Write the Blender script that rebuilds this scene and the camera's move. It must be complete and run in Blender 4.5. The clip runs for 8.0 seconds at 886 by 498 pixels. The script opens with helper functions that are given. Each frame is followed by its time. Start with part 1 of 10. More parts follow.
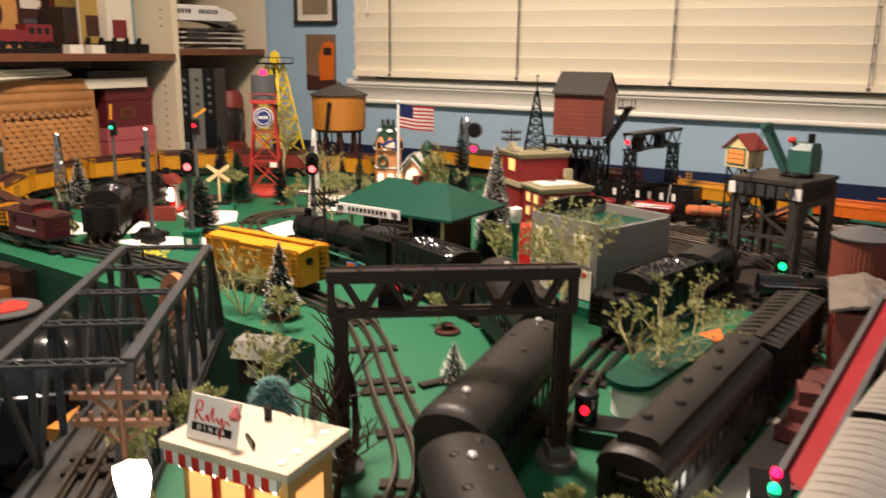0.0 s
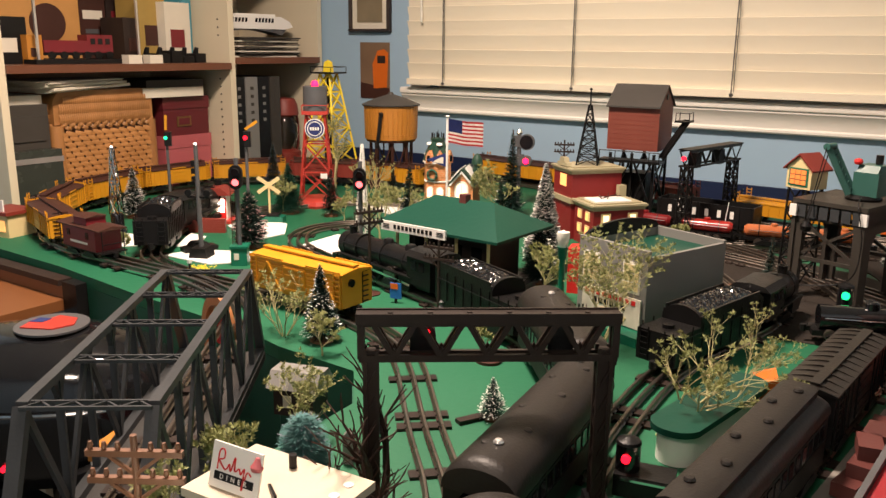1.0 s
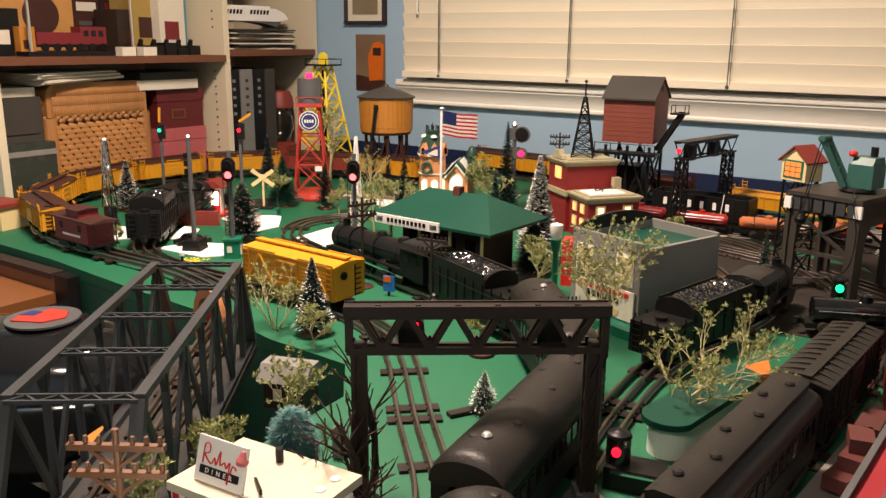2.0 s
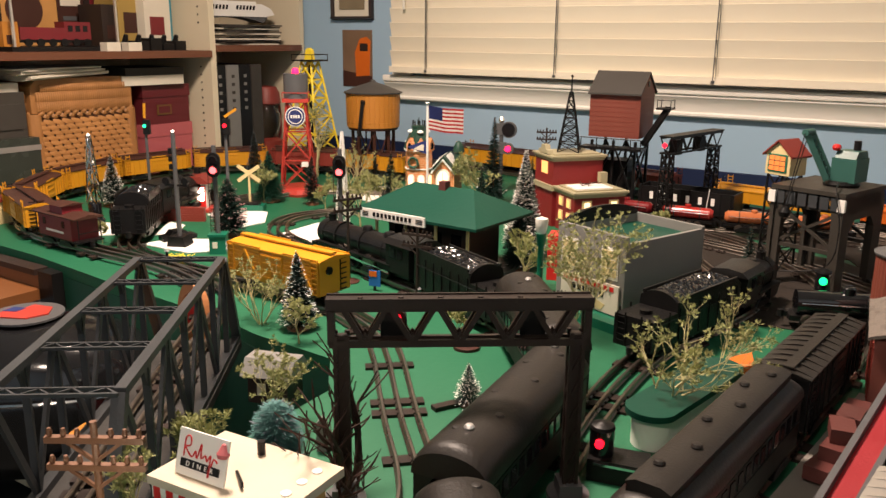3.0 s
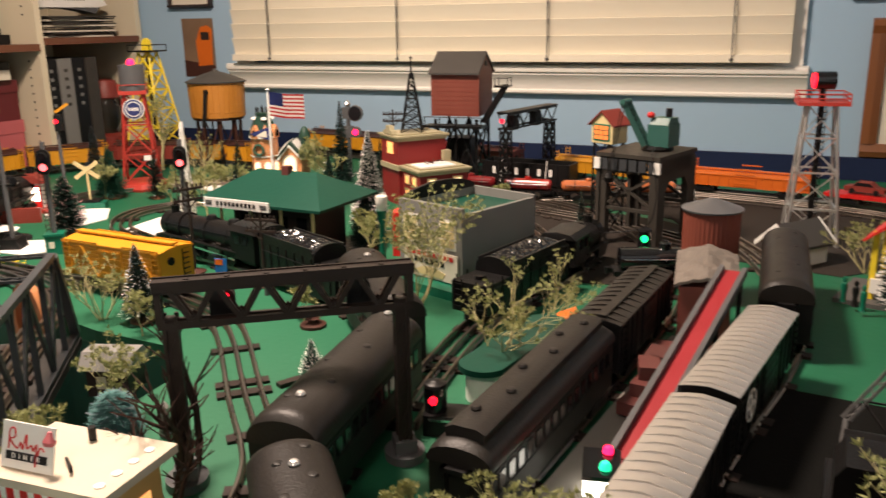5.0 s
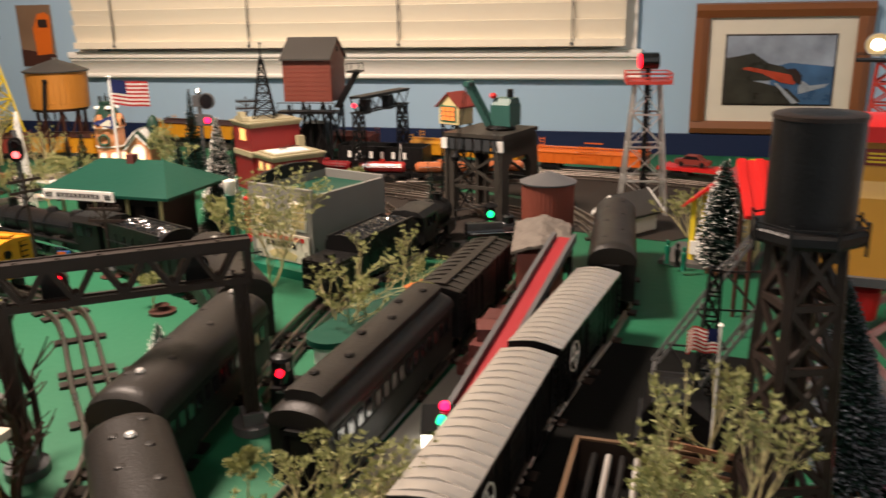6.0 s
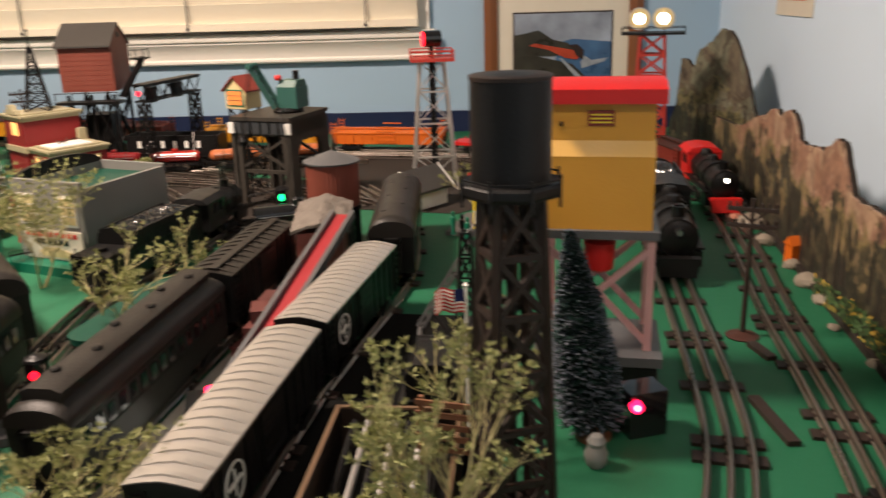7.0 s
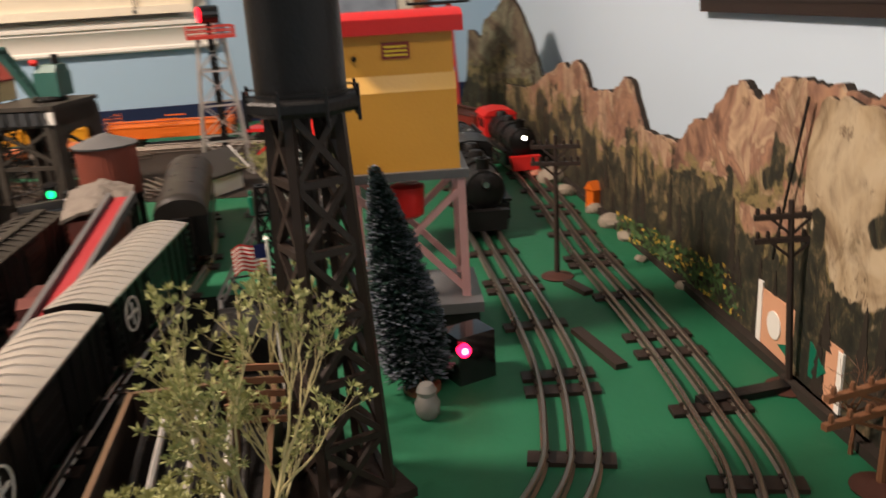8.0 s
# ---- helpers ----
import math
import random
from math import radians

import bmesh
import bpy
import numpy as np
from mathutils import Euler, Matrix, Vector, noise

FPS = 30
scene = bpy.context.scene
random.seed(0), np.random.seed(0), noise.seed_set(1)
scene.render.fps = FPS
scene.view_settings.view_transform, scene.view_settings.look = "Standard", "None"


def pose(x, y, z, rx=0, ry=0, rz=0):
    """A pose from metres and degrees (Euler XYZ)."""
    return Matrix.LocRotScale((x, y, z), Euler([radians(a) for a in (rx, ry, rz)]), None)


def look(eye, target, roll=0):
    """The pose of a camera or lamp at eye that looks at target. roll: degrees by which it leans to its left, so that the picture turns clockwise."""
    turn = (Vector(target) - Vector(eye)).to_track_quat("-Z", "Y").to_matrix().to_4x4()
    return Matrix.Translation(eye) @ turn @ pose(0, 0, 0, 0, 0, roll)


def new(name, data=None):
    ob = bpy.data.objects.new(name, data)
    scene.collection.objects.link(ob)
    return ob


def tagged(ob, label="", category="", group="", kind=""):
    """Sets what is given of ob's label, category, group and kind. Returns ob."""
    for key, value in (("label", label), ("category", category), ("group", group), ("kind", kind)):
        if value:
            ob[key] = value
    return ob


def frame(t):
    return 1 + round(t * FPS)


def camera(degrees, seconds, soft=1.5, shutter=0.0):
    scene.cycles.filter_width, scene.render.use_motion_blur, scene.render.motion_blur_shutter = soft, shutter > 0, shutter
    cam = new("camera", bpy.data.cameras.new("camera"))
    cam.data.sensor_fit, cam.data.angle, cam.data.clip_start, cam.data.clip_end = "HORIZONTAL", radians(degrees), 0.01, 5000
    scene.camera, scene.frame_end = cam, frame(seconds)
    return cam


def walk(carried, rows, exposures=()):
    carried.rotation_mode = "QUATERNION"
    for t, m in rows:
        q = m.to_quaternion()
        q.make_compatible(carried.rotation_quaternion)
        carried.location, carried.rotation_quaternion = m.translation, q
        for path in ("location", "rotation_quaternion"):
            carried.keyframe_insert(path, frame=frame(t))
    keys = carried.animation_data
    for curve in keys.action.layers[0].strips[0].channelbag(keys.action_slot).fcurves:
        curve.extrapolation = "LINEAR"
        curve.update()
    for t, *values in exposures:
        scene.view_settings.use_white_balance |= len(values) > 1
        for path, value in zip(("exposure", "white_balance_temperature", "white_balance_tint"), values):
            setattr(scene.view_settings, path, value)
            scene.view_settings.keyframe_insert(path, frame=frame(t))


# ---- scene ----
cam = camera(56.5, 8.0, soft=1.45, shutter=0.5)
# seconds, eye, target, roll
PATH = [
    (0, (0.388, 0.109, 0.375), (-0.583, 1.793, -0.097), 0.7),
    (0.5, (0.379, 0.132, 0.4), (-0.693, 1.758, -0.053), 0.5),
    (1, (0.386, 0.148, 0.404), (-0.701, 1.757, -0.071), 0.6),
    (2.5, (0.391, 0.158, 0.4), (-0.685, 1.77, -0.095), 0.7),
    (3, (0.395, 0.16, 0.398), (-0.664, 1.781, -0.1), 0.6),
    (3.5, (0.403, 0.161, 0.396), (-0.623, 1.803, -0.104), 0.5),
    (4, (0.414, 0.162, 0.395), (-0.561, 1.835, -0.107), 0.1),
    (5.5, (0.472, 0.134, 0.393), (-0.176, 1.945, -0.155), -1.1),
    (6, (0.496, 0.124, 0.387), (0.003, 1.98, -0.174), -1.0),
    (6.5, (0.53, 0.127, 0.384), (0.223, 2.016, -0.196), -1.2),
    (7, (0.57, 0.127, 0.376), (0.464, 2.031, -0.225), -1.7),
    (7.5, (0.6, 0.119, 0.361), (0.67, 2.02, -0.256), -2.8),
    (8, (0.572, 0.169, 0.313), (0.924, 2.04, -0.297), -3.5),
]
walk(cam, [(t, look(eye, target, roll)) for t, eye, target, roll in PATH], exposures=[(0, 0.05), (4, 0.0), (5.5, 0.04), (6.5, 0.17), (7.5, 0.15), (8, 0.20)])

# ---- world and large lights ----
world = bpy.data.worlds.new("world")
world.use_nodes = True
world.node_tree.nodes["Background"].inputs[0].default_value = (0.02, 0.025, 0.04, 1)
world.node_tree.nodes["Background"].inputs[1].default_value = 0.3
scene.world = world
CEIL, FLOOR = 1.58, -0.82
XL, XR, YB, YF = -2.06, 1.19, 2.41, -1.6


def area_lamp(name, x, y, z, size, power, rgb):
    d = bpy.data.lights.new(name, "AREA")
    d.shape, d.size, d.energy, d.color = "DISK", size, power, rgb
    ob = new(name, d)
    ob.location = (x, y, z)
    return ob


WARM = (1.0, 0.785, 0.645)
area_lamp("ceiling_bulb", -0.45, 0.95, CEIL - 0.14, 0.34, 64, WARM)
area_lamp("ceiling_bulb_rear", 0.35, -0.7, CEIL - 0.14, 0.34, 12, WARM)
scene.view_settings.exposure = 0.0

# ---- small tools ----
def part(name, bm, material, parent=None, label="", smooth=True):
    me = bpy.data.meshes.new(name)
    bmesh.ops.recalc_face_normals(bm, faces=bm.faces)
    bm.to_mesh(me)
    bm.free()
    for m in material if isinstance(material, (list, tuple)) else [material]:
        me.materials.append(m)
    if smooth:
        me.polygons.foreach_set("use_smooth", [True] * len(me.polygons))
        me.set_sharp_from_angle(angle=radians(32))
    ob = new(name, me)
    if parent is not None:
        ob.parent = parent
    return tagged(ob, label)


def again(ob, m, parent=None):
    """Another object on the same mesh."""
    o = new(ob.name.split(".")[0], ob.data)
    o.parent = parent or ob.parent
    o.matrix_basis = m
    return o


def thing(name, label, category, x=0, y=0, z=0, rz=0, group="", kind="", size=1.0):
    ob = new(name)
    ob.empty_display_size = 0.02
    ob.matrix_basis = pose(x, y, z, 0, 0, rz) @ Matrix.Scale(size, 4)
    return tagged(ob, label, category, group, kind)


def box(bm, x0, y0, z0, x1, y1, z1):
    v = [bm.verts.new((x, y, z)) for z in (z0, z1) for x, y in ((x0, y0), (x1, y0), (x1, y1), (x0, y1))]
    for f in ((3, 2, 1, 0), (4, 5, 6, 7), (0, 1, 5, 4), (1, 2, 6, 5), (2, 3, 7, 6), (3, 0, 4, 7)):
        bm.faces.new([v[i] for i in f])
    return bm


def cyl(bm, p0, p1, r0, r1=None, n=12, caps=True):
    p0, p1 = Vector(p0), Vector(p1)
    d = p1 - p0
    r1 = r0 if r1 is None else r1
    q = d.to_track_quat("Z", "Y")
    ring = []
    for p, r in ((p0, r0), (p1, max(r1, 1e-5))):
        ring.append([bm.verts.new(p + q @ Vector((r * math.cos(a), r * math.sin(a), 0))) for a in (2 * math.pi * i / n for i in range(n))])
    for i in range(n):
        bm.faces.new((ring[0][i], ring[0][(i + 1) % n], ring[1][(i + 1) % n], ring[1][i]))
    if caps:
        bm.faces.new(ring[0][::-1])
        bm.faces.new(ring[1])
    return bm


def beam(bm, p0, p1, w, h=None):
    """A square bar between two points."""
    p0, p1 = Vector(p0), Vector(p1)
    h = h or w
    d = (p1 - p0).normalized()
    side = d.cross(Vector((0, 0, 1)))
    side = side.normalized() if side.length > 0.02 else Vector((1, 0, 0))
    up = side.cross(d)
    v = [bm.verts.new(p + side * a * w / 2 + up * b * h / 2) for p in (p0, p1) for a, b in ((-1, -1), (1, -1), (1, 1), (-1, 1))]
    for f in ((3, 2, 1, 0), (4, 5, 6, 7), (0, 1, 5, 4), (1, 2, 6, 5), (2, 3, 7, 6), (3, 0, 4, 7)):
        bm.faces.new([v[i] for i in f])
    return bm


def lathe(bm, profile, n=24, at=(0, 0, 0)):
    """profile: (radius, height) from bottom to top."""
    rings = []
    for r, z in profile:
        rings.append([bm.verts.new((at[0] + r * math.cos(2 * math.pi * i / n), at[1] + r * math.sin(2 * math.pi * i / n), at[2] + z)) for i in range(n)] if r > 1e-6
                     else [bm.verts.new((at[0], at[1], at[2] + z))])
    for a, b in zip(rings, rings[1:]):
        for i in range(n):
            j = (i + 1) % n
            q = [a[i % len(a)], a[j % len(a)], b[j % len(b)], b[i % len(b)]]
            q = list(dict.fromkeys(q))
            if len(q) > 2:
                bm.faces.new(q)
    for r, flip in ((rings[0], True), (rings[-1], False)):
        if len(r) > 2:
            bm.faces.new(r[::-1] if flip else r)
    return bm


def prism(bm, pts, a, b, axis="x"):
    """A polygon drawn across the axis, drawn out from a to b."""
    def at(p, s):
        return {"x": (s, p[0], p[1]), "y": (p[0], s, p[1]), "z": (p[0], p[1], s)}[axis]
    lo, hi = [bm.verts.new(at(p, a)) for p in pts], [bm.verts.new(at(p, b)) for p in pts]
    n = len(pts)
    bm.faces.new(lo[::-1])
    bm.faces.new(hi)
    for i in range(n):
        bm.faces.new((lo[i], lo[(i + 1) % n], hi[(i + 1) % n], hi[i]))
    return bm


def soften(bm, w, seg=1):
    bmesh.ops.bevel(bm, geom=[e for e in bm.edges if len(e.link_faces) == 2 and e.calc_face_angle(0) > 0.5], offset=w, segments=seg, affect="EDGES", clamp_overlap=True)
    return bm


def new_bm():
    return bmesh.new()


def smooth_line(pts, step=0.012):
    """Points along a rounded line through pts."""
    p = [Vector((*q, 0)) if len(q) == 2 else Vector(q) for q in pts]
    p = [p[0] * 2 - p[1]] + p + [p[-1] * 2 - p[-2]]
    out = []
    for i in range(1, len(p) - 2):
        n = max(2, int((p[i + 1] - p[i]).length / step))
        for k in range(n):
            t = k / n
            out.append(0.5 * (2 * p[i] + (p[i + 1] - p[i - 1]) * t + (2 * p[i - 1] - 5 * p[i] + 4 * p[i + 1] - p[i + 2]) * t * t + (3 * p[i] - p[i - 1] - 3 * p[i + 1] + p[i + 2]) * t ** 3))
    return out + [p[-2]]


def sweep(bm, line, section, shift=0.0):
    """A section of (across, up) drawn along a line on the flat."""
    rings = []
    for i, p in enumerate(line):
        d = (line[min(i + 1, len(line) - 1)] - line[max(i - 1, 0)])
        d.z = 0
        d.normalize()
        side = Vector((d.y, -d.x, 0))
        rings.append([bm.verts.new(p + side * (u + shift) + Vector((0, 0, v))) for u, v in section])
    n = len(section)
    for a, b in zip(rings, rings[1:]):
        for i in range(n):
            bm.faces.new((a[i], a[(i + 1) % n], b[(i + 1) % n], b[i]))
    bm.faces.new(rings[0])
    bm.faces.new(rings[-1][::-1])
    return bm


def words(text, size, material, parent, m, name="lettering", depth=0.0003):
    c = bpy.data.curves.new(name, "FONT")
    c.body, c.size, c.extrude, c.align_x, c.align_y = text, size, depth, "CENTER", "CENTER"
    tmp = bpy.data.objects.new(name, c)
    me = bpy.data.meshes.new_from_object(tmp)
    bpy.data.objects.remove(tmp)
    me.materials.clear()
    me.materials.append(material)
    ob = new(name, me)
    ob.parent, ob.matrix_basis = parent, m
    return ob


# ---- materials ----
def stuff(name, rgb, rough=0.5, metal=0.0, var=0.18, scale=60.0, bump=0.12, coat=0.0, wear=0.0, wear_rgb=(0.3, 0.28, 0.25), each=0.0, stretch=(1, 1, 1)):
    """A painted, moulded or natural surface with fine grain, broad unevenness and some wear."""
    mt = bpy.data.materials.new(name)
    mt.use_nodes = True
    n, l = mt.node_tree.nodes, mt.node_tree.links
    p = n["Principled BSDF"]
    co = n.new("ShaderNodeTexCoord")
    mp = n.new("ShaderNodeMapping")
    mp.inputs["Scale"].default_value = stretch
    l.new(co.outputs["Object"], mp.inputs[0])
    n1, n2 = n.new("ShaderNodeTexNoise"), n.new("ShaderNodeTexNoise")
    n1.inputs["Scale"].default_value, n1.inputs["Detail"].default_value = scale * 6, 4
    n2.inputs["Scale"].default_value, n2.inputs["Detail"].default_value = scale * 0.4, 5
    l.new(mp.outputs[0], n1.inputs["Vector"])
    l.new(mp.outputs[0], n2.inputs["Vector"])
    mix = n.new("ShaderNodeMix")
    mix.data_type = "RGBA"
    mix.inputs[6].default_value = (*[c * (1 - var) for c in rgb], 1)
    mix.inputs[7].default_value = (*[min(1, c * (1 + var)) for c in rgb], 1)
    l.new(n2.outputs["Fac"], mix.inputs[0])
    out = mix.outputs[2]
    if each:
        oi = n.new("ShaderNodeObjectInfo")
        hv = n.new("ShaderNodeHueSaturation")
        mr = n.new("ShaderNodeMapRange")
        mr.inputs[3].default_value, mr.inputs[4].default_value = 1 - each, 1 + each
        l.new(oi.outputs["Random"], mr.inputs[0])
        l.new(mr.outputs[0], hv.inputs["Value"])
        l.new(out, hv.inputs["Color"])
        out = hv.outputs[0]
    if wear:
        ra = n.new("ShaderNodeMapRange")
        ra.inputs[1].default_value, ra.inputs[2].default_value = 0.72 - wear * 0.3, 0.8 - wear * 0.3
        w2 = n.new("ShaderNodeTexNoise")
        w2.inputs["Scale"].default_value, w2.inputs["Detail"].default_value, w2.inputs["Roughness"].default_value = scale * 1.2, 8, 0.75
        l.new(mp.outputs[0], w2.inputs["Vector"])
        l.new(w2.outputs["Fac"], ra.inputs[0])
        m2 = n.new("ShaderNodeMix")
        m2.data_type = "RGBA"
        m2.inputs[7].default_value = (*wear_rgb, 1)
        l.new(ra.outputs[0], m2.inputs[0])
        l.new(out, m2.inputs[6])
        out = m2.outputs[2]
    l.new(out, p.inputs["Base Color"])
    mr2 = n.new("ShaderNodeMapRange")
    mr2.inputs[3].default_value, mr2.inputs[4].default_value = max(0.02, rough - 0.12), min(1, rough + 0.12)
    l.new(n2.outputs["Fac"], mr2.inputs[0])
    l.new(mr2.outputs[0], p.inputs["Roughness"])
    p.inputs["Metallic"].default_value = metal
    p.inputs["Coat Weight"].default_value = coat
    p.inputs["Specular IOR Level"].default_value = 0.26 if max(rgb) < 0.06 and not coat else 0.5
    if bump:
        b = n.new("ShaderNodeBump")
        b.inputs["Strength"].default_value, b.inputs["Distance"].default_value = bump, 0.002
        l.new(n1.outputs["Fac"], b.inputs["Height"])
        l.new(b.outputs[0], p.inputs["Normal"])
    return mt


def glow(name, rgb, strength):
    mt = bpy.data.materials.new(name)
    mt.use_nodes = True
    p = mt.node_tree.nodes["Principled BSDF"]
    p.inputs["Base Color"].default_value = (*rgb, 1)
    p.inputs["Emission Color"].default_value = (*rgb, 1)
    p.inputs["Emission Strength"].default_value = strength
    return mt


def glassy(name, rgb, rough=0.05):
    mt = bpy.data.materials.new(name)
    mt.use_nodes = True
    p = mt.node_tree.nodes["Principled BSDF"]
    p.inputs["Base Color"].default_value = (*rgb, 1)
    p.inputs["Transmission Weight"].default_value, p.inputs["Roughness"].default_value = 1.0, rough
    return mt


BLACK = stuff("black_plastic", (0.008, 0.0075, 0.0075), 0.40, var=0.3, bump=0.2)
IRON = stuff("cast_iron_black", (0.009, 0.0085, 0.0085), 0.36, metal=0.1, var=0.3, bump=0.25)
GLOSS = stuff("gloss_black", (0.008, 0.008, 0.009), 0.12, var=0.2, bump=0.03, coat=0.6)
UMBER = stuff("umber_plastic", (0.022, 0.015, 0.012), 0.45, var=0.3, bump=0.15, wear=0.12, wear_rgb=(0.09, 0.07, 0.055))
COACH = stuff("pullman_green", (0.008, 0.009, 0.0068), 0.55, var=0.25, bump=0.12)
ROOFK = stuff("coach_roof", (0.017, 0.0145, 0.0125), 0.44, var=0.3, bump=0.2, wear=0.08, wear_rgb=(0.05, 0.045, 0.04))
GREY = stuff("grey_enamel", (0.085, 0.085, 0.088), 0.4, var=0.15, wear=0.1, wear_rgb=(0.2, 0.2, 0.2))
TRUSS = stuff("bridge_grey", (0.042, 0.045, 0.048), 0.42, var=0.22, wear=0.14, wear_rgb=(0.14, 0.14, 0.14))
PALE = stuff("grey_wall_plastic", (0.19, 0.185, 0.172), 0.5, var=0.1)
GREEN = stuff("layout_green_paint", (0.0055, 0.106, 0.046), 0.62, var=0.14, scale=14, bump=0.25, wear=0.03, wear_rgb=(0.02, 0.16, 0.06))
DKGREEN = stuff("table_side_green", (0.010, 0.085, 0.045), 0.6, var=0.2, scale=10)
ROOFG = stuff("station_roof_green", (0.0050, 0.050, 0.032), 0.45, var=0.12, scale=20)
LAMPG = stuff("lamp_post_green", (0.006, 0.13, 0.075), 0.35)
YELLOW = stuff("boxcar_yellow", (0.56, 0.25, 0.012), 0.42, var=0.1)
YELLOWB = stuff("bright_yellow", (0.78, 0.60, 0.035), 0.4, var=0.1)
ORANGE = stuff("orange_plastic", (0.62, 0.13, 0.012), 0.4, var=0.12)
TANKO = stuff("tank_wood_orange", (0.42, 0.17, 0.022), 0.5, var=0.2, stretch=(1, 1, 0.15))
RED = stuff("bright_red", (0.58, 0.016, 0.014), 0.4, var=0.12)
BRICKR = stuff("oxide_red", (0.20, 0.028, 0.018), 0.5, var=0.2)
TOWERR = stuff("tower_red", (0.42, 0.040, 0.028), 0.42, var=0.15)
BROWN = stuff("brown_roof", (0.055, 0.022, 0.016), 0.5, var=0.2)
COALR = stuff("coal_bin_red", (0.17, 0.040, 0.024), 0.55, var=0.2, stretch=(1, 1, 0.3))
BRICK = stuff("red_brick_plastic", (0.092, 0.023, 0.019), 0.55, var=0.2, each=0.18)
CORNICE = stuff("cornice_pale_olive", (0.37, 0.33, 0.205), 0.5, var=0.15)
CRIMSON = stuff("caboose_crimson", (0.17, 0.014, 0.020), 0.42, var=0.15)
CREAM = stuff("cream_plastic", (0.66, 0.53, 0.27), 0.45, var=0.1)
WHITE = stuff("white_plastic", (0.78, 0.76, 0.71), 0.42, var=0.05)
SNOW = stuff("snow_cloth", (0.82, 0.80, 0.76), 0.85, var=0.06, bump=0.5)
SILVER = stuff("silver_paint", (0.62, 0.60, 0.57), 0.32, metal=0.75, var=0.1)
GALV = stuff("galvanised_roof", (0.54, 0.51, 0.475), 0.34, metal=0.72, var=0.16, scale=30, wear=0.12, wear_rgb=(0.30, 0.28, 0.25))
STEEL = stuff("rail_steel", (0.24, 0.205, 0.175), 0.30, metal=0.9, var=0.3, scale=25, wear=0.3, wear_rgb=(0.15, 0.1, 0.07))
CHROME = stuff("chrome", (0.75, 0.75, 0.76), 0.12, metal=1.0, var=0.05, bump=0.0)
TIE = stuff("tie_brown", (0.024, 0.016, 0.013), 0.5, var=0.3, each=0.25, wear=0.15, wear_rgb=(0.08, 0.045, 0.03))
WOODP = stuff("pole_brown", (0.16, 0.07, 0.034), 0.5, var=0.2)
DARKP = stuff("pole_dark", (0.032, 0.022, 0.018), 0.55, var=0.25)
BEIGE = stuff("shelf_panel_cream", (0.66, 0.58, 0.42), 0.5, var=0.05, scale=8)
SHELFW = stuff("shelf_wood", (0.13, 0.048, 0.024), 0.4, var=0.25, scale=14, stretch=(1, 0.12, 1))
FRAMEW = stuff("frame_wood", (0.19, 0.068, 0.022), 0.36, var=0.25, scale=12, stretch=(1, 1, 0.3))
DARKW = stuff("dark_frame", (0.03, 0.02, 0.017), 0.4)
OAK = stuff("oak_board", (0.165, 0.062, 0.020), 0.4, var=0.5, scale=9, stretch=(0.25, 1, 1))
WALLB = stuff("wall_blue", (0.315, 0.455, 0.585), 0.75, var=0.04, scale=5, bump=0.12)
# The east wall's extra brightness is put into a paler colour than WALLB.
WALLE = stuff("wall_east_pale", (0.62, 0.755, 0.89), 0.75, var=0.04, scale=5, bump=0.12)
BELT = stuff("belt_red", (0.27, 0.012, 0.018), 0.5, var=0.15)
ROOFC = stuff("diner_roof_cream", (0.56, 0.48, 0.37), 0.45, var=0.08)
NAVY = stuff("navy_board", (0.010, 0.018, 0.055), 0.5, var=0.15, scale=10)
TRIMW = stuff("white_trim", (0.80, 0.77, 0.70), 0.38, var=0.03, scale=6, bump=0.05)
SLATM = stuff("blind_slat_vinyl", (0.78, 0.71, 0.56), 0.5, var=0.03, scale=6, bump=0.05)
CEILM = stuff("ceiling_white", (0.60, 0.58, 0.54), 0.85, var=0.04, scale=4)
CARPET = stuff("carpet", (0.13, 0.11, 0.09), 0.95, var=0.25, scale=30, bump=0.6)
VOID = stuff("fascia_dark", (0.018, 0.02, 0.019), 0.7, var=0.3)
ROAD = stuff("grey_platform", (0.085, 0.081, 0.077), 0.6, var=0.15, scale=18, bump=0.3)
WICKER = stuff("wicker", (0.40, 0.185, 0.060), 0.45, var=0.35, scale=40, each=0.15)
REED = stuff("reed_courses", (0.38, 0.175, 0.058), 0.45, var=0.6, scale=45, bump=0.5, stretch=(1, 1, 0.12))
PAPER = stuff("paper", (0.66, 0.61, 0.50), 0.8, var=0.06)
MAROON = stuff("maroon_box", (0.105, 0.012, 0.016), 0.5, var=0.15)
PINK = stuff("pink_box", (0.42, 0.10, 0.11), 0.5, var=0.12)
LEATHER = stuff("grey_leather", (0.050, 0.044, 0.037), 0.55, var=0.2, bump=0.3)
MOSS = stuff("fern_leaf", (0.29, 0.30, 0.115), 0.7, var=0.35, scale=30)
TWIG = stuff("fern_twig", (0.46, 0.40, 0.20), 0.7, var=0.3)
BARE = stuff("bare_twig", (0.05, 0.026, 0.02), 0.7, var=0.3)
BRUSH = stuff("brush_green", (0.012, 0.035, 0.028), 0.7, var=0.4)
BRUSHG = stuff("brush_deep_green", (0.010, 0.075, 0.045), 0.7, var=0.4)
FROST = stuff("blue_grey_bristle", (0.13, 0.15, 0.185), 0.7, var=0.3)
BRUSHB = stuff("brush_blue_green", (0.07, 0.20, 0.19), 0.75, var=0.3)
PINKL = stuff("pale_pink_steel", (0.62, 0.34, 0.33), 0.4, metal=0.2, var=0.1)
HOUSEY = stuff("house_ochre", (0.66, 0.325, 0.04), 0.42, var=0.06)
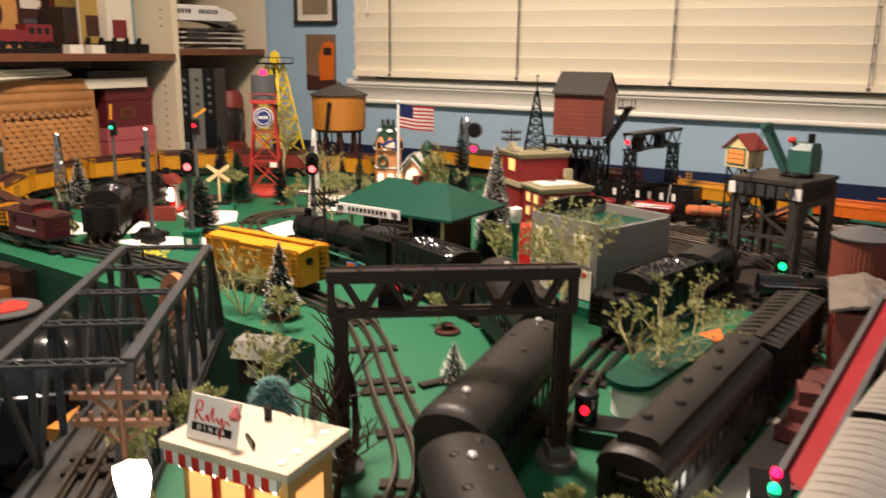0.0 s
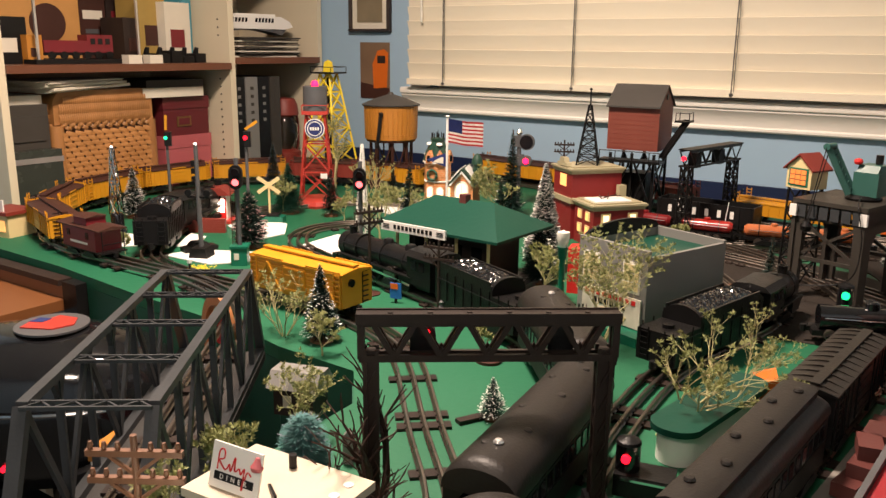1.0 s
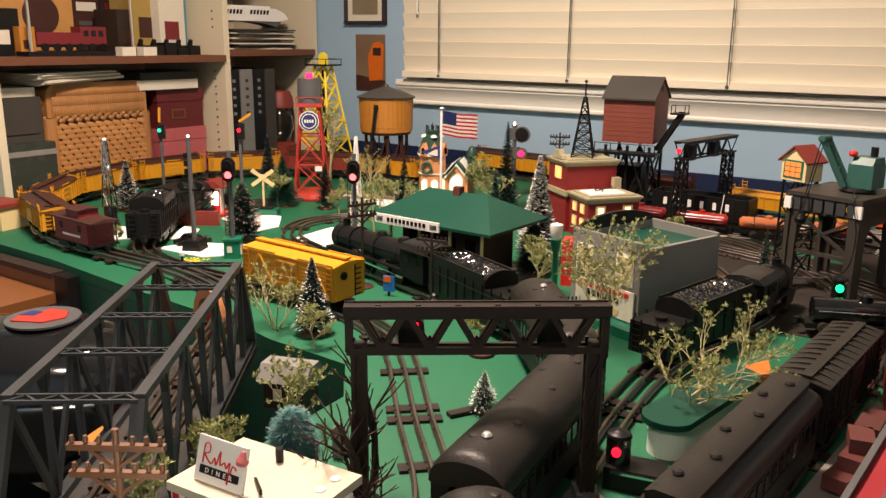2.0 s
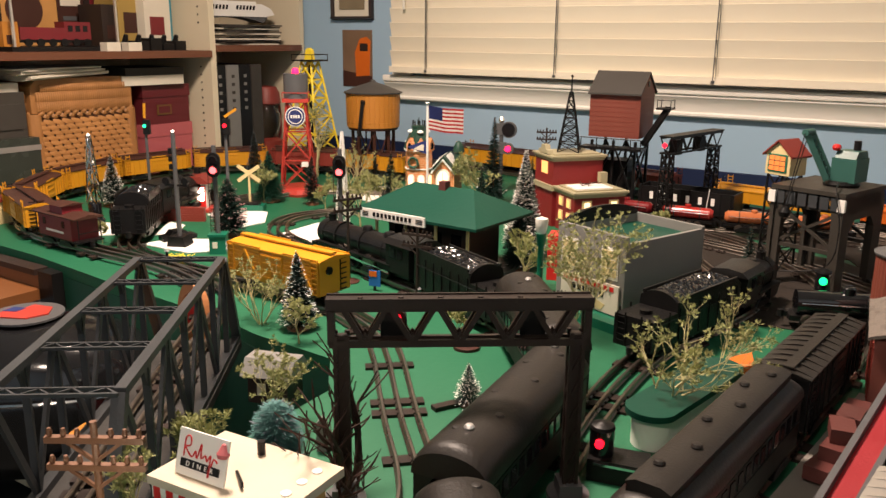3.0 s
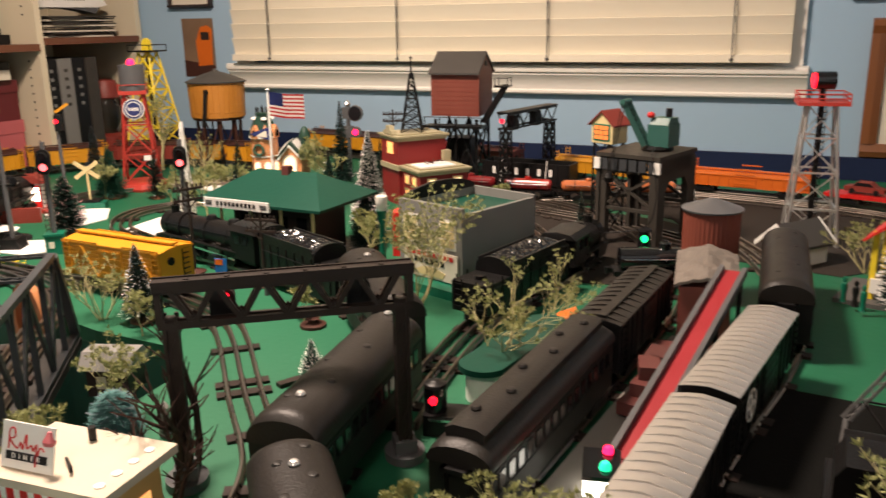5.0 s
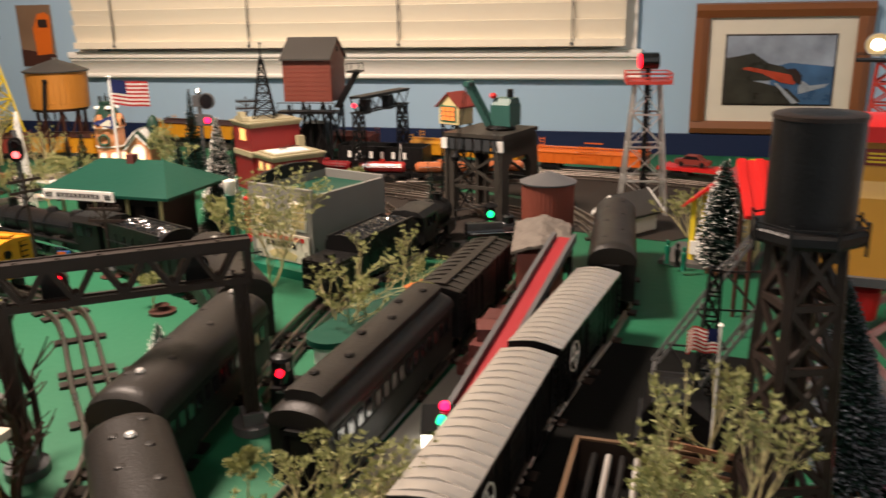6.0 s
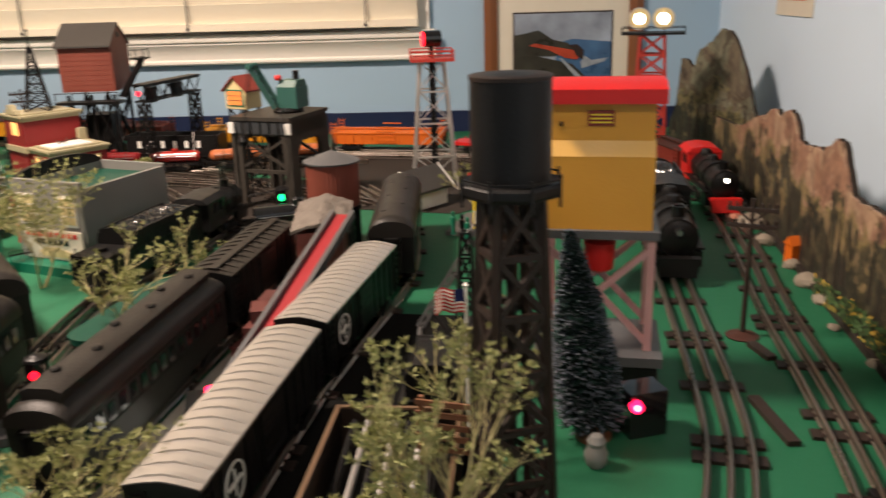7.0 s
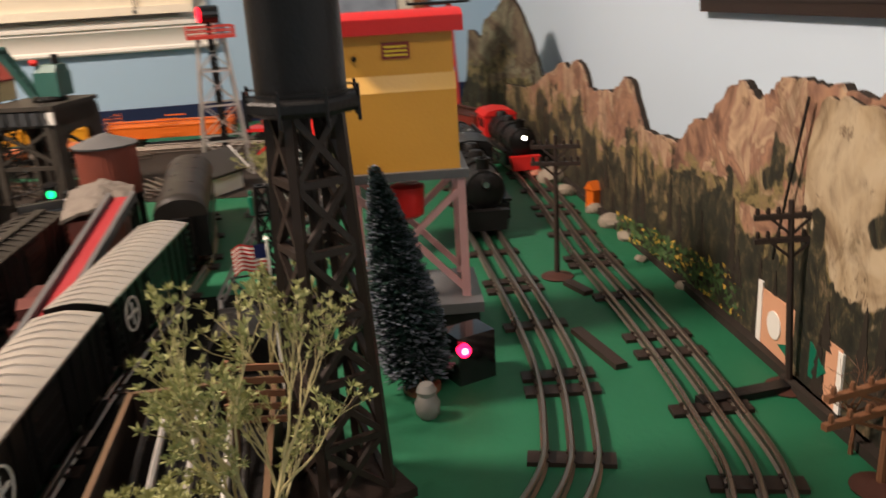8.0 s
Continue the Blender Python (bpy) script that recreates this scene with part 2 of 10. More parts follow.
TANKD = stuff("tank_dark_red", (0.16, 0.012, 0.014), 0.22, var=0.15, bump=0.03, coat=0.5)
TANKR = stuff("tank_red", (0.34, 0.018, 0.014), 0.2, var=0.15, bump=0.03, coat=0.6)
TANKC = stuff("tank_copper", (0.50, 0.15, 0.055), 0.2, var=0.15, bump=0.03, coat=0.6)
TEAL = stuff("crane_teal", (0.030, 0.100, 0.082), 0.4, var=0.15)
AMBERP = stuff("diner_wall", (0.62, 0.36, 0.12), 0.45, var=0.1)
LIT_W = glow("lit_window", (1.0, 0.72, 0.42), 1.6)
LIT_D = glow("lit_warm", (1.0, 0.50, 0.16), 0.9)
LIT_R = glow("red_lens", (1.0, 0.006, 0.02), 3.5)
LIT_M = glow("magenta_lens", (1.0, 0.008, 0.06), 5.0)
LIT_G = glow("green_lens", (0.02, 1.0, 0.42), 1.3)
LIT_B = glow("bulb_white", (1.0, 0.86, 0.66), 12.0)
LIT_L = glow("lantern_glass", (1.0, 0.93, 0.80), 4.0)
GLASSD = stuff("dark_glass", (0.01, 0.01, 0.012), 0.08, var=0.1, bump=0.0)
MILK = stuff("milk_glass", (0.72, 0.70, 0.62), 0.25, var=0.04)
BLUEP = stuff("flag_blue", (0.012, 0.022, 0.12), 0.7)
FLAGR = stuff("flag_red", (0.50, 0.03, 0.035), 0.7)

# ---- the room ----
def slab(name, x0, y0, z0, x1, y1, z1, material, label):
    return tagged(part(name, box(new_bm(), x0, y0, z0, x1, y1, z1), material, smooth=False), label, name.split("_")[0], kind="structure")


WX0, WX1, WZ0, WZ1 = -1.20, 0.36, 0.27, 1.30
slab("floor", XL - 0.1, YF - 0.1, FLOOR - 0.1, XR + 0.1, YB + 0.12, FLOOR, CARPET, "brown-grey carpeted floor under the layout")
slab("ceiling", XL - 0.1, YF - 0.1, CEIL, XR + 0.1, YB + 0.12, CEIL + 0.1, CEILM, "plain white ceiling")
slab("wall_west", XL - 0.1, YF, FLOOR, XL, YB, CEIL, WALLB, "pale blue painted wall behind the shelves")
# Brighter than the other walls by its colour, not by a lamp.
slab("wall_east", XR, YF, FLOOR, XR + 0.1, YB, CEIL, WALLE, "pale blue wall behind the mountains, its brightness put into the colour")
slab("wall_south", XL - 0.1, YF - 0.1, FLOOR, XR + 0.1, YF, CEIL, WALLB, "pale blue painted wall")
bm = new_bm()
box(bm, XL - 0.1, YB, FLOOR, WX0, YB + 0.12, CEIL)
box(bm, WX1, YB, FLOOR, XR + 0.1, YB + 0.12, CEIL)
box(bm, WX0, YB, FLOOR, WX1, YB + 0.12, WZ0)
box(bm, WX0, YB, WZ1, WX1, YB + 0.12, CEIL)
tagged(part("wall_north", bm, WALLB, smooth=False), "pale blue painted wall with a wide window", "wall", kind="structure")

# window behind the blind
win = thing("window_1", "white-framed window behind a lowered blind at night", "window", kind="structure")
bm = new_bm()
for x in (WX0, (WX0 + WX1) / 2 - 0.02, WX1 - 0.04):
    box(bm, x, YB + 0.05, WZ0, x + 0.04, YB + 0.09, WZ1)
for z in (WZ0, WZ1 - 0.04):
    box(bm, WX0 + 0.04, YB + 0.052, z, WX1 - 0.04, YB + 0.088, z + 0.04)
part("window_frame", bm, TRIMW, win, smooth=False)
for x0, x1 in ((WX0 + 0.04, (WX0 + WX1) / 2 - 0.02), ((WX0 + WX1) / 2 + 0.02, WX1 - 0.04)):
    part("pane", box(new_bm(), x0, YB + 0.066, WZ0 + 0.04, x1, YB + 0.07, WZ1 - 0.04), GLASSD, win)
bm = new_bm()
prism(bm, [(YB, 0.196), (YB - 0.018, 0.196), (YB - 0.022, 0.200), (YB - 0.022, 0.206), (YB - 0.018, 0.210), (YB - 0.020, 0.222), (YB - 0.027, 0.238), (YB - 0.038, 0.250), (YB - 0.038, 0.255), (YB - 0.044, 0.258), (YB - 0.046, 0.266), (YB - 0.044, 0.274), (YB - 0.040, 0.276), (YB, 0.276)], -1.290, 0.440)
part("window_sill", bm, TRIMW, win, "white moulded window sill")
bm = new_bm()
for x0, x1 in ((-1.27, WX0), (WX1, 0.425)):
    box(bm, x0, YB - 0.018, 0.276, x1, YB, WZ1 + 0.09)
box(bm, WX0, YB - 0.018, WZ1, WX1, YB, WZ1 + 0.09)
part("trim", bm, TRIMW, win)

blind = thing("window_blind", "cream wide-slat blind lowered and closed over the window", "blind", -0.425, YB - 0.055)
HW = 0.822
sl = new_bm()
prism(sl, [(-0.008, 0.026), (-0.0055, 0.027), (0.004, 0.002), (0.006, -0.022), (0.0035, -0.024), (0.0, 0.0)], -HW, HW)
first = part("slat", sl, SLATM, blind)
first.location.z = 0.328
for i in range(1, 23):
    again(first, pose(0, 0, 0.328 + 0.0435 * i, random.uniform(-1.5, 1.5), 0, 0))
part("bottom_rail", soften(box(new_bm(), -HW, -0.012, 0.286, HW, 0.012, 0.305), 0.003), SLATM, blind)
part("head_rail", box(new_bm(), -HW, -0.02, 1.33, HW, 0.02, 1.375), SLATM, blind)
for x in (-1.105, -0.660, -0.210, 0.262):
    bm = new_bm()
    cyl(bm, (x + 0.425, -0.013, 0.292), (x + 0.425, -0.013, 1.34), 0.0016, n=5)
    cyl(bm, (x + 0.431, -0.0135, 0.30), (x + 0.429, -0.013, 1.34), 0.0008, n=5)
    lathe(bm, [(0.0, -0.004), (0.005, -0.003), (0.005, 0.003), (0.0, 0.004)], 8, (x + 0.425, -0.012, 0.293))
    part("ladder_cord", bm, ROAD, blind)
cyl(w := new_bm(), (-0.76, -0.016, 0.48), (-0.765, -0.016, 1.34), 0.004, n=8)
part("tilt_wand", w, MILK, blind)

# ceiling lamps above the layout
for x, y in ((-0.45, 0.95), (0.35, -0.7)):
    cl = thing("ceiling_light", "round white glass ceiling light, switched on", "lamp", x, y, CEIL)
    part("base_plate", lathe(new_bm(), [(0.15, -0.03), (0.16, -0.02), (0.16, 0.0)], 32), TRIMW, cl)
    part("diffuser", lathe(new_bm(), [(0.0, -0.125), (0.06, -0.12), (0.11, -0.09), (0.14, -0.03)], 32), LIT_L, cl)

# ---- the layout table ----
tab = thing("layout_table", "green-painted train layout table with a cut-out bay", "table")
OUT = [(-1.640, 2.395), (-1.640, 0.995), (-1.255, 0.985), (-1.040, 0.978), (-0.786, 0.952), (-0.486, 0.931), (-0.405, 0.913), (-0.261, 0.904), (-0.198, 0.830), (-0.176, 0.399), (-0.104, 0.263), (1.10, 0.263), (1.10, 2.395)]
bm = prism(new_bm(), OUT, -0.02, 0.0, "z")
part("table_top", bm, GREEN, tab, "green-painted table top", smooth=False)
for (xa, ya), (xb, yb) in zip(OUT[1:11], OUT[2:12]):
    part("fascia", beam(new_bm(), (xa, ya + 0.006, -0.14), (xb, yb + 0.006, -0.14), 0.012, 0.238), DKGREEN, tab, "dark green fascia", smooth=False)
for x, y in ((-1.5, 0.9), (-1.5, 2.3), (1.0, 2.3), (1.0, 0.35), (0.0, 0.35), (-0.3, 1.0)):
    part("table_leg", box(new_bm(), x - 0.035, y - 0.035, FLOOR, x + 0.035, y + 0.035, -0.02), OAK, tab)
slab("backboard_trim", XL + 0.44, YB - 0.014, 0.0, XR - 0.03, YB - 0.002, 0.056, NAVY, "navy painted board along the back of the layout")

ob_ = thing("oak_board", "oak side board with a dark rail along the table edge", "board", -1.340, 0.963, size=1.07)
part("panel", soften(box(new_bm(), -0.36, -0.26, -0.062, 0.335, -0.013, -0.044), 0.003), OAK, ob_)
part("apron", box(new_bm(), -0.36, -0.0125, -0.20, 0.335, 0.006, -0.0225), OAK, ob_)
part("top_rail", soften(box(new_bm(), -0.36, -0.016, -0.022, 0.325, 0.010, -0.012), 0.002), DARKW, ob_)
part("end_bracket", soften(box(new_bm(), 0.335, -0.016, -0.10, 0.375, 0.008, -0.012), 0.003), BLACK, ob_)

# shelving along the west wall
sh = thing("shelving_unit", "cream built-in shelving with red-brown wooden shelves", "shelves")
SX = -1.665
for y, w in ((1.25, 0.02), (1.985, 0.022), (2.388, 0.02)):
    part("side_panel", box(new_bm(), XL, y - w, FLOOR, SX + 0.012, y, CEIL - 0.05), BEIGE, sh, smooth=False)
hole = cyl(new_bm(), (0, 0, 0), (0, -0.002, 0), 0.0028, n=8)
h0 = part("pin_hole", hole, LEATHER, sh)
h0.location = (-1.70, 1.963, 0.30)
for k in range(1, 14):
    again(h0, pose(-1.70, 1.963, 0.30 - 0.024 * k if k < 11 else 0.41 + 0.024 * (k - 10)))
for y0, y1, z in ((1.25, 1.963, 0.350), (1.25, 1.963, 0.74), (1.985, 2.368, 0.366), (1.985, 2.368, 0.74), (1.25, 1.963, -0.012), (1.985, 2.368, -0.012)):
    bm = box(new_bm(), XL + 0.002, y0, z - 0.02, SX + 0.02, y1, z)
    part("shelf", soften(bm, 0.003), SHELFW, sh)
part("back_panel", box(new_bm(), XL, 1.25, FLOOR, XL + 0.008, 2.37, CEIL - 0.06), BEIGE, sh)

# ---- track ----
GAUGE = 0.0180
RAIL = [(-0.0030, 0.003), (0.0030, 0.003), (0.0010, 0.0046), (0.0010, 0.0074), (0.0021, 0.0090), (0.0021, 0.0102), (0.0012, 0.0113), (-0.0012, 0.0113), (-0.0021, 0.0102), (-0.0021, 0.0090), (-0.0010, 0.0074), (-0.0010, 0.0046)]
tie_bm = soften(box(new_bm(), -0.0075, -0.030, 0.0, 0.0075, 0.030, 0.0034), 0.0008)
for v in (-GAUGE, 0.0, GAUGE):
    box(tie_bm, -0.0075, v - 0.0035, 0.003, -0.004, v + 0.0035, 0.0048)
    box(tie_bm, 0.004, v - 0.0035, 0.003, 0.0075, v + 0.0035, 0.0048)
tie_mesh = bpy.data.meshes.new("tie")
tie_bm.to_mesh(tie_mesh)
tie_bm.free()
tie_mesh.materials.append(TIE)


def track(pts, label="three-rail tubular steel toy track on dark metal ties", z=0.0, gap=0.072):
    tr = thing("railway_track", label, "track", group="railway tracks")
    line = smooth_line([(*p, z) for p in pts])
    for s in (-GAUGE, 0.0, GAUGE):
        part("rail", sweep(new_bm(), line, RAIL, s), STEEL, tr)
    run, k = gap / 2, 0
    for a, b in zip(line, line[1:]):
        run += (b - a).length
        if run >= gap * (0.35 if k % 3 == 2 else 1.32):
            run, k = 0.0, k + 1
            o = new("tie", tie_mesh)
            o.parent = tr
            o.matrix_basis = pose(a.x, a.y, a.z, 0, 0, math.degrees(math.atan2((b - a).y, (b - a).x)) + random.uniform(-2, 2))
    return tr


track([(0.291, 0.305), (0.499, 0.329), (0.664, 0.381), (0.770, 0.451), (0.835, 0.560), (0.858, 0.655), (0.873, 0.742), (0.888, 0.857), (0.904, 1.013), (0.918, 1.114), (0.937, 1.237), (0.961, 1.429), (0.970, 1.580), (0.942, 1.800), (0.830, 1.950), (0.656, 2.045), (0.295, 2.105), (-0.320, 2.215), (-0.997, 2.355), (-1.361, 2.323), (-1.586, 2.168)])
track([(0.536, 0.439), (0.650, 0.520), (0.722, 0.600), (0.750, 0.668), (0.772, 0.756), (0.786, 0.860), (0.794, 0.945), (0.802, 1.040), (0.815, 1.180), (0.837, 1.365), (0.852, 1.547), (0.809, 1.737), (0.674, 1.924), (0.440, 2.016), (-0.005, 2.084)])
track([(0.339, 0.332), (0.349, 0.472), (0.367, 0.611), (0.390, 0.816), (0.414, 0.956), (0.438, 1.076), (0.452, 1.188), (0.449, 1.311), (0.433, 1.435), (0.391, 1.573), (0.324, 1.706)])
track([(0.219, 0.334), (0.224, 0.522), (0.232, 0.673), (0.260, 0.938), (0.280, 1.141), (0.289, 1.278), (0.279, 1.423), (0.226, 1.573), (0.147, 1.699), (-0.004, 1.836), (-0.212, 1.924)])
track([(0.349, 0.425), (0.243, 0.475), (0.170, 0.536), (0.121, 0.597), (0.095, 0.651), (0.079, 0.719), (0.070, 0.815), (0.063, 0.883), (0.042, 0.947), (-0.004, 1.013), (-0.080, 1.082), (-0.168, 1.141), (-0.294, 1.187), (-0.444, 1.235), (-0.620, 1.282), (-0.778, 1.346), (-0.859, 1.447), (-0.843, 1.549), (-0.758, 1.634), (-0.645, 1.673)])
track([(0.092, 0.489), (0.077, 0.565), (0.052, 0.638), (0.027, 0.689), (-0.004, 0.730), (-0.042, 0.770), (-0.085, 0.815), (-0.140, 0.877), (-0.199, 0.942), (-0.259, 0.995), (-0.357, 1.041), (-0.486, 1.069), (-0.596, 1.066), (-0.753, 1.067), (-0.913, 1.095), (-1.013, 1.172), (-1.085, 1.278), (-1.129, 1.430), (-1.107, 1.619), (-0.991, 1.776), (-0.817, 1.850), (-0.535, 1.855)])
track([(0.102, 0.813), (0.085, 0.930), (0.075, 1.066), (0.082, 1.171), (0.112, 1.304), (0.127, 1.439), (0.097, 1.588)])
BRA, BRB = Vector((-0.156, 0.462, 0)), Vector((-0.426, 0.824, 0))
track([(-0.105, 0.398), (-0.156, 0.462), (-0.426, 0.824), (-0.480, 0.897), (-0.546, 0.965), (-0.640, 1.014), (-0.775, 1.041), (-0.959, 1.044), (-1.124, 1.054), (-1.281, 1.102), (-1.424, 1.214), (-1.510, 1.358), (-1.550, 1.557), (-1.515, 1.773), (-1.380, 1.953), (-1.173, 2.035), (-0.877, 2.047)], z=0.004)

track([(0.117, 1.411), (0.036, 1.546), (-0.066, 1.686), (-0.170, 1.798), (-0.318, 1.898), (-0.536, 1.969)])
track([(0.352, 1.578), (0.216, 1.671), (0.097, 1.730), (-0.056, 1.783), (-0.265, 1.830)])


track([(-0.400, 1.900), (-0.240, 1.885), (-0.110, 1.889), (0.010, 1.915), (0.130, 1.950), (0.300, 1.985)])

tagged(part("track_bed", prism(new_bm(), [(-0.107, 1.512), (0.016, 1.440), (0.156, 1.349), (0.303, 1.373), (0.333, 1.513), (0.333, 1.714), (0.196, 1.809), (-0.276, 1.933), (-0.211, 1.723)], 0.0, 0.0012, "z"), stuff("yard_bed", (0.026, 0.020, 0.016), 0.85, var=0.4, scale=30, bump=0.5)), "dark brown cork bed under the yard tracks", "track bed")

tagged(part("track_bed", prism(new_bm(), [(0.343, 1.560), (0.520, 1.520), (0.640, 1.640), (0.760, 1.780), (0.730, 1.960), (0.295, 2.050), (-0.108, 2.150), (-0.108, 1.940), (0.216, 1.826)], 0.0, 0.0012, "z"), bpy.data.materials["yard_bed"]), "dark brown cork bed under the back tracks", "track bed")

# ---- rolling stock: length along x, standing on the rails ----
RT = 0.0113


def trucks(car, length, z=RT, material=IRON, axle=0.032):
    for sx in (-1, 1):
        bm = new_bm()
        for sy in (-1, 1):
            prism(bm, [(-axle * 0.75, z + 0.006), (-axle * 0.35, z + 0.013), (axle * 0.35, z + 0.013), (axle * 0.75, z + 0.006), (axle * 0.55, z + 0.003), (-axle * 0.55, z + 0.003)], sy * 0.0262 - 0.002, sy * 0.0262 + 0.002, "y")
        box(bm, -0.006, -0.022, z + 0.009, 0.006, 0.022, z + 0.015)
        tk = part("truck", bm, material, car)
        tk.location.x = sx * (length / 2 - 0.045)
        for wx in (-axle / 2, axle / 2):
            bm = new_bm()
            for sy in (-1, 1):
                cyl(bm, (wx, sy * 0.0185, z + 0.0075), (wx, sy * 0.0225, z + 0.0075), 0.0085, 0.0078, 14)
            cyl(bm, (wx, -0.019, z + 0.0075), (wx, 0.019, z + 0.0075), 0.0018, n=6)
            part("wheel_set", bm, STEEL, tk)
    for sx in (-1, 1):
        bm = box(new_bm(), sx * length / 2 - 0.006, -0.003, z + 0.007, sx * length / 2 + 0.006, 0.003, z + 0.014)
        cyl(bm, (sx * (length / 2 + 0.004), 0, z + 0.006), (sx * (length / 2 + 0.004), 0, z + 0.016), 0.005, n=8)
        part("coupler", bm, IRON, car)


def stand(name, label, category, a, b, z=0.0, group="", size=1.0):
    """A car between its two ends on the plan; size: of its width and height."""
    car = thing(name, label, category, (a[0] + b[0]) / 2, (a[1] + b[1]) / 2, z, math.degrees(math.atan2(b[1] - a[1], b[0] - a[0])), group)
    car.matrix_basis = car.matrix_basis @ Matrix.Diagonal((1, size, size, 1))
    return car


def boxcar(label, a, b, body, roof, ribs=True, stock=False, group="freight cars", height=0.088, emblem=False, rib_gap=0.0118, w=0.031, size=1.0):
    car = stand("boxcar", label, "toy boxcar", a, b, group=group, size=size)
    L = math.dist(a, b) - 0.012
    z0, z1 = 0.028, height
    part("body", soften(box(new_bm(), -L / 2, -w, z0, L / 2, w, z1 - 0.003), 0.0012), body, car)
    bm = new_bm()
    prism(bm, [(-w - 0.002, z1 - 0.0045), (w + 0.002, z1 - 0.0045), (w + 0.002, z1 - 0.002), (w * 0.5, z1 + 0.0012), (0, z1 + 0.0028), (-w * 0.5, z1 + 0.0012), (-w - 0.002, z1 - 0.002)], -L / 2 - 0.001, L / 2 + 0.001)
    rf = part("roof", bm, roof, car)
    for sx in (-1, 1):
        xa, xb = sorted((sx * (L / 2 + 0.001), sx * (L / 2 + 0.0022)))
        part("roof_end", prism(new_bm(), [(-w - 0.0018, z1 - 0.0045), (w + 0.0018, z1 - 0.0045), (w + 0.0018, z1 - 0.0022), (w * 0.5, z1 + 0.0009), (0, z1 + 0.0024), (-w * 0.5, z1 + 0.0009), (-w - 0.0018, z1 - 0.0022)], xa, xb), body, rf)
    if ribs:
        rib = new_bm()
        prism(rib, [(-w - 0.0022, z1 - 0.002), (w + 0.0022, z1 - 0.002), (w * 0.5, z1 + 0.0028), (0, z1 + 0.0046), (-w * 0.5, z1 + 0.0028)], -0.0022, 0.0022)
        soften(rib, 0.0009)
        r0 = part("roof_rib", rib, roof, rf)
        n = int(L / rib_gap)
        for i in range(n):
            m = pose(-L / 2 + L * (i + 0.5) / n, 0, 0)
            if i:
                again(r0, m, rf)
            else:
                r0.matrix_basis = m
    else:
        part("roof_walk", box(new_bm(), -L / 2, -0.006, z1 + 0.0045, L / 2, 0.006, z1 + 0.0072), roof, car)
    for sy in (-1, 1):
        bm = new_bm()
        y0, y1 = sorted((sy * (w - 0.0005), sy * (w + 0.002)))
        box(bm, -0.024, y0, z0 + 0.003, 0.024, y1, z1 - 0.008)
        for zz in (0.036, 0.047, 0.058, 0.069):
            ya, yb = sorted((sy * (w + 0.0015), sy * (w + 0.003)))
            box(bm, -0.022, ya, zz, 0.022, yb, zz + 0.003)
        part("door", bm, body, car)
        ya, yb = sorted((sy * (w - 0.0004), sy * (w + 0.0016)))
        if stock:
            for i in range(9):
                zz = z0 + 0.003 + i * 0.006
                for xa, xb in ((-L / 2 + 0.003, -0.026), (0.026, L / 2 - 0.003)):
                    part("slat", box(new_bm(), xa, ya, zz, xb, yb, zz + 0.0035), body, car)
            for sx in (-1, 1):
                for xx in (0.03, 0.09):
                    part("brace", beam(new_bm(), (sx * xx, sy * (w + 0.002), z0 + 0.002), (sx * 0.06, sy * (w + 0.002), z1 - 0.008), 0.003, 0.004), body, car)
        elif L > 0:
            first_rib = None
            for i in range(12):
                x = -L / 2 + 0.01 + i * (L - 0.02) / 11
                if abs(x) > 0.03:
                    if first_rib is None:
                        first_rib = part("rib", box(new_bm(), -0.0012, ya, z0, 0.0012, yb, z1 - 0.004), body, car)
                        first_rib.location.x = x
                    else:
                        again(first_rib, pose(x, 0, 0))
        for sx in (-1, 1):
            ya, yb = sorted((sy * (w + 0.001), sy * (w + 0.0032)))
            xc = sx * (L / 2 - 0.008)
            bm = new_bm()
            for xx in (-0.0062, 0.0062):
                box(bm, xc + xx - 0.0006, ya, z0, xc + xx + 0.0006, yb, z0 + 0.054)
            for i in range(7):
                box(bm, xc - 0.0058, ya, z0 + 0.002 + i * 0.0078, xc + 0.0058, yb, z0 + 0.0036 + i * 0.0078)
            part("ladder", bm, body, car)
    for sx in (-1, 1):
        bm = new_bm()
        box(bm, *sorted((sx * (L / 2 - 0.0005), sx * (L / 2 + 0.0012)))[:1], 0.0115, z0, sorted((sx * (L / 2 - 0.0005), sx * (L / 2 + 0.0012)))[1], 0.0128, z0 + 0.054)
        for i in range(7):
            zz = z0 + 0.002 + i * 0.0078
            xa, xb = sorted((sx * (L / 2 - 0.0005), sx * (L / 2 + 0.002)))
            box(bm, xa, 0.012, zz, xb, 0.024, zz + 0.0016)
        part("end_ladder", bm, body if emblem else IRON, car)
        part("brake_wheel", cyl(new_bm(), (sx * (L / 2 - 0.001), -0.012, z1 - 0.018), (sx * (L / 2 + 0.003), -0.012, z1 - 0.018), 0.006, n=16), body if emblem else IRON, car)
    if emblem:
        for sx in (-0.62,):
            bm = new_bm()
            for q in range(16):
                a0, a1 = q * math.pi / 8, (q + 1) * math.pi / 8
                c = [(sx * L / 2 + r * math.cos(t), 0.058 + r * math.sin(t)) for r, t in ((0.0150, a0), (0.0168, a0), (0.0168, a1), (0.0150, a1))]
                prism(bm, c, -w - 0.0026, -w - 0.0018, "y")
            beam(bm, (sx * L / 2, -w - 0.0022, 0.047), (sx * L / 2, -w - 0.0022, 0.069), 0.0012, 0.0012)
            beam(bm, (sx * L / 2 - 0.011, -w - 0.0022, 0.058), (sx * L / 2 + 0.011, -w - 0.0022, 0.058), 0.0012, 0.003)
            part("emblem", bm, WHITE, car, "pale round emblem with a cross")
    trucks(car, L)
    return car


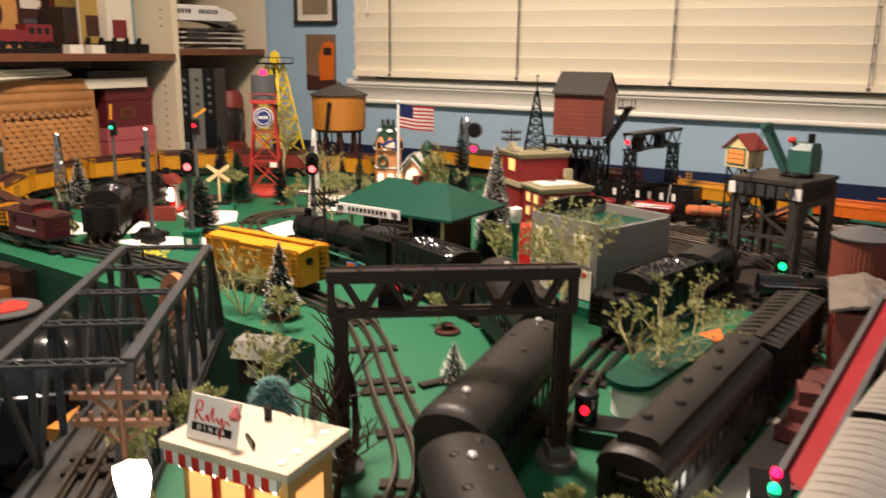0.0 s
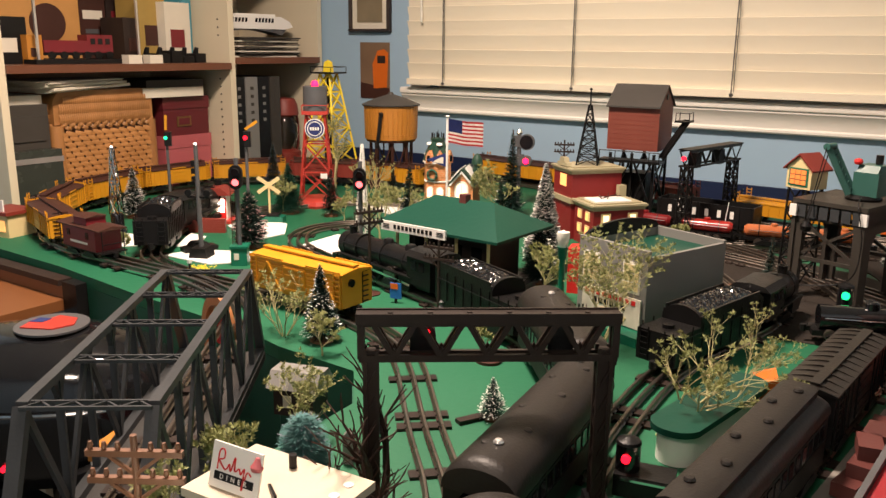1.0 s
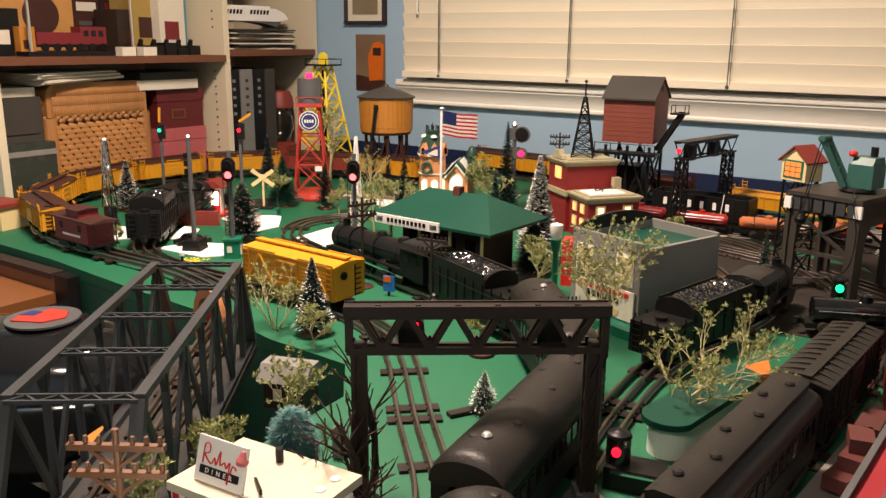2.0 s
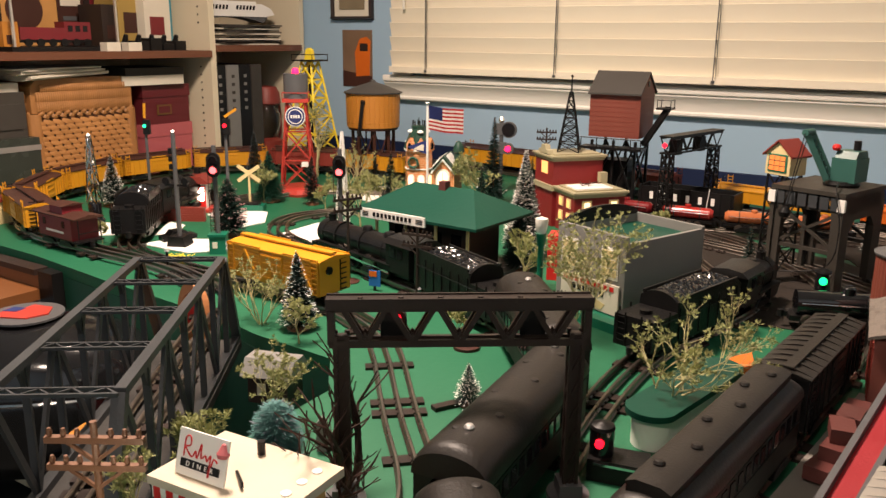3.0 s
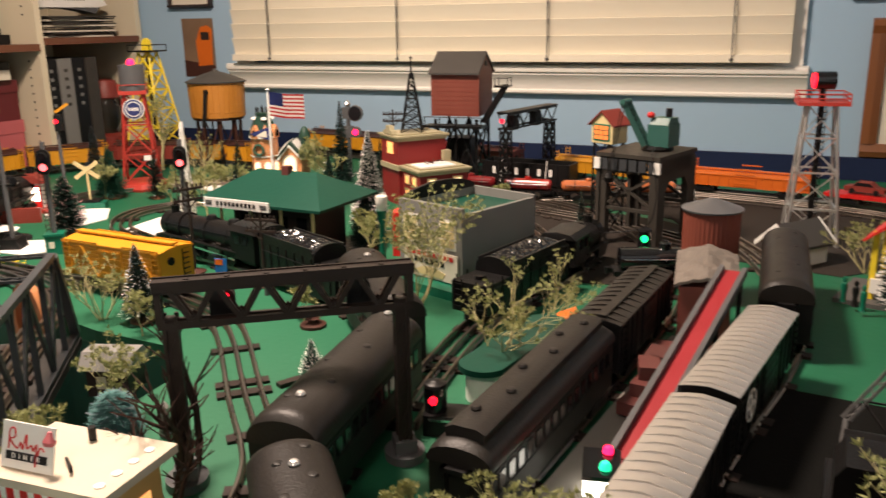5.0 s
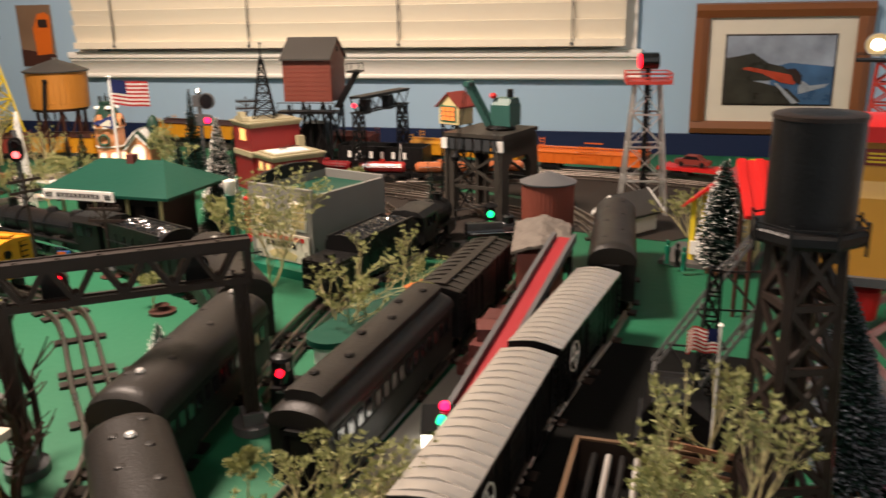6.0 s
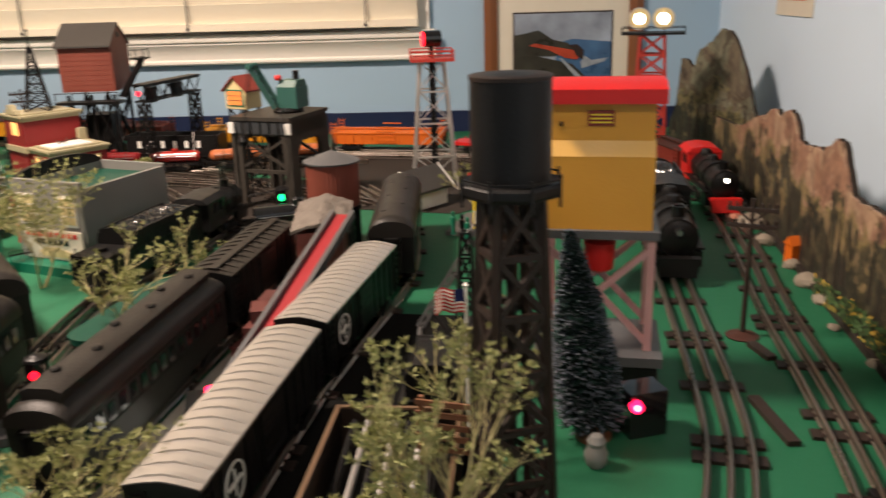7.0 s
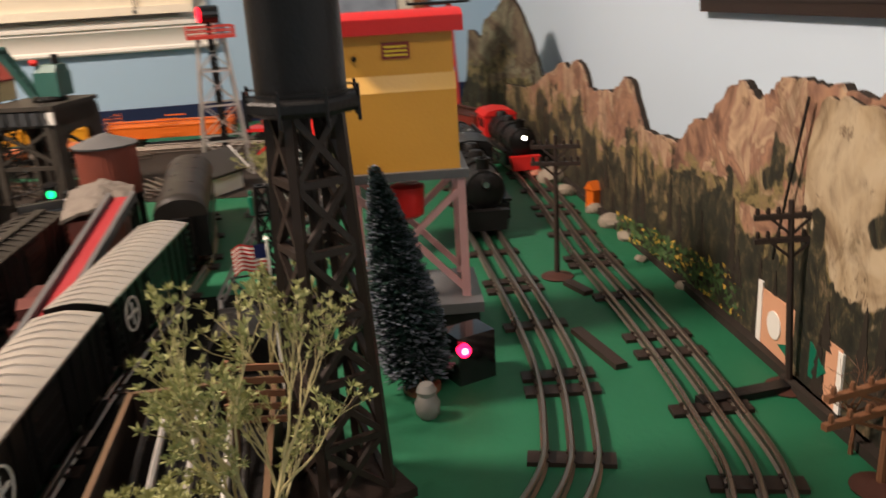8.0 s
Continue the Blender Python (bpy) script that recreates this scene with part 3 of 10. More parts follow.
def coach(label, a, b, body=COACH, roof=ROOFK, group="passenger cars", vents=(), lit=False, monitor=False, size=1.0, w=0.0315):
    car = stand("passenger_car", label, "toy coach", a, b, group=group, size=size)
    L = math.dist(a, b) - 0.012
    z0, zs = 0.024, 0.078
    part("body", soften(box(new_bm(), -L / 2, -w, z0, L / 2, w, zs), 0.001), body, car)
    prof = [(-w - 0.0015, zs - 0.002)] + [(-(w + 0.0015) * math.cos(t), zs + (0.0185 if monitor else 0.0275) * math.sin(t) ** 0.8) for t in [math.pi * i / 14 for i in range(0, 15)] if True] + [(w + 0.0015, zs - 0.002)]
    bm = new_bm()
    prism(bm, prof, -L / 2 + 0.012, L / 2 - 0.012)
    for sx in (-1, 1):
        last = None
        for k in range(5):
            f = 1 - 0.22 * (k / 4) ** 2.5
            x = sx * (L / 2 - 0.012 + 0.013 * k / 4)
            ring = [bm.verts.new((x, y, zs - 0.002 + (z - zs + 0.002) * f)) for y, z in prof]
            if last:
                for i in range(len(ring) - 1):
                    bm.faces.new((last[i], last[i + 1], ring[i + 1], ring[i]))
            last = ring
        bm.faces.new(last)
    rf = part("roof", bm, roof, car)
    if monitor:
        bm = prism(new_bm(), [(-0.0165, zs + 0.006), (0.0165, zs + 0.006), (0.0172, zs + 0.0225), (0.0178, zs + 0.0235), (0.010, zs + 0.0270), (-0.010, zs + 0.0270), (-0.0178, zs + 0.0235), (-0.0172, zs + 0.0225)], -L / 2 + 0.010, L / 2 - 0.010)
        part("clerestory", bm, roof, rf)
    bm = lathe(new_bm(), [(0.0042, 0), (0.0048, 0.0015), (0.0036, 0.0034), (0.0, 0.0042)], 12)
    v0 = part("roof_vent", bm, ROOFK, rf)
    places = [(L * f, s * 0.011) for f, s in ((-0.36, 1), (-0.22, -1), (-0.05, 1), (0.1, -1), (0.25, 1), (0.38, -1))]
    for i, (x, y) in enumerate(places):
        m = pose(x, y * (0.55 if monitor else 1), zs + (0.0268 if monitor else 0.0255 - 0.002 * abs(y) / 0.011))
        if i:
            again(v0, m, rf)
        else:
            v0.matrix_basis = m
    for x in vents:
        part("roof_cap", lathe(new_bm(), [(0.0038, 0), (0.0045, 0.002), (0.003, 0.004), (0.0, 0.0048)], 14, (x, 0, zs + 0.0268)), SILVER, rf, "bright metal roof screw")
    n = int(L / 0.019)
    wb = soften(box(new_bm(), -0.0052, -0.0008, 0, 0.0052, 0.0008, 0.015), 0.0006)
    w0 = part("window", wb, LIT_W if lit else GLASSD, car)
    first = True
    for sy in (-1, 1):
        for i in range(n):
            m = pose(-L / 2 + 0.02 + i * (L - 0.04) / (n - 1), sy * (w + 0.0002), 0.054)
            if first:
                w0.matrix_basis, first = m, False
            else:
                again(w0, m)
    bm = new_bm()
    for sy in (-1, 1):
        for zz in (0.050, 0.0725):
            ya, yb = sorted((sy * (w - 0.0003), sy * (w + 0.0012)))
            box(bm, -L / 2 + 0.002, ya, zz, L / 2 - 0.002, yb, zz + 0.0016)
    box(bm, -L / 2 + 0.05, -0.022, 0.014, L / 2 - 0.09, 0.022, z0)
    part("belt_rail", bm, body, car)
    for sx in (-1, 1):
        bm = new_bm()
        for i in range(4):
            xa, xb = sorted((sx * (L / 2 + 0.0005), sx * (L / 2 + 0.007)))
            if i < 2:
                box(bm, xa, -0.013 + i * 0.022, z0 + 0.002, xb, -0.009 + i * 0.022, zs - 0.002)
            else:
                box(bm, xa, -0.013, (z0 + 0.002, zs - 0.006)[i - 2], xb, 0.013, (z0 + 0.005, zs - 0.002)[i - 2])
        part("vestibule", bm, BLACK, car)
    trucks(car, L, axle=0.036)
    return car


def tender(label, a, b, group="steam engines", size=1.0):
    car = stand("tender", label, "toy tender", a, b, group=group, size=size)
    L = math.dist(a, b) - 0.01
    w = 0.029
    x0 = -L * 0.24
    bm = new_bm()
    prism(bm, [(-L / 2, 0.024), (L / 2, 0.024), (L / 2, 0.074), (L / 2 - 0.010, 0.080), (x0, 0.080), (x0, 0.066), (-L / 2, 0.066)], -w, w, "y")
    part("body", soften(bm, 0.0016), IRON, car)
    arch = [(-w, 0.064)] + [(-w * math.cos(t), 0.072 + 0.018 * math.sin(t)) for t in [math.pi * i / 12 for i in range(13)]] + [(w, 0.064)]
    part("bulkhead", soften(prism(new_bm(), arch, x0 - 0.002, x0 + 0.004), 0.0008), IRON, car)
    bm = new_bm()
    rnd = random.Random(5)
    bmesh.ops.create_grid(bm, x_segments=46, y_segments=20, size=1)
    for v in bm.verts:
        x, y = v.co.x, v.co.y
        h = max(0, 1 - abs(y) ** 3) * max(0, 1 - abs(x) ** 6)
        v.co = Vector((L * 0.115 + x * L * 0.345, y * (w - 0.003), 0.0795 + h * 0.007 + h * rnd.uniform(0, 0.0042)))
    part("coal_load", bm, GLOSS, car, "shiny moulded coal load", smooth=False)
    for sy in (-1, 1):
        part("coal_board", box(new_bm(), x0 + 0.004, sy * (w - 0.0012) - 0.0012, 0.080, L / 2 - 0.012, sy * (w - 0.0012) + 0.0012, 0.085), IRON, car)
        part("side_rail", cyl(new_bm(), (-L / 2 + 0.01, sy * (w + 0.002), 0.060), (L / 2 - 0.01, sy * (w + 0.002), 0.060), 0.0007, n=5), IRON, car)
        part("grab_rail", cyl(new_bm(), (-L / 2 + 0.004, sy * 0.025, 0.03), (-L / 2 + 0.004, sy * 0.025, 0.066), 0.0008, n=5), IRON, car)
        ya, yb = sorted((sy * (w - 0.0005), sy * (w + 0.0014)))
        for i in range(9):
            x = -L / 2 + 0.012 + i * (L - 0.024) / 8
            part("side_rib", box(new_bm(), x - 0.0006, ya, 0.028, x + 0.0006, yb, 0.072), IRON, car)
        bm = new_bm()
        for xx in (-0.006, 0.006):
            box(bm, -L / 2 - 0.0016, sy * 0.018 + xx - 0.0006, 0.026, -L / 2 + 0.0005, sy * 0.018 + xx + 0.0006, 0.070)
        for k in range(5):
            box(bm, -L / 2 - 0.0016, sy * 0.018 - 0.006, 0.030 + k * 0.008, -L / 2 + 0.0005, sy * 0.018 + 0.006, 0.0314 + k * 0.008)
        part("end_ladder", bm, IRON, car)
    part("water_hatch", cyl(new_bm(), (-L * 0.38, 0, 0.065), (-L * 0.38, 0, 0.071), 0.008, n=14), IRON, car)
    trucks(car, L)
    return car


def engine(label, a, b, z=0.0, lamp=True, group="steam engines", body=IRON, trim=None, size=1.0):
    trim = trim or body
    """Its front is at b."""
    car = stand("steam_locomotive", label, "toy locomotive", a, b, z, group, size=size)
    L = math.dist(a, b) - 0.01
    f = L / 2
    bm = new_bm()
    cyl(bm, (-f + 0.055, 0, 0.055), (f - 0.03, 0, 0.053), 0.0235, 0.0215, 24)
    cyl(bm, (f - 0.03, 0, 0.053), (f - 0.012, 0, 0.053), 0.0225, 0.0225, 24)
    cyl(bm, (f - 0.012, 0, 0.053), (f - 0.008, 0, 0.053), 0.020, 0.012, 24)
    for x in (-f + 0.08, 0.0, f - 0.07):
        cyl(bm, (x, 0, 0.0545), (x + 0.003, 0, 0.0545), 0.0242, n=24)
    part("boiler", bm, body, car)
    part("steam_dome", lathe(new_bm(), [(0.010, 0.0), (0.0095, 0.012), (0.0075, 0.017), (0.0, 0.019)], 16, (0.005, 0, 0.066)), body, car)
    part("sand_dome", lathe(new_bm(), [(0.011, 0.0), (0.0105, 0.011), (0.008, 0.016), (0.0, 0.018)], 16, (-f * 0.4, 0, 0.068)), body, car)
    part("smokestack", lathe(new_bm(), [(0.0085, 0), (0.0075, 0.006), (0.0075, 0.016), (0.0088, 0.019), (0.006, 0.019), (0.006, 0.008)], 16, (f - 0.03, 0, 0.068)), body, car)
    bm = new_bm()
    box(bm, -f, -0.028, 0.03, -f + 0.06, 0.028, 0.076)
    prism(bm, [(-0.031, 0.076), (0.031, 0.076), (0.022, 0.084), (0, 0.087), (-0.022, 0.084)], -f - 0.01, -f + 0.062)
    cab = part("cab", soften(bm, 0.001), trim, car)
    for sy in (-1, 1):
        for x in (-f + 0.016, -f + 0.036):
            part("cab_window", box(new_bm(), x, sy * 0.0282 - 0.0006, 0.055, x + 0.014, sy * 0.0282 + 0.0006, 0.07), GLASSD, cab)
    bm = new_bm()
    for sy in (-1, 1):
        box(bm, -f + 0.05, sy * 0.026 - 0.004, 0.038, f - 0.02, sy * 0.026 + 0.004, 0.0405)
        cyl(bm, (-f + 0.06, sy * 0.0225, 0.063), (f - 0.03, sy * 0.0225, 0.06), 0.0008, n=5)
        box(bm, f - 0.05, sy * 0.022 - 0.006, 0.018, f - 0.02, sy * 0.022 + 0.006, 0.036)
    box(bm, -f + 0.02, -0.012, 0.018, f - 0.015, 0.012, 0.034)
    part("running_gear", bm, body, car)
    part("pilot", prism(new_bm(), [(-0.02, 0.012), (0.02, 0.012), (0.024, 0.034), (-0.024, 0.034)], f - 0.008, f + 0.006), trim, car)
    n = 4
    for i in range(n):
        x = -f + 0.075 + i * (L - 0.16) / (n - 1)
        for sy in (-1, 1):
            bm = cyl(new_bm(), (x, sy * 0.0180, RT + 0.016), (x, sy * 0.0225, RT + 0.016), 0.0165, n=20)
            cyl(bm, (x, sy * 0.0190, RT + 0.016), (x, sy * 0.021, RT + 0.016), 0.005, n=10)
            part("drive_wheel", bm, STEEL if i % 2 else body, car)
    for sy in (-1, 1):
        part("side_rod", beam(new_bm(), (-f + 0.06, sy * 0.0225, RT + 0.013), (f - 0.05, sy * 0.0225, RT + 0.02), 0.002, 0.004), CHROME, car)
    bm = new_bm()
    lathe(bm, [(0.0, 0.0), (0.0052, 0.0), (0.0056, 0.004), (0.0042, 0.007)], 14)
    bmesh.ops.rotate(bm, verts=bm.verts, cent=(0, 0, 0), matrix=Matrix.Rotation(radians(90), 3, "Y"))
    bmesh.ops.translate(bm, verts=bm.verts, vec=(f - 0.008, 0, 0.062))
    hl = part("headlight", bm, body, car)
    part("lens", cyl(new_bm(), (f - 0.0015, 0, 0.062), (f - 0.0006, 0, 0.062), 0.0036, n=14), LIT_B if lamp else CHROME, hl)
    trucks(car, L * 0.55)
    return car


# the passenger train that runs beneath the signal gantry
coach("dark green heavyweight toy coach with a plain roof", (0.219, 0.487), (0.114, 0.610), vents=(0.03,), size=0.96)
coach("dark green heavyweight toy coach passing under the gantry", (0.096, 0.624), (0.066, 0.885), vents=(0.11, -0.09), size=0.97)
coach("dark green heavyweight toy coach behind the tender", (0.055, 0.917), (-0.094, 1.093), vents=(0.06,), size=0.98)
tender("black die-cast tender with shiny coal", (-0.111, 1.104), (-0.307, 1.193))
engine("black die-cast steam locomotive before the station", (-0.317, 1.197), (-0.603, 1.281), lamp=False, size=1.01)
# second train with the ribbed-roof car
coach("black heavyweight toy coach with punched windows", (0.234, 0.650), (0.261, 0.956), monitor=True, size=0.96, w=0.0272)
bk_ = boxcar("black boxcar with a ribbed roof", (0.262, 0.966), (0.284, 1.192), BLACK, ROOFK, size=0.96, w=0.0272, rib_gap=0.0175)
part("roof_walk", box(new_bm(), -0.104, -0.0095, 0.0915, 0.104, 0.0015, 0.0935), ROOFK, bk_)
# silver-roofed boxcars
boxcar("black boxcar with a corrugated silver roof", (0.362, 0.563), (0.391, 0.828), BLACK, GALV, emblem=True, rib_gap=0.0142, w=0.0262, size=0.95)
boxcar("black boxcar with a corrugated silver roof, coupled ahead", (0.392, 0.837), (0.435, 1.091), BLACK, GALV, emblem=True, rib_gap=0.0142, w=0.0262, size=0.94)
coach("black toy coach on the curve beyond the boxcars", (0.447, 1.137), (0.435, 1.426), BLACK, ROOFK, size=0.94)
# black tender beside the grey building
tender("black tender with coal beside the grey building", (0.063, 1.095), (0.115, 1.319), size=0.97)
# yellow stock car by the bottle-brush tree
boxcar("yellow stock car with slatted sides", (-0.587, 1.066), (-0.374, 1.053), YELLOW, YELLOW, ribs=False, stock=True, height=0.082, size=1.01)
# short train on the west curve
for a, b, lab in (((-1.130, 1.056), (-1.335, 1.125), "yellow wooden coach with a brown roof ahead of the caboose"), ((-1.345, 1.132), (-1.478, 1.290), "yellow wooden coach with a brown roof on the west curve"), ((-1.486, 1.302), (-1.545, 1.510), "yellow wooden coach with a brown roof near the basket"), ((-1.548, 1.524), (-1.526, 1.738), "yellow wooden coach with a brown roof before the shelves"), ((-1.520, 1.752), (-1.392, 1.930), "yellow wooden coach with a brown roof at the back curve")):
    boxcar(lab, a, b, YELLOW, BROWN, ribs=False, height=0.072)
boxcar("red car with a dark roof behind the frosted pines", (-1.380, 1.940), (-1.178, 2.028), BRICKR, BROWN, ribs=False, height=0.072)
boxcar("yellow reefer with a brown roof behind the trees", (-1.164, 2.034), (-0.950, 2.045), YELLOW, BROWN, ribs=False, height=0.074)


def caboose(label, a, b, body, size=1.0):
    car = stand("caboose", label, "toy caboose", a, b, group="freight cars", size=size)
    L = math.dist(a, b) - 0.01
    w = 0.029
    part("body", soften(box(new_bm(), -L / 2 + 0.018, -w, 0.028, L / 2 - 0.018, w, 0.074), 0.001), body, car)
    bm = prism(new_bm(), [(-w - 0.003, 0.073), (w + 0.003, 0.073), (w + 0.003, 0.0755), (0, 0.081), (-w - 0.003, 0.0755)], -L / 2, L / 2)
    part("roof", bm, BROWN, car)
    bm = box(new_bm(), -0.02, -0.022, 0.076, 0.024, 0.022, 0.094)
    cu = part("cupola", soften(bm, 0.001), body, car)
    part("cupola_roof", prism(new_bm(), [(-0.025, 0.0935), (0.025, 0.0935), (0, 0.098)], -0.024, 0.028), BROWN, cu)
    for sy in (-1, 1):
        for x in (-0.035, 0.03):
            part("window", box(new_bm(), x, sy * w - 0.0008, 0.052, x + 0.01, sy * w + 0.0008, 0.066), GLASSD, car)
        part("side_bar", box(new_bm(), -0.03, sy * w - 0.0007, 0.040, 0.03, sy * w + 0.0007, 0.0445), WHITE, car, "faded white lettering bar")
    bm = new_bm()
    box(bm, -L / 2, -w, 0.026, L / 2, w, 0.029)
    for sx in (-1, 1):
        for sy in (-1, 1):
            cyl(bm, (sx * (L / 2 - 0.002), sy * 0.024, 0.029), (sx * (L / 2 - 0.002), sy * 0.024, 0.074), 0.001, n=6)
        cyl(bm, (sx * (L / 2 - 0.002), -0.024, 0.045), (sx * (L / 2 - 0.002), 0.024, 0.045), 0.001, n=6)
    part("platform", bm, IRON, car)
    trucks(car, L)
    return car


caboose("dark red toy caboose at the tail of the train", (-0.955, 1.043), (-1.115, 1.052), CRIMSON, size=0.92)
# parked black engine on the inner curve
tender("black tender parked on the inner curve", (-0.945, 1.112), (-1.052, 1.238), size=1.12)
engine("black die-cast steam locomotive on the inner curve", (-1.060, 1.250), (-1.150, 1.480), lamp=False, size=1.10)
# black engine on the inner east track and the lit red engine
engine("black die-cast steam locomotive with chrome trim", (0.842, 1.370), (0.815, 1.140), lamp=False, size=1.15)
tender("black tender behind the parked engine", (0.853, 1.540), (0.843, 1.380), size=1.1)
engine("red and black toy engine with its headlight on", (0.969, 1.690), (0.962, 1.455), trim=RED, size=1.05)
boxcar("dark red boxcar behind the red engine", (0.915, 1.900), (0.967, 1.702), BRICKR, BROWN, ribs=False, height=0.078, size=0.91)


# cars along the back wall
def flatcar(label, a, b, material, z1=0.05, sides=False, size=1.0):
    car = stand("flat_car", label, "toy flat car", a, b, group="freight cars", size=size)
    L = math.dist(a, b) - 0.01
    bm = box(new_bm(), -L / 2, -0.030, 0.028, L / 2, 0.030, 0.036)
    part("deck", soften(bm, 0.001), material, car)
    for sy in (-1, 1):
        if sides:
            sd = part("side", box(new_bm(), -L / 2, sy * 0.030 - 0.0012, 0.036, L / 2, sy * 0.030 + 0.0012, z1), material, car)
            for i in range(10):
                x = -L / 2 + 0.006 + i * (L - 0.012) / 9
                part("rib", box(new_bm(), x - 0.0015, sy * 0.0318 - 0.001, 0.029, x + 0.0015, sy * 0.0318 + 0.001, z1 + 0.001), material, sd)
        else:
            for i in range(8):
                x = -L / 2 + 0.012 + i * (L - 0.024) / 7
                part("stake_pocket", box(new_bm(), x - 0.0015, sy * 0.0305 - 0.001, 0.029, x + 0.0015, sy * 0.0305 + 0.001, 0.040), material, car)
    if sides:
        for sx in (-1, 1):
            part("end_wall", box(new_bm(), sx * L / 2 - 0.0012, -0.030, 0.036, sx * L / 2 + 0.0012, 0.030, z1), material, car)
    trucks(car, L)
    return car


g = flatcar("black gondola with pale lettering bars", (-0.249, 1.985), (-0.025, 1.970), BLACK, 0.078, True)
bm = new_bm()
for i in range(6):
    box(bm, -0.08 + i * 0.028, -0.0332, 0.050, -0.072 + i * 0.028, -0.0322, 0.066)
part("lettering", bm, WHITE, g, "pale blocky lettering bars")
for x in (-0.06, 0.05):
    part("tie_down", beam(new_bm(), (x, -0.034, 0.03), (x + 0.006, -0.034, 0.086), 0.0016, 0.0016), WHITE, g)
def tankcar(label, a, b, body, size=1.0):
    car = stand("tank_car", label, "toy tank car", a, b, group="tank cars", size=size)
    L = math.dist(a, b) - 0.012
    bm = cyl(new_bm(), (-L / 2 + 0.006, 0, 0.041), (L / 2 - 0.006, 0, 0.041), 0.0128, n=20)
    for s in (-1, 1):
        cyl(bm, (s * (L / 2 - 0.006), 0, 0.041), (s * (L / 2), 0, 0.041), 0.0128, 0.008, 20)
    tk = part("tank", bm, body, car)
    part("dome", lathe(new_bm(), [(0.0070, 0.050), (0.0070, 0.057), (0.005, 0.059), (0, 0.060)], 14), body, tk)
    for x in (-L * 0.25, L * 0.25):
        part("band", cyl(new_bm(), (x - 0.001, 0, 0.041), (x + 0.001, 0, 0.041), 0.0132, n=20), IRON, tk)
    part("frame", box(new_bm(), -L / 2, -0.014, 0.022, L / 2, 0.014, 0.028), IRON, car)
    part("hand_rail", cyl(new_bm(), (-L * 0.42, -0.0150, 0.043), (L * 0.42, -0.0150, 0.043), 0.0008, n=6), CHROME, car)
    trucks(car, L)
    return car


tankcar("dark red tank car with a bright hand rail", (-0.312, 1.890), (-0.182, 1.886), TANKD)
tankcar("glossy red tank car behind the grey building", (-0.172, 1.886), (-0.054, 1.899), TANKR, size=0.99)
tankcar("glossy copper-orange tank car before the crane", (-0.044, 1.902), (0.080, 1.934), TANKC, size=0.97)
tankcar("copper-orange tank car passing under the crane", (0.090, 1.937), (0.205, 1.967), TANKC, size=0.97)
boxcar("orange flat-sided car along the back wall", (0.197, 2.120), (0.479, 2.074), ORANGE, ORANGE, ribs=False, height=0.058, size=0.96)
boxcar("yellow car along the back wall", (-0.129, 2.182), (0.177, 2.125), YELLOW, YELLOW, ribs=False, height=0.060, size=0.98)
boxcar("yellow and brown car behind the village", (-0.974, 2.355), (-0.627, 2.309), YELLOW, BROWN, ribs=False, height=0.07, size=1.04)
boxcar("red car along the back wall", (-0.538, 2.252), (-0.234, 2.200), BRICKR, BRICKR, ribs=False, height=0.066, size=1.01)
flatcar("red flat car carrying toy automobiles", (0.498, 2.072), (0.793, 1.972), RED, size=0.93)


def auto(label, x, y, z, rz, material, s=1.0):
    a = thing("toy_automobile", label, "toy car", x, y, z, rz, "toy automobiles")
    bm = prism(new_bm(), [(-0.038 * s, 0.004 * s), (0.038 * s, 0.004 * s), (0.039 * s, 0.012 * s), (0.022 * s, 0.015 * s), (0.012 * s, 0.024 * s), (-0.014 * s, 0.0245 * s), (-0.024 * s, 0.0155 * s), (-0.039 * s, 0.014 * s)], -0.014 * s, 0.014 * s, "y")
    part("body", soften(bm, 0.002 * s, 2), material, a)
    bm = prism(new_bm(), [(0.019 * s, 0.0160 * s), (0.011 * s, 0.0228 * s), (-0.013 * s, 0.0232 * s), (-0.021 * s, 0.0165 * s)], -0.0143 * s, 0.0143 * s, "y")
    part("window", bm, GLASSD, a)
    for sx in (-0.023, 0.024):
        for sy in (-1, 1):
            part("wheel", cyl(new_bm(), (sx * s, sy * 0.0125 * s, 0.0055 * s), (sx * s, sy * 0.0150 * s, 0.0055 * s), 0.0055 * s, n=14), BLACK, a)
    return a


auto("dark red toy automobile riding a flat car", 0.573, 2.047, 0.0355, -18.5, BRICKR)
auto("yellow toy automobile riding a flat car", 0.702, 2.003, 0.0355, -18.5, YELLOWB)
auto("dark grey toy automobile parked by the signal", -0.920, 1.207, 0.0, 73.0, BLACK, 0.9)

# ---- accessories on the layout ----
def lattice_leg(bm, base, top, w0, w1, r, rows, cross=True):
    """A tapering four-legged lattice between two heights; base and top are centres."""
    c = [(-1, -1), (1, -1), (1, 1), (-1, 1)]
    def at(i, f):
        w = w0 + (w1 - w0) * f
        p = Vector(base).lerp(Vector(top), f)
        return p + Vector((c[i % 4][0] * w, c[i % 4][1] * w, 0))
    for i in range(4):
        beam(bm, at(i, 0), at(i, 1), r, r)
    for k in range(rows):
        f0, f1 = k / rows, (k + 1) / rows
        for i in range(4):
            beam(bm, at(i, f1), at(i + 1, f1), r * 0.8, r * 0.8)
            if cross:
                beam(bm, at(i, f0), at(i + 1, f1), r * 0.7, r * 0.7)
                beam(bm, at(i + 1, f0), at(i, f1), r * 0.7, r * 0.7)
    return bm


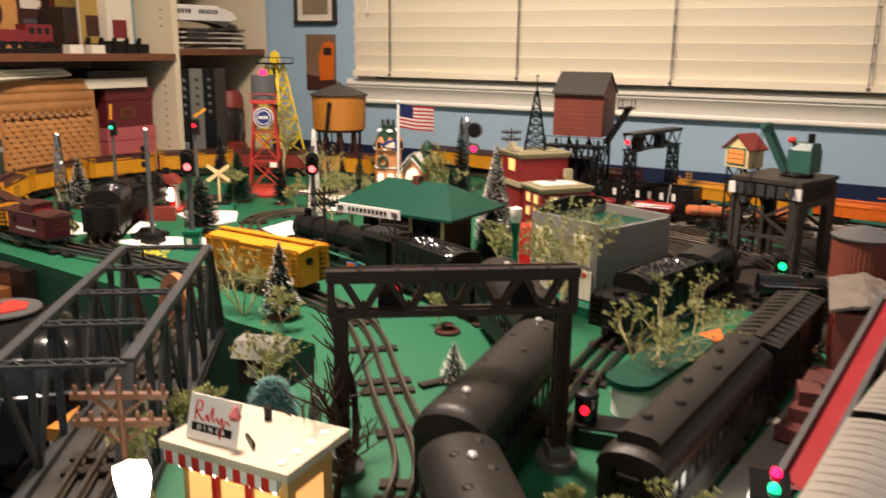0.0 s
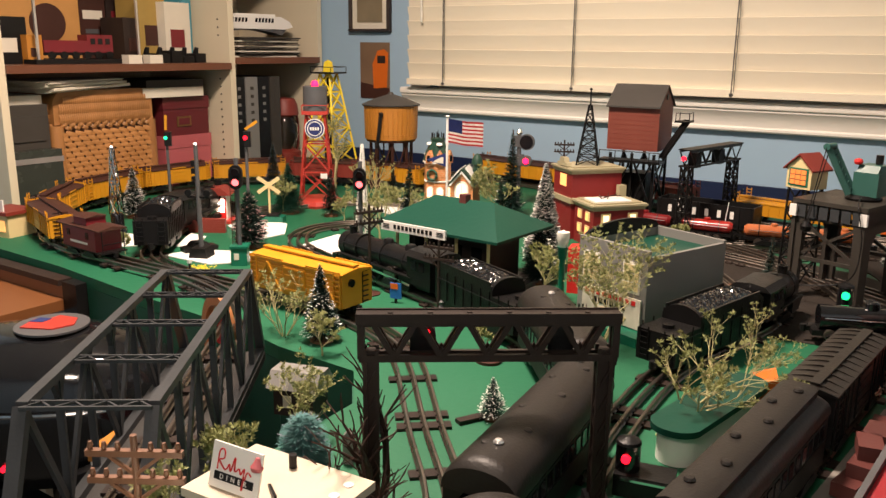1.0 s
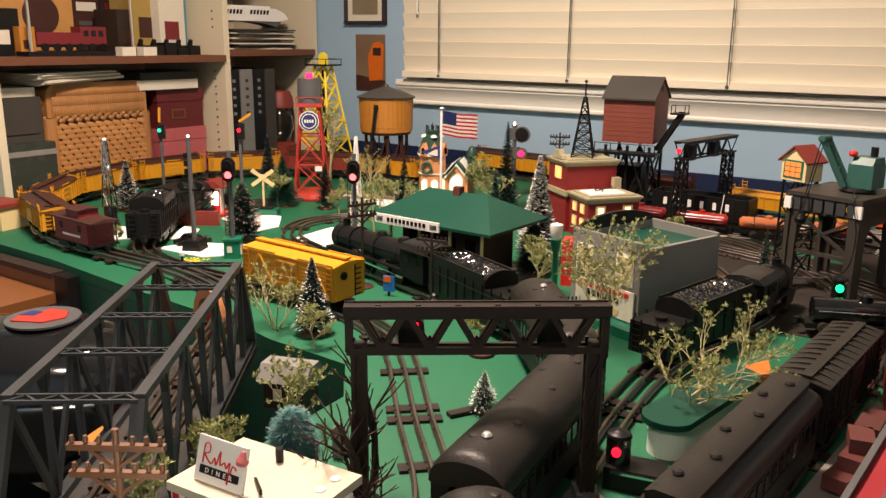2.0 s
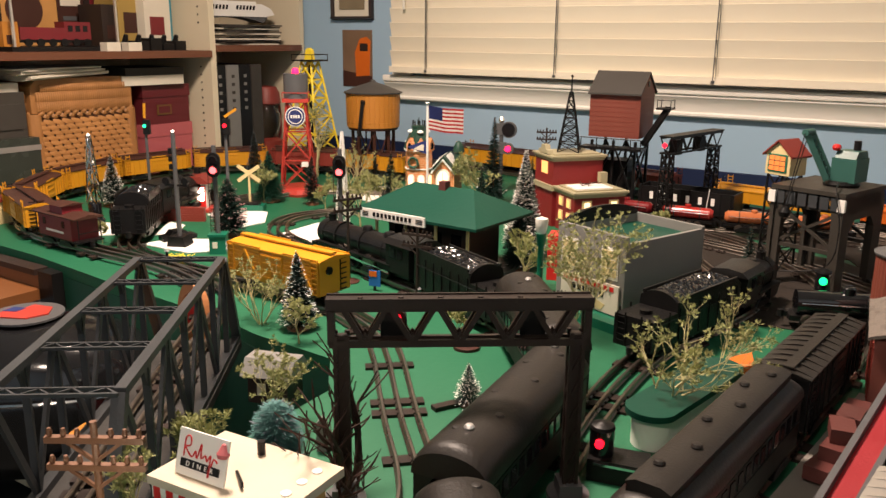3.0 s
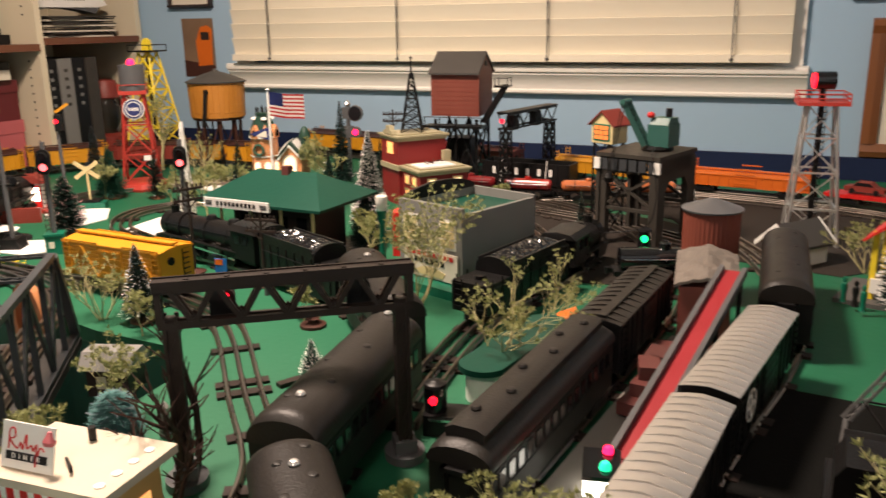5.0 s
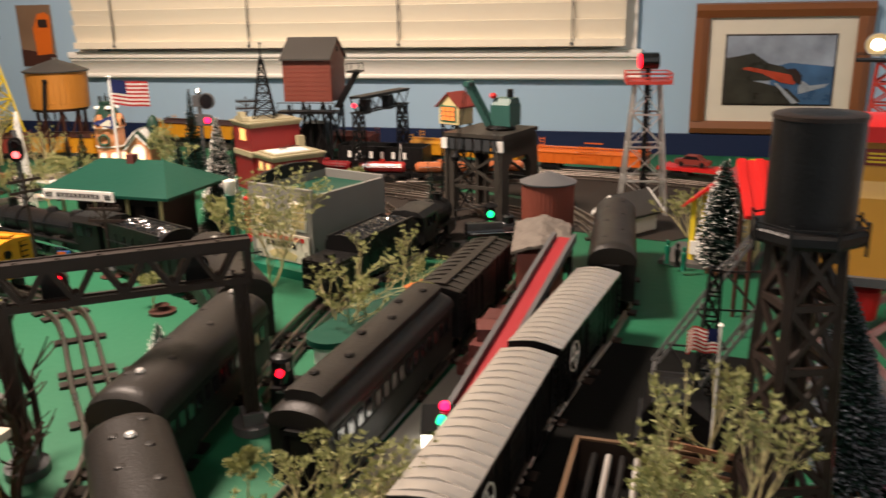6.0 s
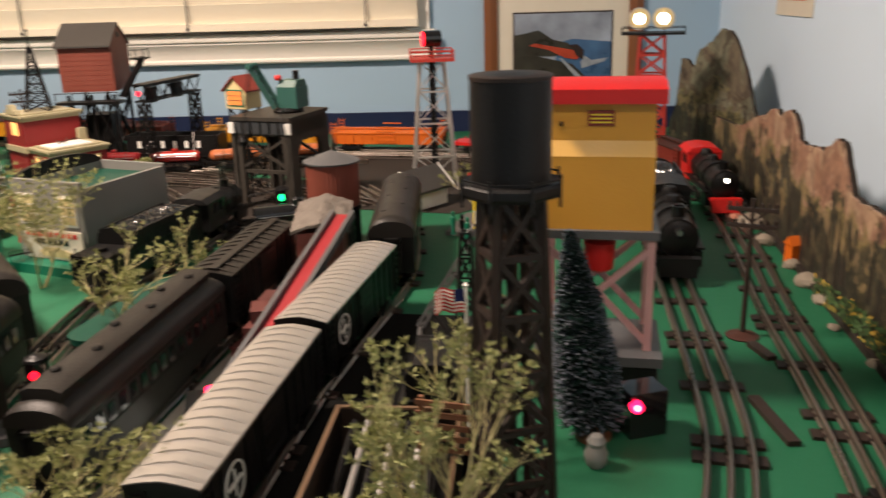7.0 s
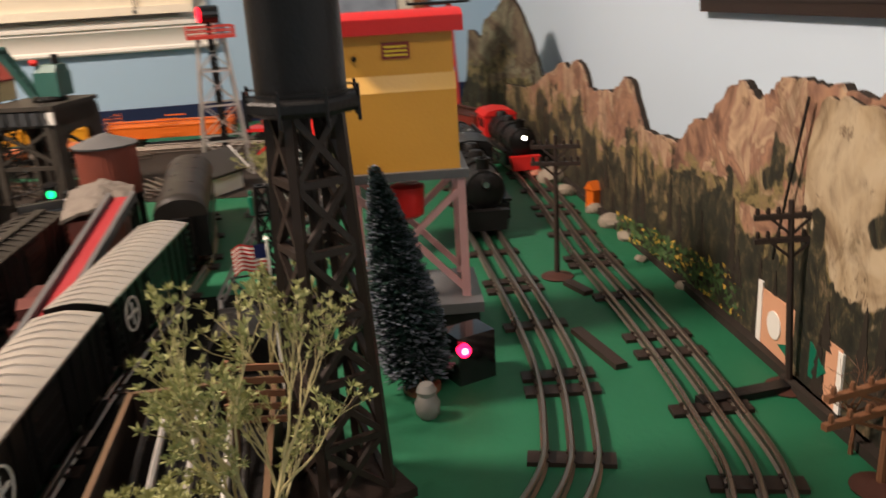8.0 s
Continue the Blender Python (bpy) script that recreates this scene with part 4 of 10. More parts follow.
# signal gantry over two tracks
ga = thing("signal_gantry", "dark brown plastic signal gantry spanning two tracks", "signal gantry", 0.052, 0.712, 0, 36.5)
GW, GH = 0.0985, 0.190
for sx in (-1, 1):
    bm = new_bm()
    x = sx * GW
    for dx in (-0.005, 0.005):
        for dy in (-0.006, 0.006):
            beam(bm, (x + dx, dy, 0.008), (x + dx, dy, GH - 0.030), 0.0032)
    box(bm, x - 0.0042, -0.0052, 0.008, x + 0.0042, 0.0052, GH - 0.032)
    for k in range(6):
        za, zb = 0.010 + k * 0.022, 0.010 + (k + 1) * 0.022
        for dy in (-0.009, 0.009):
            beam(bm, (x - 0.005, dy * 0.66, za), (x + 0.005, dy * 0.66, zb), 0.002)
        for dx in (-0.007, 0.007):
            beam(bm, (x + dx * 0.7, -0.006, za if k % 2 else zb), (x + dx * 0.7, 0.006, zb if k % 2 else za), 0.002)
    part("post", bm, UMBER, ga)
    bm = new_bm()
    for i in range(1):
        pts = [(x + 0.019 * math.cos(t) * (1.0), 0.022 * math.sin(t)) for t in [2 * math.pi * k / 20 for k in range(20)]]
        prism(bm, pts, 0.0, 0.008, "z")
    box(bm, x - 0.010, -0.012, 0.008, x + 0.010, 0.012, 0.020)
    part("foot", bm, GREY, ga, "grey oval foot")
bm = new_bm()
z0, z1 = GH - 0.038, GH - 0.004
for dy in (-0.0055, 0.0055):
    box(bm, -GW - 0.010, dy - 0.002, z0 - 0.003, GW + 0.010, dy + 0.002, z0 + 0.003)
    box(bm, -GW - 0.010, dy - 0.002, z1 - 0.006, GW + 0.010, dy + 0.002, z1)
    for sx in (-1, 1):
        box(bm, sx * (GW + 0.008) - 0.003, dy - 0.002, z0, sx * (GW + 0.008) + 0.003, dy + 0.002, z1)
    n = 10
    for i in range(n):
        xa, xb = -GW + 2 * GW * i / n, -GW + 2 * GW * (i + 1) / n
        beam(bm, (xa, dy, z0 if i % 2 else z1), (xb, dy, z1 if i % 2 else z0), 0.0036, 0.0044)
        if i % 2:
            prism(bm, [(xa - 0.007, z0), (xa + 0.007, z0), (xa, z0 + 0.010)], dy - 0.0012, dy + 0.0012, "y")
part("truss", bm, UMBER, ga)
bm = box(new_bm(), -GW - 0.012, -0.0085, GH - 0.008, GW + 0.012, 0.0085, GH)
for i in range(6):
    x = -GW + 2 * GW * (i + 0.5) / 6
    cyl(bm, (x, -0.004, GH), (x, -0.004, GH + 0.0022), 0.0024, n=8)
for sy in (-1, 1):
    box(bm, -GW - 0.012, sy * 0.0078 - 0.001, GH, GW + 0.012, sy * 0.0078 + 0.001, GH + 0.0014)
part("walkway", soften(bm, 0.0006), UMBER, ga)
for x, lit in ((-0.055, True), (0.062, False)):
    bm = new_bm()
    cyl(bm, (x, 0.004, GH - 0.022), (x, 0.018, GH - 0.022), 0.011, n=20)
    cyl(bm, (x, 0.004, GH - 0.034), (x, 0.018, GH - 0.034), 0.011, n=20)
    box(bm, x - 0.011, 0.004, GH - 0.034, x + 0.011, 0.014, GH - 0.022)
    sg = part("signal_head", bm, BLACK, ga)
    if lit:
        part("lens", cyl(new_bm(), (x + 0.004, -0.0035, GH - 0.018), (x + 0.004, 0.0035, GH - 0.018), 0.0020, n=12), LIT_R, sg)

# truss bridge across the bay
br = thing("truss_bridge", "grey pressed-steel truss bridge across the table bay", "toy bridge", *((BRA + BRB) / 2).to_tuple()[:2], 0, math.degrees(math.atan2((BRB - BRA).y, (BRB - BRA).x)))
BL, BW, BH = (BRB - BRA).length / 2 + 0.035, 0.0505, 0.134
TL = BL - 0.065
bm = box(new_bm(), -BL, -BW - 0.006, -0.010, BL, BW + 0.006, 0.001)
part("deck", soften(bm, 0.001), stuff("bridge_deck_grey", (0.040, 0.038, 0.036), 0.5, var=0.25, wear=0.1, wear_rgb=(0.10, 0.10, 0.095)), br)
for sy in (-1, 1):
    y = sy * BW
    part("top_chord", soften(box(new_bm(), -TL, y - 0.0046, BH - 0.007, TL, y + 0.0046, BH), 0.0012), TRUSS, br)
    part("bottom_chord", soften(box(new_bm(), -BL, y - 0.005, 0.001, BL, y + 0.005, 0.009), 0.001), TRUSS, br)
    for sx in (-1, 1):
        part("end_post", beam(new_bm(), (sx * BL, y, 0.006), (sx * TL, y, BH - 0.004), 0.011, 0.009), TRUSS, br)
    n = 6
    for i in range(n):
        xa, xb = -TL + 2 * TL * i / n, -TL + 2 * TL * (i + 1) / n
        lo = (xa, y, 0.006) if i % 2 else (xb, y, 0.006)
        hi = (xb, y, BH - 0.004) if i % 2 else (xa, y, BH - 0.004)
        part("diagonal", beam(new_bm(), lo, hi, 0.0036, 0.0070), TRUSS, br)
        part("upright", beam(new_bm(), (xb, y, 0.006), (xb, y, BH - 0.004), 0.004, 0.0065), TRUSS, br)
        part("gusset", prism(new_bm(), [(xb - 0.012, BH - 0.008), (xb + 0.012, BH - 0.008), (xb + 0.003, BH - 0.026), (xb - 0.003, BH - 0.026)], y - 0.002, y + 0.002, "y"), TRUSS, br)
for i in range(5):
    x = -TL + 2 * TL * i / 4
    bm = new_bm()
    for dx in (-0.006, 0.006):
        beam(bm, (x + dx, -BW, BH - 0.003), (x + dx, BW, BH - 0.003), 0.0022, 0.003)
    for k in range(8):
        ya, yb = -BW + 2 * BW * k / 8, -BW + 2 * BW * (k + 1) / 8
        beam(bm, (x + (0.006 if k % 2 else -0.006), ya, BH - 0.003), (x + (-0.006 if k % 2 else 0.006), yb, BH - 0.003), 0.0016, 0.002)
    part("top_brace", bm, TRUSS, br)


# passenger station
st = thing("passenger_station", "toy passenger station with a wide green hip roof", "station", -0.386, 1.356, 0, -3.5, size=1.03)
SL, SD = 0.128, 0.088
part("base", box(new_bm(), -SL + 0.005, -SD + 0.012, 0, SL - 0.005, SD - 0.012, 0.008), GREY, st)
# Shade under the wide roof is put into this wall's near-black colour.
part("wall", soften(box(new_bm(), -0.085, -0.045, 0.008, 0.085, 0.045, 0.094), 0.001), DARKW, st, "station wall with the eave shade put into its dark colour")
for x in (-0.06, -0.02, 0.02, 0.06):
    part("window", box(new_bm(), x - 0.010, -0.0462, 0.036, x + 0.010, -0.0448, 0.072), GLASSD, st)
    part("post", box(new_bm(), x * 1.6 - 0.002, -0.066, 0.008, x * 1.6 + 0.002, -0.062, 0.094), CREAM, st)
bm = new_bm()
e = [(-SL, -SD, 0.094), (SL, -SD, 0.094), (SL, SD, 0.094), (-SL, SD, 0.094)]
lo = [bm.verts.new(p) for p in e]
up = [bm.verts.new((x, y, 0.0985)) for x, y, _ in e]
ra, rb = bm.verts.new((-0.062, 0, 0.141)), bm.verts.new((0.062, 0, 0.141))
bm.faces.new(lo[::-1])
for i in range(4):
    bm.faces.new((lo[i], lo[(i + 1) % 4], up[(i + 1) % 4], up[i]))
bm.faces.new((up[0], up[1], rb, ra))
bm.faces.new((up[2], up[3], ra, rb))
bm.faces.new((up[1], up[2], rb))
bm.faces.new((up[3], up[0], ra))
part("roof", bm, ROOFG, st, smooth=False)
part("chimney", soften(box(new_bm(), -0.002, -0.012, 0.125, 0.012, 0.002, 0.150), 0.0008), BRICK, st)
sg = part("sign_board", soften(box(new_bm(), -0.108, -SD - 0.004, 0.088, 0.030, -SD - 0.0005, 0.104), 0.0006), WHITE, st, "white sign board with black letter bars")
bm = new_bm()
for i in range(10):
    box(bm, -0.080 + i * 0.0086, -SD - 0.0048, 0.0925, -0.0745 + i * 0.0086, -SD - 0.0038, 0.0995)
for x in (-0.104, 0.012):
    for k in range(3):
        box(bm, x, -SD - 0.0046, 0.0925 + k * 0.0028, x + 0.014, -SD - 0.0038, 0.0937 + k * 0.0028)
part("lettering", bm, BLACK, sg)


# grey building with a sunken green roof
gb = thing("grey_building", "pale grey toy building with a parapet and green roof", "toy building", -0.030, 1.330, 0, -19.6, size=1.0)
gw, gd, gh = 0.066, 0.088, 0.132
for q in ((-gw, -gd, 0.012, gw, -gd + 0.006, gh), (-gw, gd - 0.006, 0.012, gw, gd, gh - 0.006), (-gw, -gd + 0.006, 0.012, -gw + 0.006, gd - 0.006, gh - 0.006), (gw - 0.006, -gd + 0.006, 0.012, gw, gd - 0.006, gh - 0.010)):
    part("wall", soften(box(new_bm(), *q), 0.001), PALE, gb)
part("base", soften(box(new_bm(), -gw - 0.012, -gd - 0.03, 0, gw + 0.012, gd + 0.006, 0.014), 0.001), LAMPG, gb)
part("roof", box(new_bm(), -gw + 0.006, -gd + 0.006, 0.108, gw - 0.006, gd - 0.006, 0.112), ROOFG, gb)
arc = [(-gd + 0.004, gh - 0.007)] + [(-gd + 0.004 + (2 * gd - 0.008) * k / 14, gh - 0.002 + 0.017 * math.sin(math.pi * k / 14) ** 0.6) for k in range(15)] + [(gd - 0.004, gh - 0.007)]
part("side_parapet", prism(new_bm(), arc, -gw + 0.0005, -gw + 0.0065), BLACK, gb, "curved black parapet")
for x in (-0.040, 0.038):
    wn = part("window", box(new_bm(), x - 0.016, -gd - 0.0012, 0.066, x + 0.016, -gd + 0.001, 0.112), WHITE, gb, "white window frame")
    for i in range(3):
        for k in range(3):
            part("pane", box(new_bm(), x - 0.0135 + i * 0.0095, -gd - 0.0022, 0.070 + k * 0.0135, x - 0.0055 + i * 0.0095, -gd - 0.001, 0.081 + k * 0.0135), CREAM, wn)
bb = part("poster_panel", box(new_bm(), -0.052, -gd - 0.004, 0.016, 0.060, -gd - 0.0015, 0.060), PAPER, gb, "paper poster with red and black letter bars")
bm = new_bm()
for i in range(9):
    box(bm, -0.046 + i * 0.0112, -gd - 0.0047, 0.050, -0.0385 + i * 0.0112, -gd - 0.0038, 0.0565)
part("lettering", bm, RED, bb)
bm = new_bm()
for i in range(6):
    box(bm, -0.030 + i * 0.011, -gd - 0.0047, 0.038, -0.022 + i * 0.011, -gd - 0.0038, 0.0465)
part("lettering", bm, BLACK, bb)
part("drawing", prism(new_bm(), [(-0.02, 0.02), (0.03, 0.019), (0.036, 0.028), (0.012, 0.034), (-0.012, 0.033), (-0.026, 0.027)], -gd - 0.0047, -gd - 0.0038, "y"), CREAM, bb)

# red municipal building with cream cornices and a mast
rb_ = thing("red_building", "red toy building with cream cornices and lit windows", "toy building", -0.368, 1.757, 0, 51)
BRICKRED = stuff("red_wall_plastic", (0.21, 0.015, 0.016), 0.45, var=0.12)


def block(x0, y0, x1, y1, z1):
    w = part("wall", box(new_bm(), x0, y0, 0, x1, y1, z1), BRICKRED, rb_)
    bm = new_bm()
    for dz, g in ((0.0, 0.002), (0.004, 0.004), (0.008, 0.0065)):
        box(bm, x0 - g, y0 - g, z1 + dz, x1 + g, y1 + g, z1 + dz + 0.004)
    part("cornice", soften(bm, 0.0006), CORNICE, w)
    part("parapet", soften(box(new_bm(), x0 + 0.004, y0 + 0.004, z1 + 0.012, x1 - 0.004, y1 - 0.004, z1 + 0.015), 0.0006), CORNICE, w)
    return w


w1 = block(0.0, 0.0, 0.118, 0.092, 0.142)
w2 = block(0.006, -0.095, 0.122, -0.007, 0.079)
part("string_course", soften(box(new_bm(), -0.005, -0.005, 0.079, 0.005, 0.090, 0.090), 0.0006), CORNICE, w1)
part("lit_window", box(new_bm(), -0.0014, 0.028, 0.112, 0.0004, 0.058, 0.138), LIT_D, w1)
for x in (0.034, 0.096):
    fr = part("window", box(new_bm(), x - 0.011, -0.0968, 0.052, x + 0.011, -0.0945, 0.073), CREAM, w2)
    part("sill", box(new_bm(), x - 0.012, -0.0985, 0.0505, x + 0.012, -0.0945, 0.0525), CREAM, fr)
    part("pane", box(new_bm(), x - 0.0062, -0.0982, 0.055, x + 0.0062, -0.0964, 0.069), LIT_W, fr)
for y in (-0.070, -0.034):
    for z in (0.026, 0.056):
        fr = part("window", box(new_bm(), 0.0038, y - 0.009, z - 0.002, 0.0062, y + 0.009, z + 0.018), CREAM, w2)
        part("pane", box(new_bm(), 0.0024, y - 0.0055, z, 0.0042, y + 0.0055, z + 0.015), LIT_D, fr)
part("chimney", soften(box(new_bm(), 0.102, -0.024, 0.094, 0.118, -0.009, 0.118), 0.001), CORNICE, rb_)
part("gable", prism(new_bm(), [(0.022, 0.156), (0.072, 0.156), (0.070, 0.163), (0.060, 0.164), (0.056, 0.174), (0.038, 0.174), (0.034, 0.164), (0.024, 0.163)], -0.004, 0.008), CORNICE, rb_)
part("roof_snow", soften(box(new_bm(), 0.016, -0.085, 0.094, 0.098, -0.030, 0.0965), 0.001), SNOW, rb_)
bm = new_bm()
for a, b in (((0.04, -0.06), (0.085, -0.045)), ((0.045, -0.04), (0.082, -0.065)), ((0.05, -0.068), (0.07, -0.035)), ((0.04, -0.06), (0.045, -0.04)), ((0.085, -0.045), (0.082, -0.065))):
    beam(bm, (*a, 0.099), (*b, 0.104), 0.0016)
part("fallen_mast", bm, BROWN, rb_, "brown lattice piece lying on the roof")
ma = thing("radio_mast", "thin black lattice radio mast on a roof", "mast", -0.366, 1.827, 0.157, 20)
bm = lattice_leg(new_bm(), (0, 0, 0), (0, 0, 0.128), 0.023, 0.003, 0.0024, 7)
cyl(bm, (0, 0, 0.126), (0, 0, 0.160), 0.0022, 0.0012, 6)
lathe(bm, [(0, 0.158), (0.003, 0.161), (0.003, 0.163), (0, 0.166)], 8)
part("lattice", bm, BLACK, ma)

# coaling tower
co = thing("coaling_tower", "dark red coal bin on black steel legs", "coaling tower", -0.330, 2.036, 0, 4.0)
cw, cd = 0.060, 0.056
bm = box(new_bm(), -cw, -cd, 0.176, cw, cd, 0.279)
prism(bm, [(-cd, 0.279), (cd, 0.279), (0, 0.320)], -cw, cw)
bn = part("bin", soften(bm, 0.0008), COALR, co)
for i in range(9):
    z = 0.180 + i * 0.0108
    part("plank_joint", box(new_bm(), -cw - 0.0004, -cd - 0.0005, z, cw + 0.0004, cd + 0.0005, z + 0.0006), BRICKR, bn)
bm = new_bm()
for s in (-1, 1):
    v = [(s * (cd + 0.010), 0.2735), (0, 0.3215), (0, 0.3255), (s * (cd + 0.010), 0.2775)]
    prism(bm, v, -cw - 0.003, cw + 0.003)
part("roof", bm, GREY2 := stuff("dark_roof_paint", (0.055, 0.05, 0.045), 0.5, var=0.15), co, "dark grey gable roof", smooth=False)
part("vent", cyl(new_bm(), (cw, 0, 0.298), (cw + 0.002, 0, 0.298), 0.007, n=14), BLACK, co)
bm = new_bm()
for x in (-0.052, 0.0, 0.052):
    for y in (-0.05, 0.05):
        beam(bm, (x, y, 0), (x, y, 0.168), 0.006)
for y in (-0.05, 0.05):
    for x in (-0.052, 0.0):
        beam(bm, (x, y, 0.04), (x + 0.052, y, 0.16), 0.004)
        beam(bm, (x + 0.052, y, 0.04), (x, y, 0.16), 0.004)
for x in (-0.052, 0.052):
    beam(bm, (x, -0.05, 0.04), (x, 0.05, 0.16), 0.004)
    beam(bm, (x, 0.05, 0.04), (x, -0.05, 0.16), 0.004)
part("leg_frame", bm, IRON, co)
bm = box(new_bm(), -0.07, -0.085, 0.150, 0.075, -0.045, 0.156)
for x in (-0.068, -0.03, 0.01, 0.05, 0.073):
    cyl(bm, (x, -0.083, 0.156), (x, -0.083, 0.176), 0.0012, n=6)
cyl(bm, (-0.07, -0.083, 0.176), (0.075, -0.083, 0.176), 0.0012, n=6)
part("gallery", bm, IRON, co)
bm = new_bm()
beam(bm, (cw + 0.004, -0.03, 0.16), (cw + 0.045, 0.02, 0.245), 0.02, 0.006)
box(bm, cw + 0.02, 0.0, 0.240, cw + 0.055, 0.04, 0.244)
for x, y in ((cw + 0.022, 0.002), (cw + 0.053, 0.002), (cw + 0.053, 0.038), (cw + 0.022, 0.038)):
    cyl(bm, (x, y, 0.244), (x, y, 0.262), 0.0011, n=6)
for a, b in (((cw + 0.022, 0.002), (cw + 0.053, 0.002)), ((cw + 0.053, 0.002), (cw + 0.053, 0.038))):
    cyl(bm, (*a, 0.262), (*b, 0.262), 0.0011, n=6)
part("conveyor", bm, IRON, co)
part("coal_house", soften(box(new_bm(), -0.03, -0.03, 0.0, 0.03, 0.03, 0.12), 0.001), BLACK, co)

# small black gantry on the back line
mg = thing("signal_gantry", "small black signal gantry near the back wall", "signal gantry", -0.138, 1.969, 0, 78.1)
for sx in (-1, 1):
    part("post", lattice_leg(new_bm(), (sx * 0.100, 0, 0), (sx * 0.100, 0, 0.165), 0.012, 0.009, 0.003, 5), BLACK, mg)
bm = new_bm()
for dy in (-0.012, 0.012):
    box(bm, -0.112, dy - 0.0015, 0.163, 0.112, dy + 0.0015, 0.167)
    box(bm, -0.112, dy - 0.0015, 0.195, 0.112, dy + 0.0015, 0.199)
    for i in range(10):
        xa, xb = -0.112 + 0.0224 * i, -0.112 + 0.0224 * (i + 1)
        beam(bm, (xa, dy, 0.165 if i % 2 else 0.197), (xb, dy, 0.197 if i % 2 else 0.165), 0.002)
box(bm, -0.114, -0.015, 0.199, 0.114, 0.015, 0.202)
part("truss", bm, BLACK, mg)
for x, lit in ((-0.07, True), (0.03, False)):
    hd = part("signal_head", soften(box(new_bm(), x - 0.012, -0.009, 0.160, x + 0.012, 0.009, 0.192), 0.003), BLACK, mg)
    if lit:
        part("lens", cyl(new_bm(), (-0.114, 0, 0.183), (-0.118, 0, 0.183), 0.0048, n=12), LIT_R, hd)

# yard crane on a black steel platform
CRANEB = stuff("crane_frame_grey", (0.040, 0.035, 0.029), 0.5, var=0.25, wear=0.12, wear_rgb=(0.10, 0.09, 0.075))
cr = thing("gantry_crane", "teal crane cab on a black four-legged steel platform", "toy crane", 0.192, 1.636, 0, -17.4, size=0.96)
pw, pd, ph = 0.060, 0.075, 0.174
bm = soften(box(new_bm(), -pw - 0.004, -pd, ph - 0.005, pw + 0.004, pd, ph + 0.002), 0.001)
part("platform", bm, CRANEB, cr)
bm = new_bm()
for sx in (-1, 1):
    for sy in (-1, 1):
        x, y = sx * pw, sy * (pd - 0.01)
        prism(bm, [(x - sx * 0.0, ph - 0.005), (x - sx * 0.024, ph - 0.005), (x - sx * 0.017, ph - 0.04), (x - sx * 0.015, 0.006), (x - sx * 0.0, 0.006)], y - 0.006, y + 0.006, "y")
        box(bm, x - 0.012 - sx * 0.006, y - 0.014, 0.0, x + 0.012 - sx * 0.006, y + 0.014, 0.008)
for sy in (-1, 1):
    y = sy * (pd - 0.01)
    box(bm, -pw, y - 0.003, ph - 0.034, pw, y + 0.003, ph - 0.030)
    box(bm, -pw, y - 0.003, 0.070, pw, y + 0.003, 0.076)
    beam(bm, (-pw + 0.01, y, 0.078), (pw - 0.01, y, ph - 0.036), 0.005)
    beam(bm, (pw - 0.01, y, 0.078), (-pw + 0.01, y, ph - 0.036), 0.005)
for sx in (-1, 1):
    box(bm, sx * pw - 0.003, -pd + 0.016, ph - 0.034, sx * pw + 0.003, pd - 0.016, ph - 0.006)
part("leg_frame", bm, CRANEB, cr)
bm = new_bm()
for i in range(6):
    x = -pw + 0.012 + i * (2 * pw - 0.024) / 5
    box(bm, x - 0.0075, -pd + 0.002, ph - 0.029, x + 0.0075, -pd + 0.006, ph - 0.007)
part("letter_panel", bm, TRUSS, cr, "grey lettered side panels")
for x in (-pw, pw):
    part("lamp_cap", soften(box(new_bm(), x - 0.006, -pd - 0.004, ph - 0.028, x + 0.006, -pd + 0.001, ph - 0.008), 0.001), WHITE, cr)
bm = box(new_bm(), 0.004, -0.012, ph + 0.010, 0.046, 0.034, ph + 0.050)
prism(bm, [(-0.012, ph + 0.05), (0.034, ph + 0.05), (0.028, ph + 0.062), (-0.004, ph + 0.062)], 0.008, 0.044)
part("cab", soften(bm, 0.002), TEAL, cr)
part("turntable", lathe(new_bm(), [(0.028, 0), (0.030, 0.004), (0.024, 0.009)], 24, (0.018, 0.004, ph + 0.002)), IRON, cr)
bm = new_bm()
for y in (-0.026, -0.006):
    beam(bm, (0.006, y, ph + 0.012), (-0.026, y - 0.024, ph + 0.090), 0.003, 0.010)
for i in range(7):
    g = i / 7
    beam(bm, (0.006 - 0.032 * g, -0.026 - 0.024 * g, ph + 0.012 + 0.078 * g), (0.006 - 0.032 * (g + 0.14), -0.006 - 0.024 * (g + 0.14), ph + 0.012 + 0.078 * (g + 0.14)), 0.002)
cyl(bm, (-0.027, -0.053, ph + 0.091), (-0.027, -0.027, ph + 0.091), 0.006, n=12)
part("boom", bm, TEAL, cr)
for sx in (-1, 1):
    arch = [(-pd, 0.0), (-pd, ph - 0.006)] + [(pd - 0.022 + 0.022 * math.sin(a), ph - 0.024 + 0.022 * math.cos(a)) for a in (0.0, 0.4, 0.8, 1.2, 1.57)]
    arch += [(pd, 0.0), (pd - 0.030, 0.0), (pd - 0.030, ph - 0.066), (pd - 0.046, ph - 0.046), (-pd + 0.044, ph - 0.046), (-pd + 0.028, ph - 0.066), (-pd + 0.028, 0.0)]
    xa, xb = sorted((sx * (pw - 0.004), sx * (pw + 0.003)))
    part("side_arch", soften(prism(new_bm(), arch, xa, xb), 0.001), CRANEB, cr)
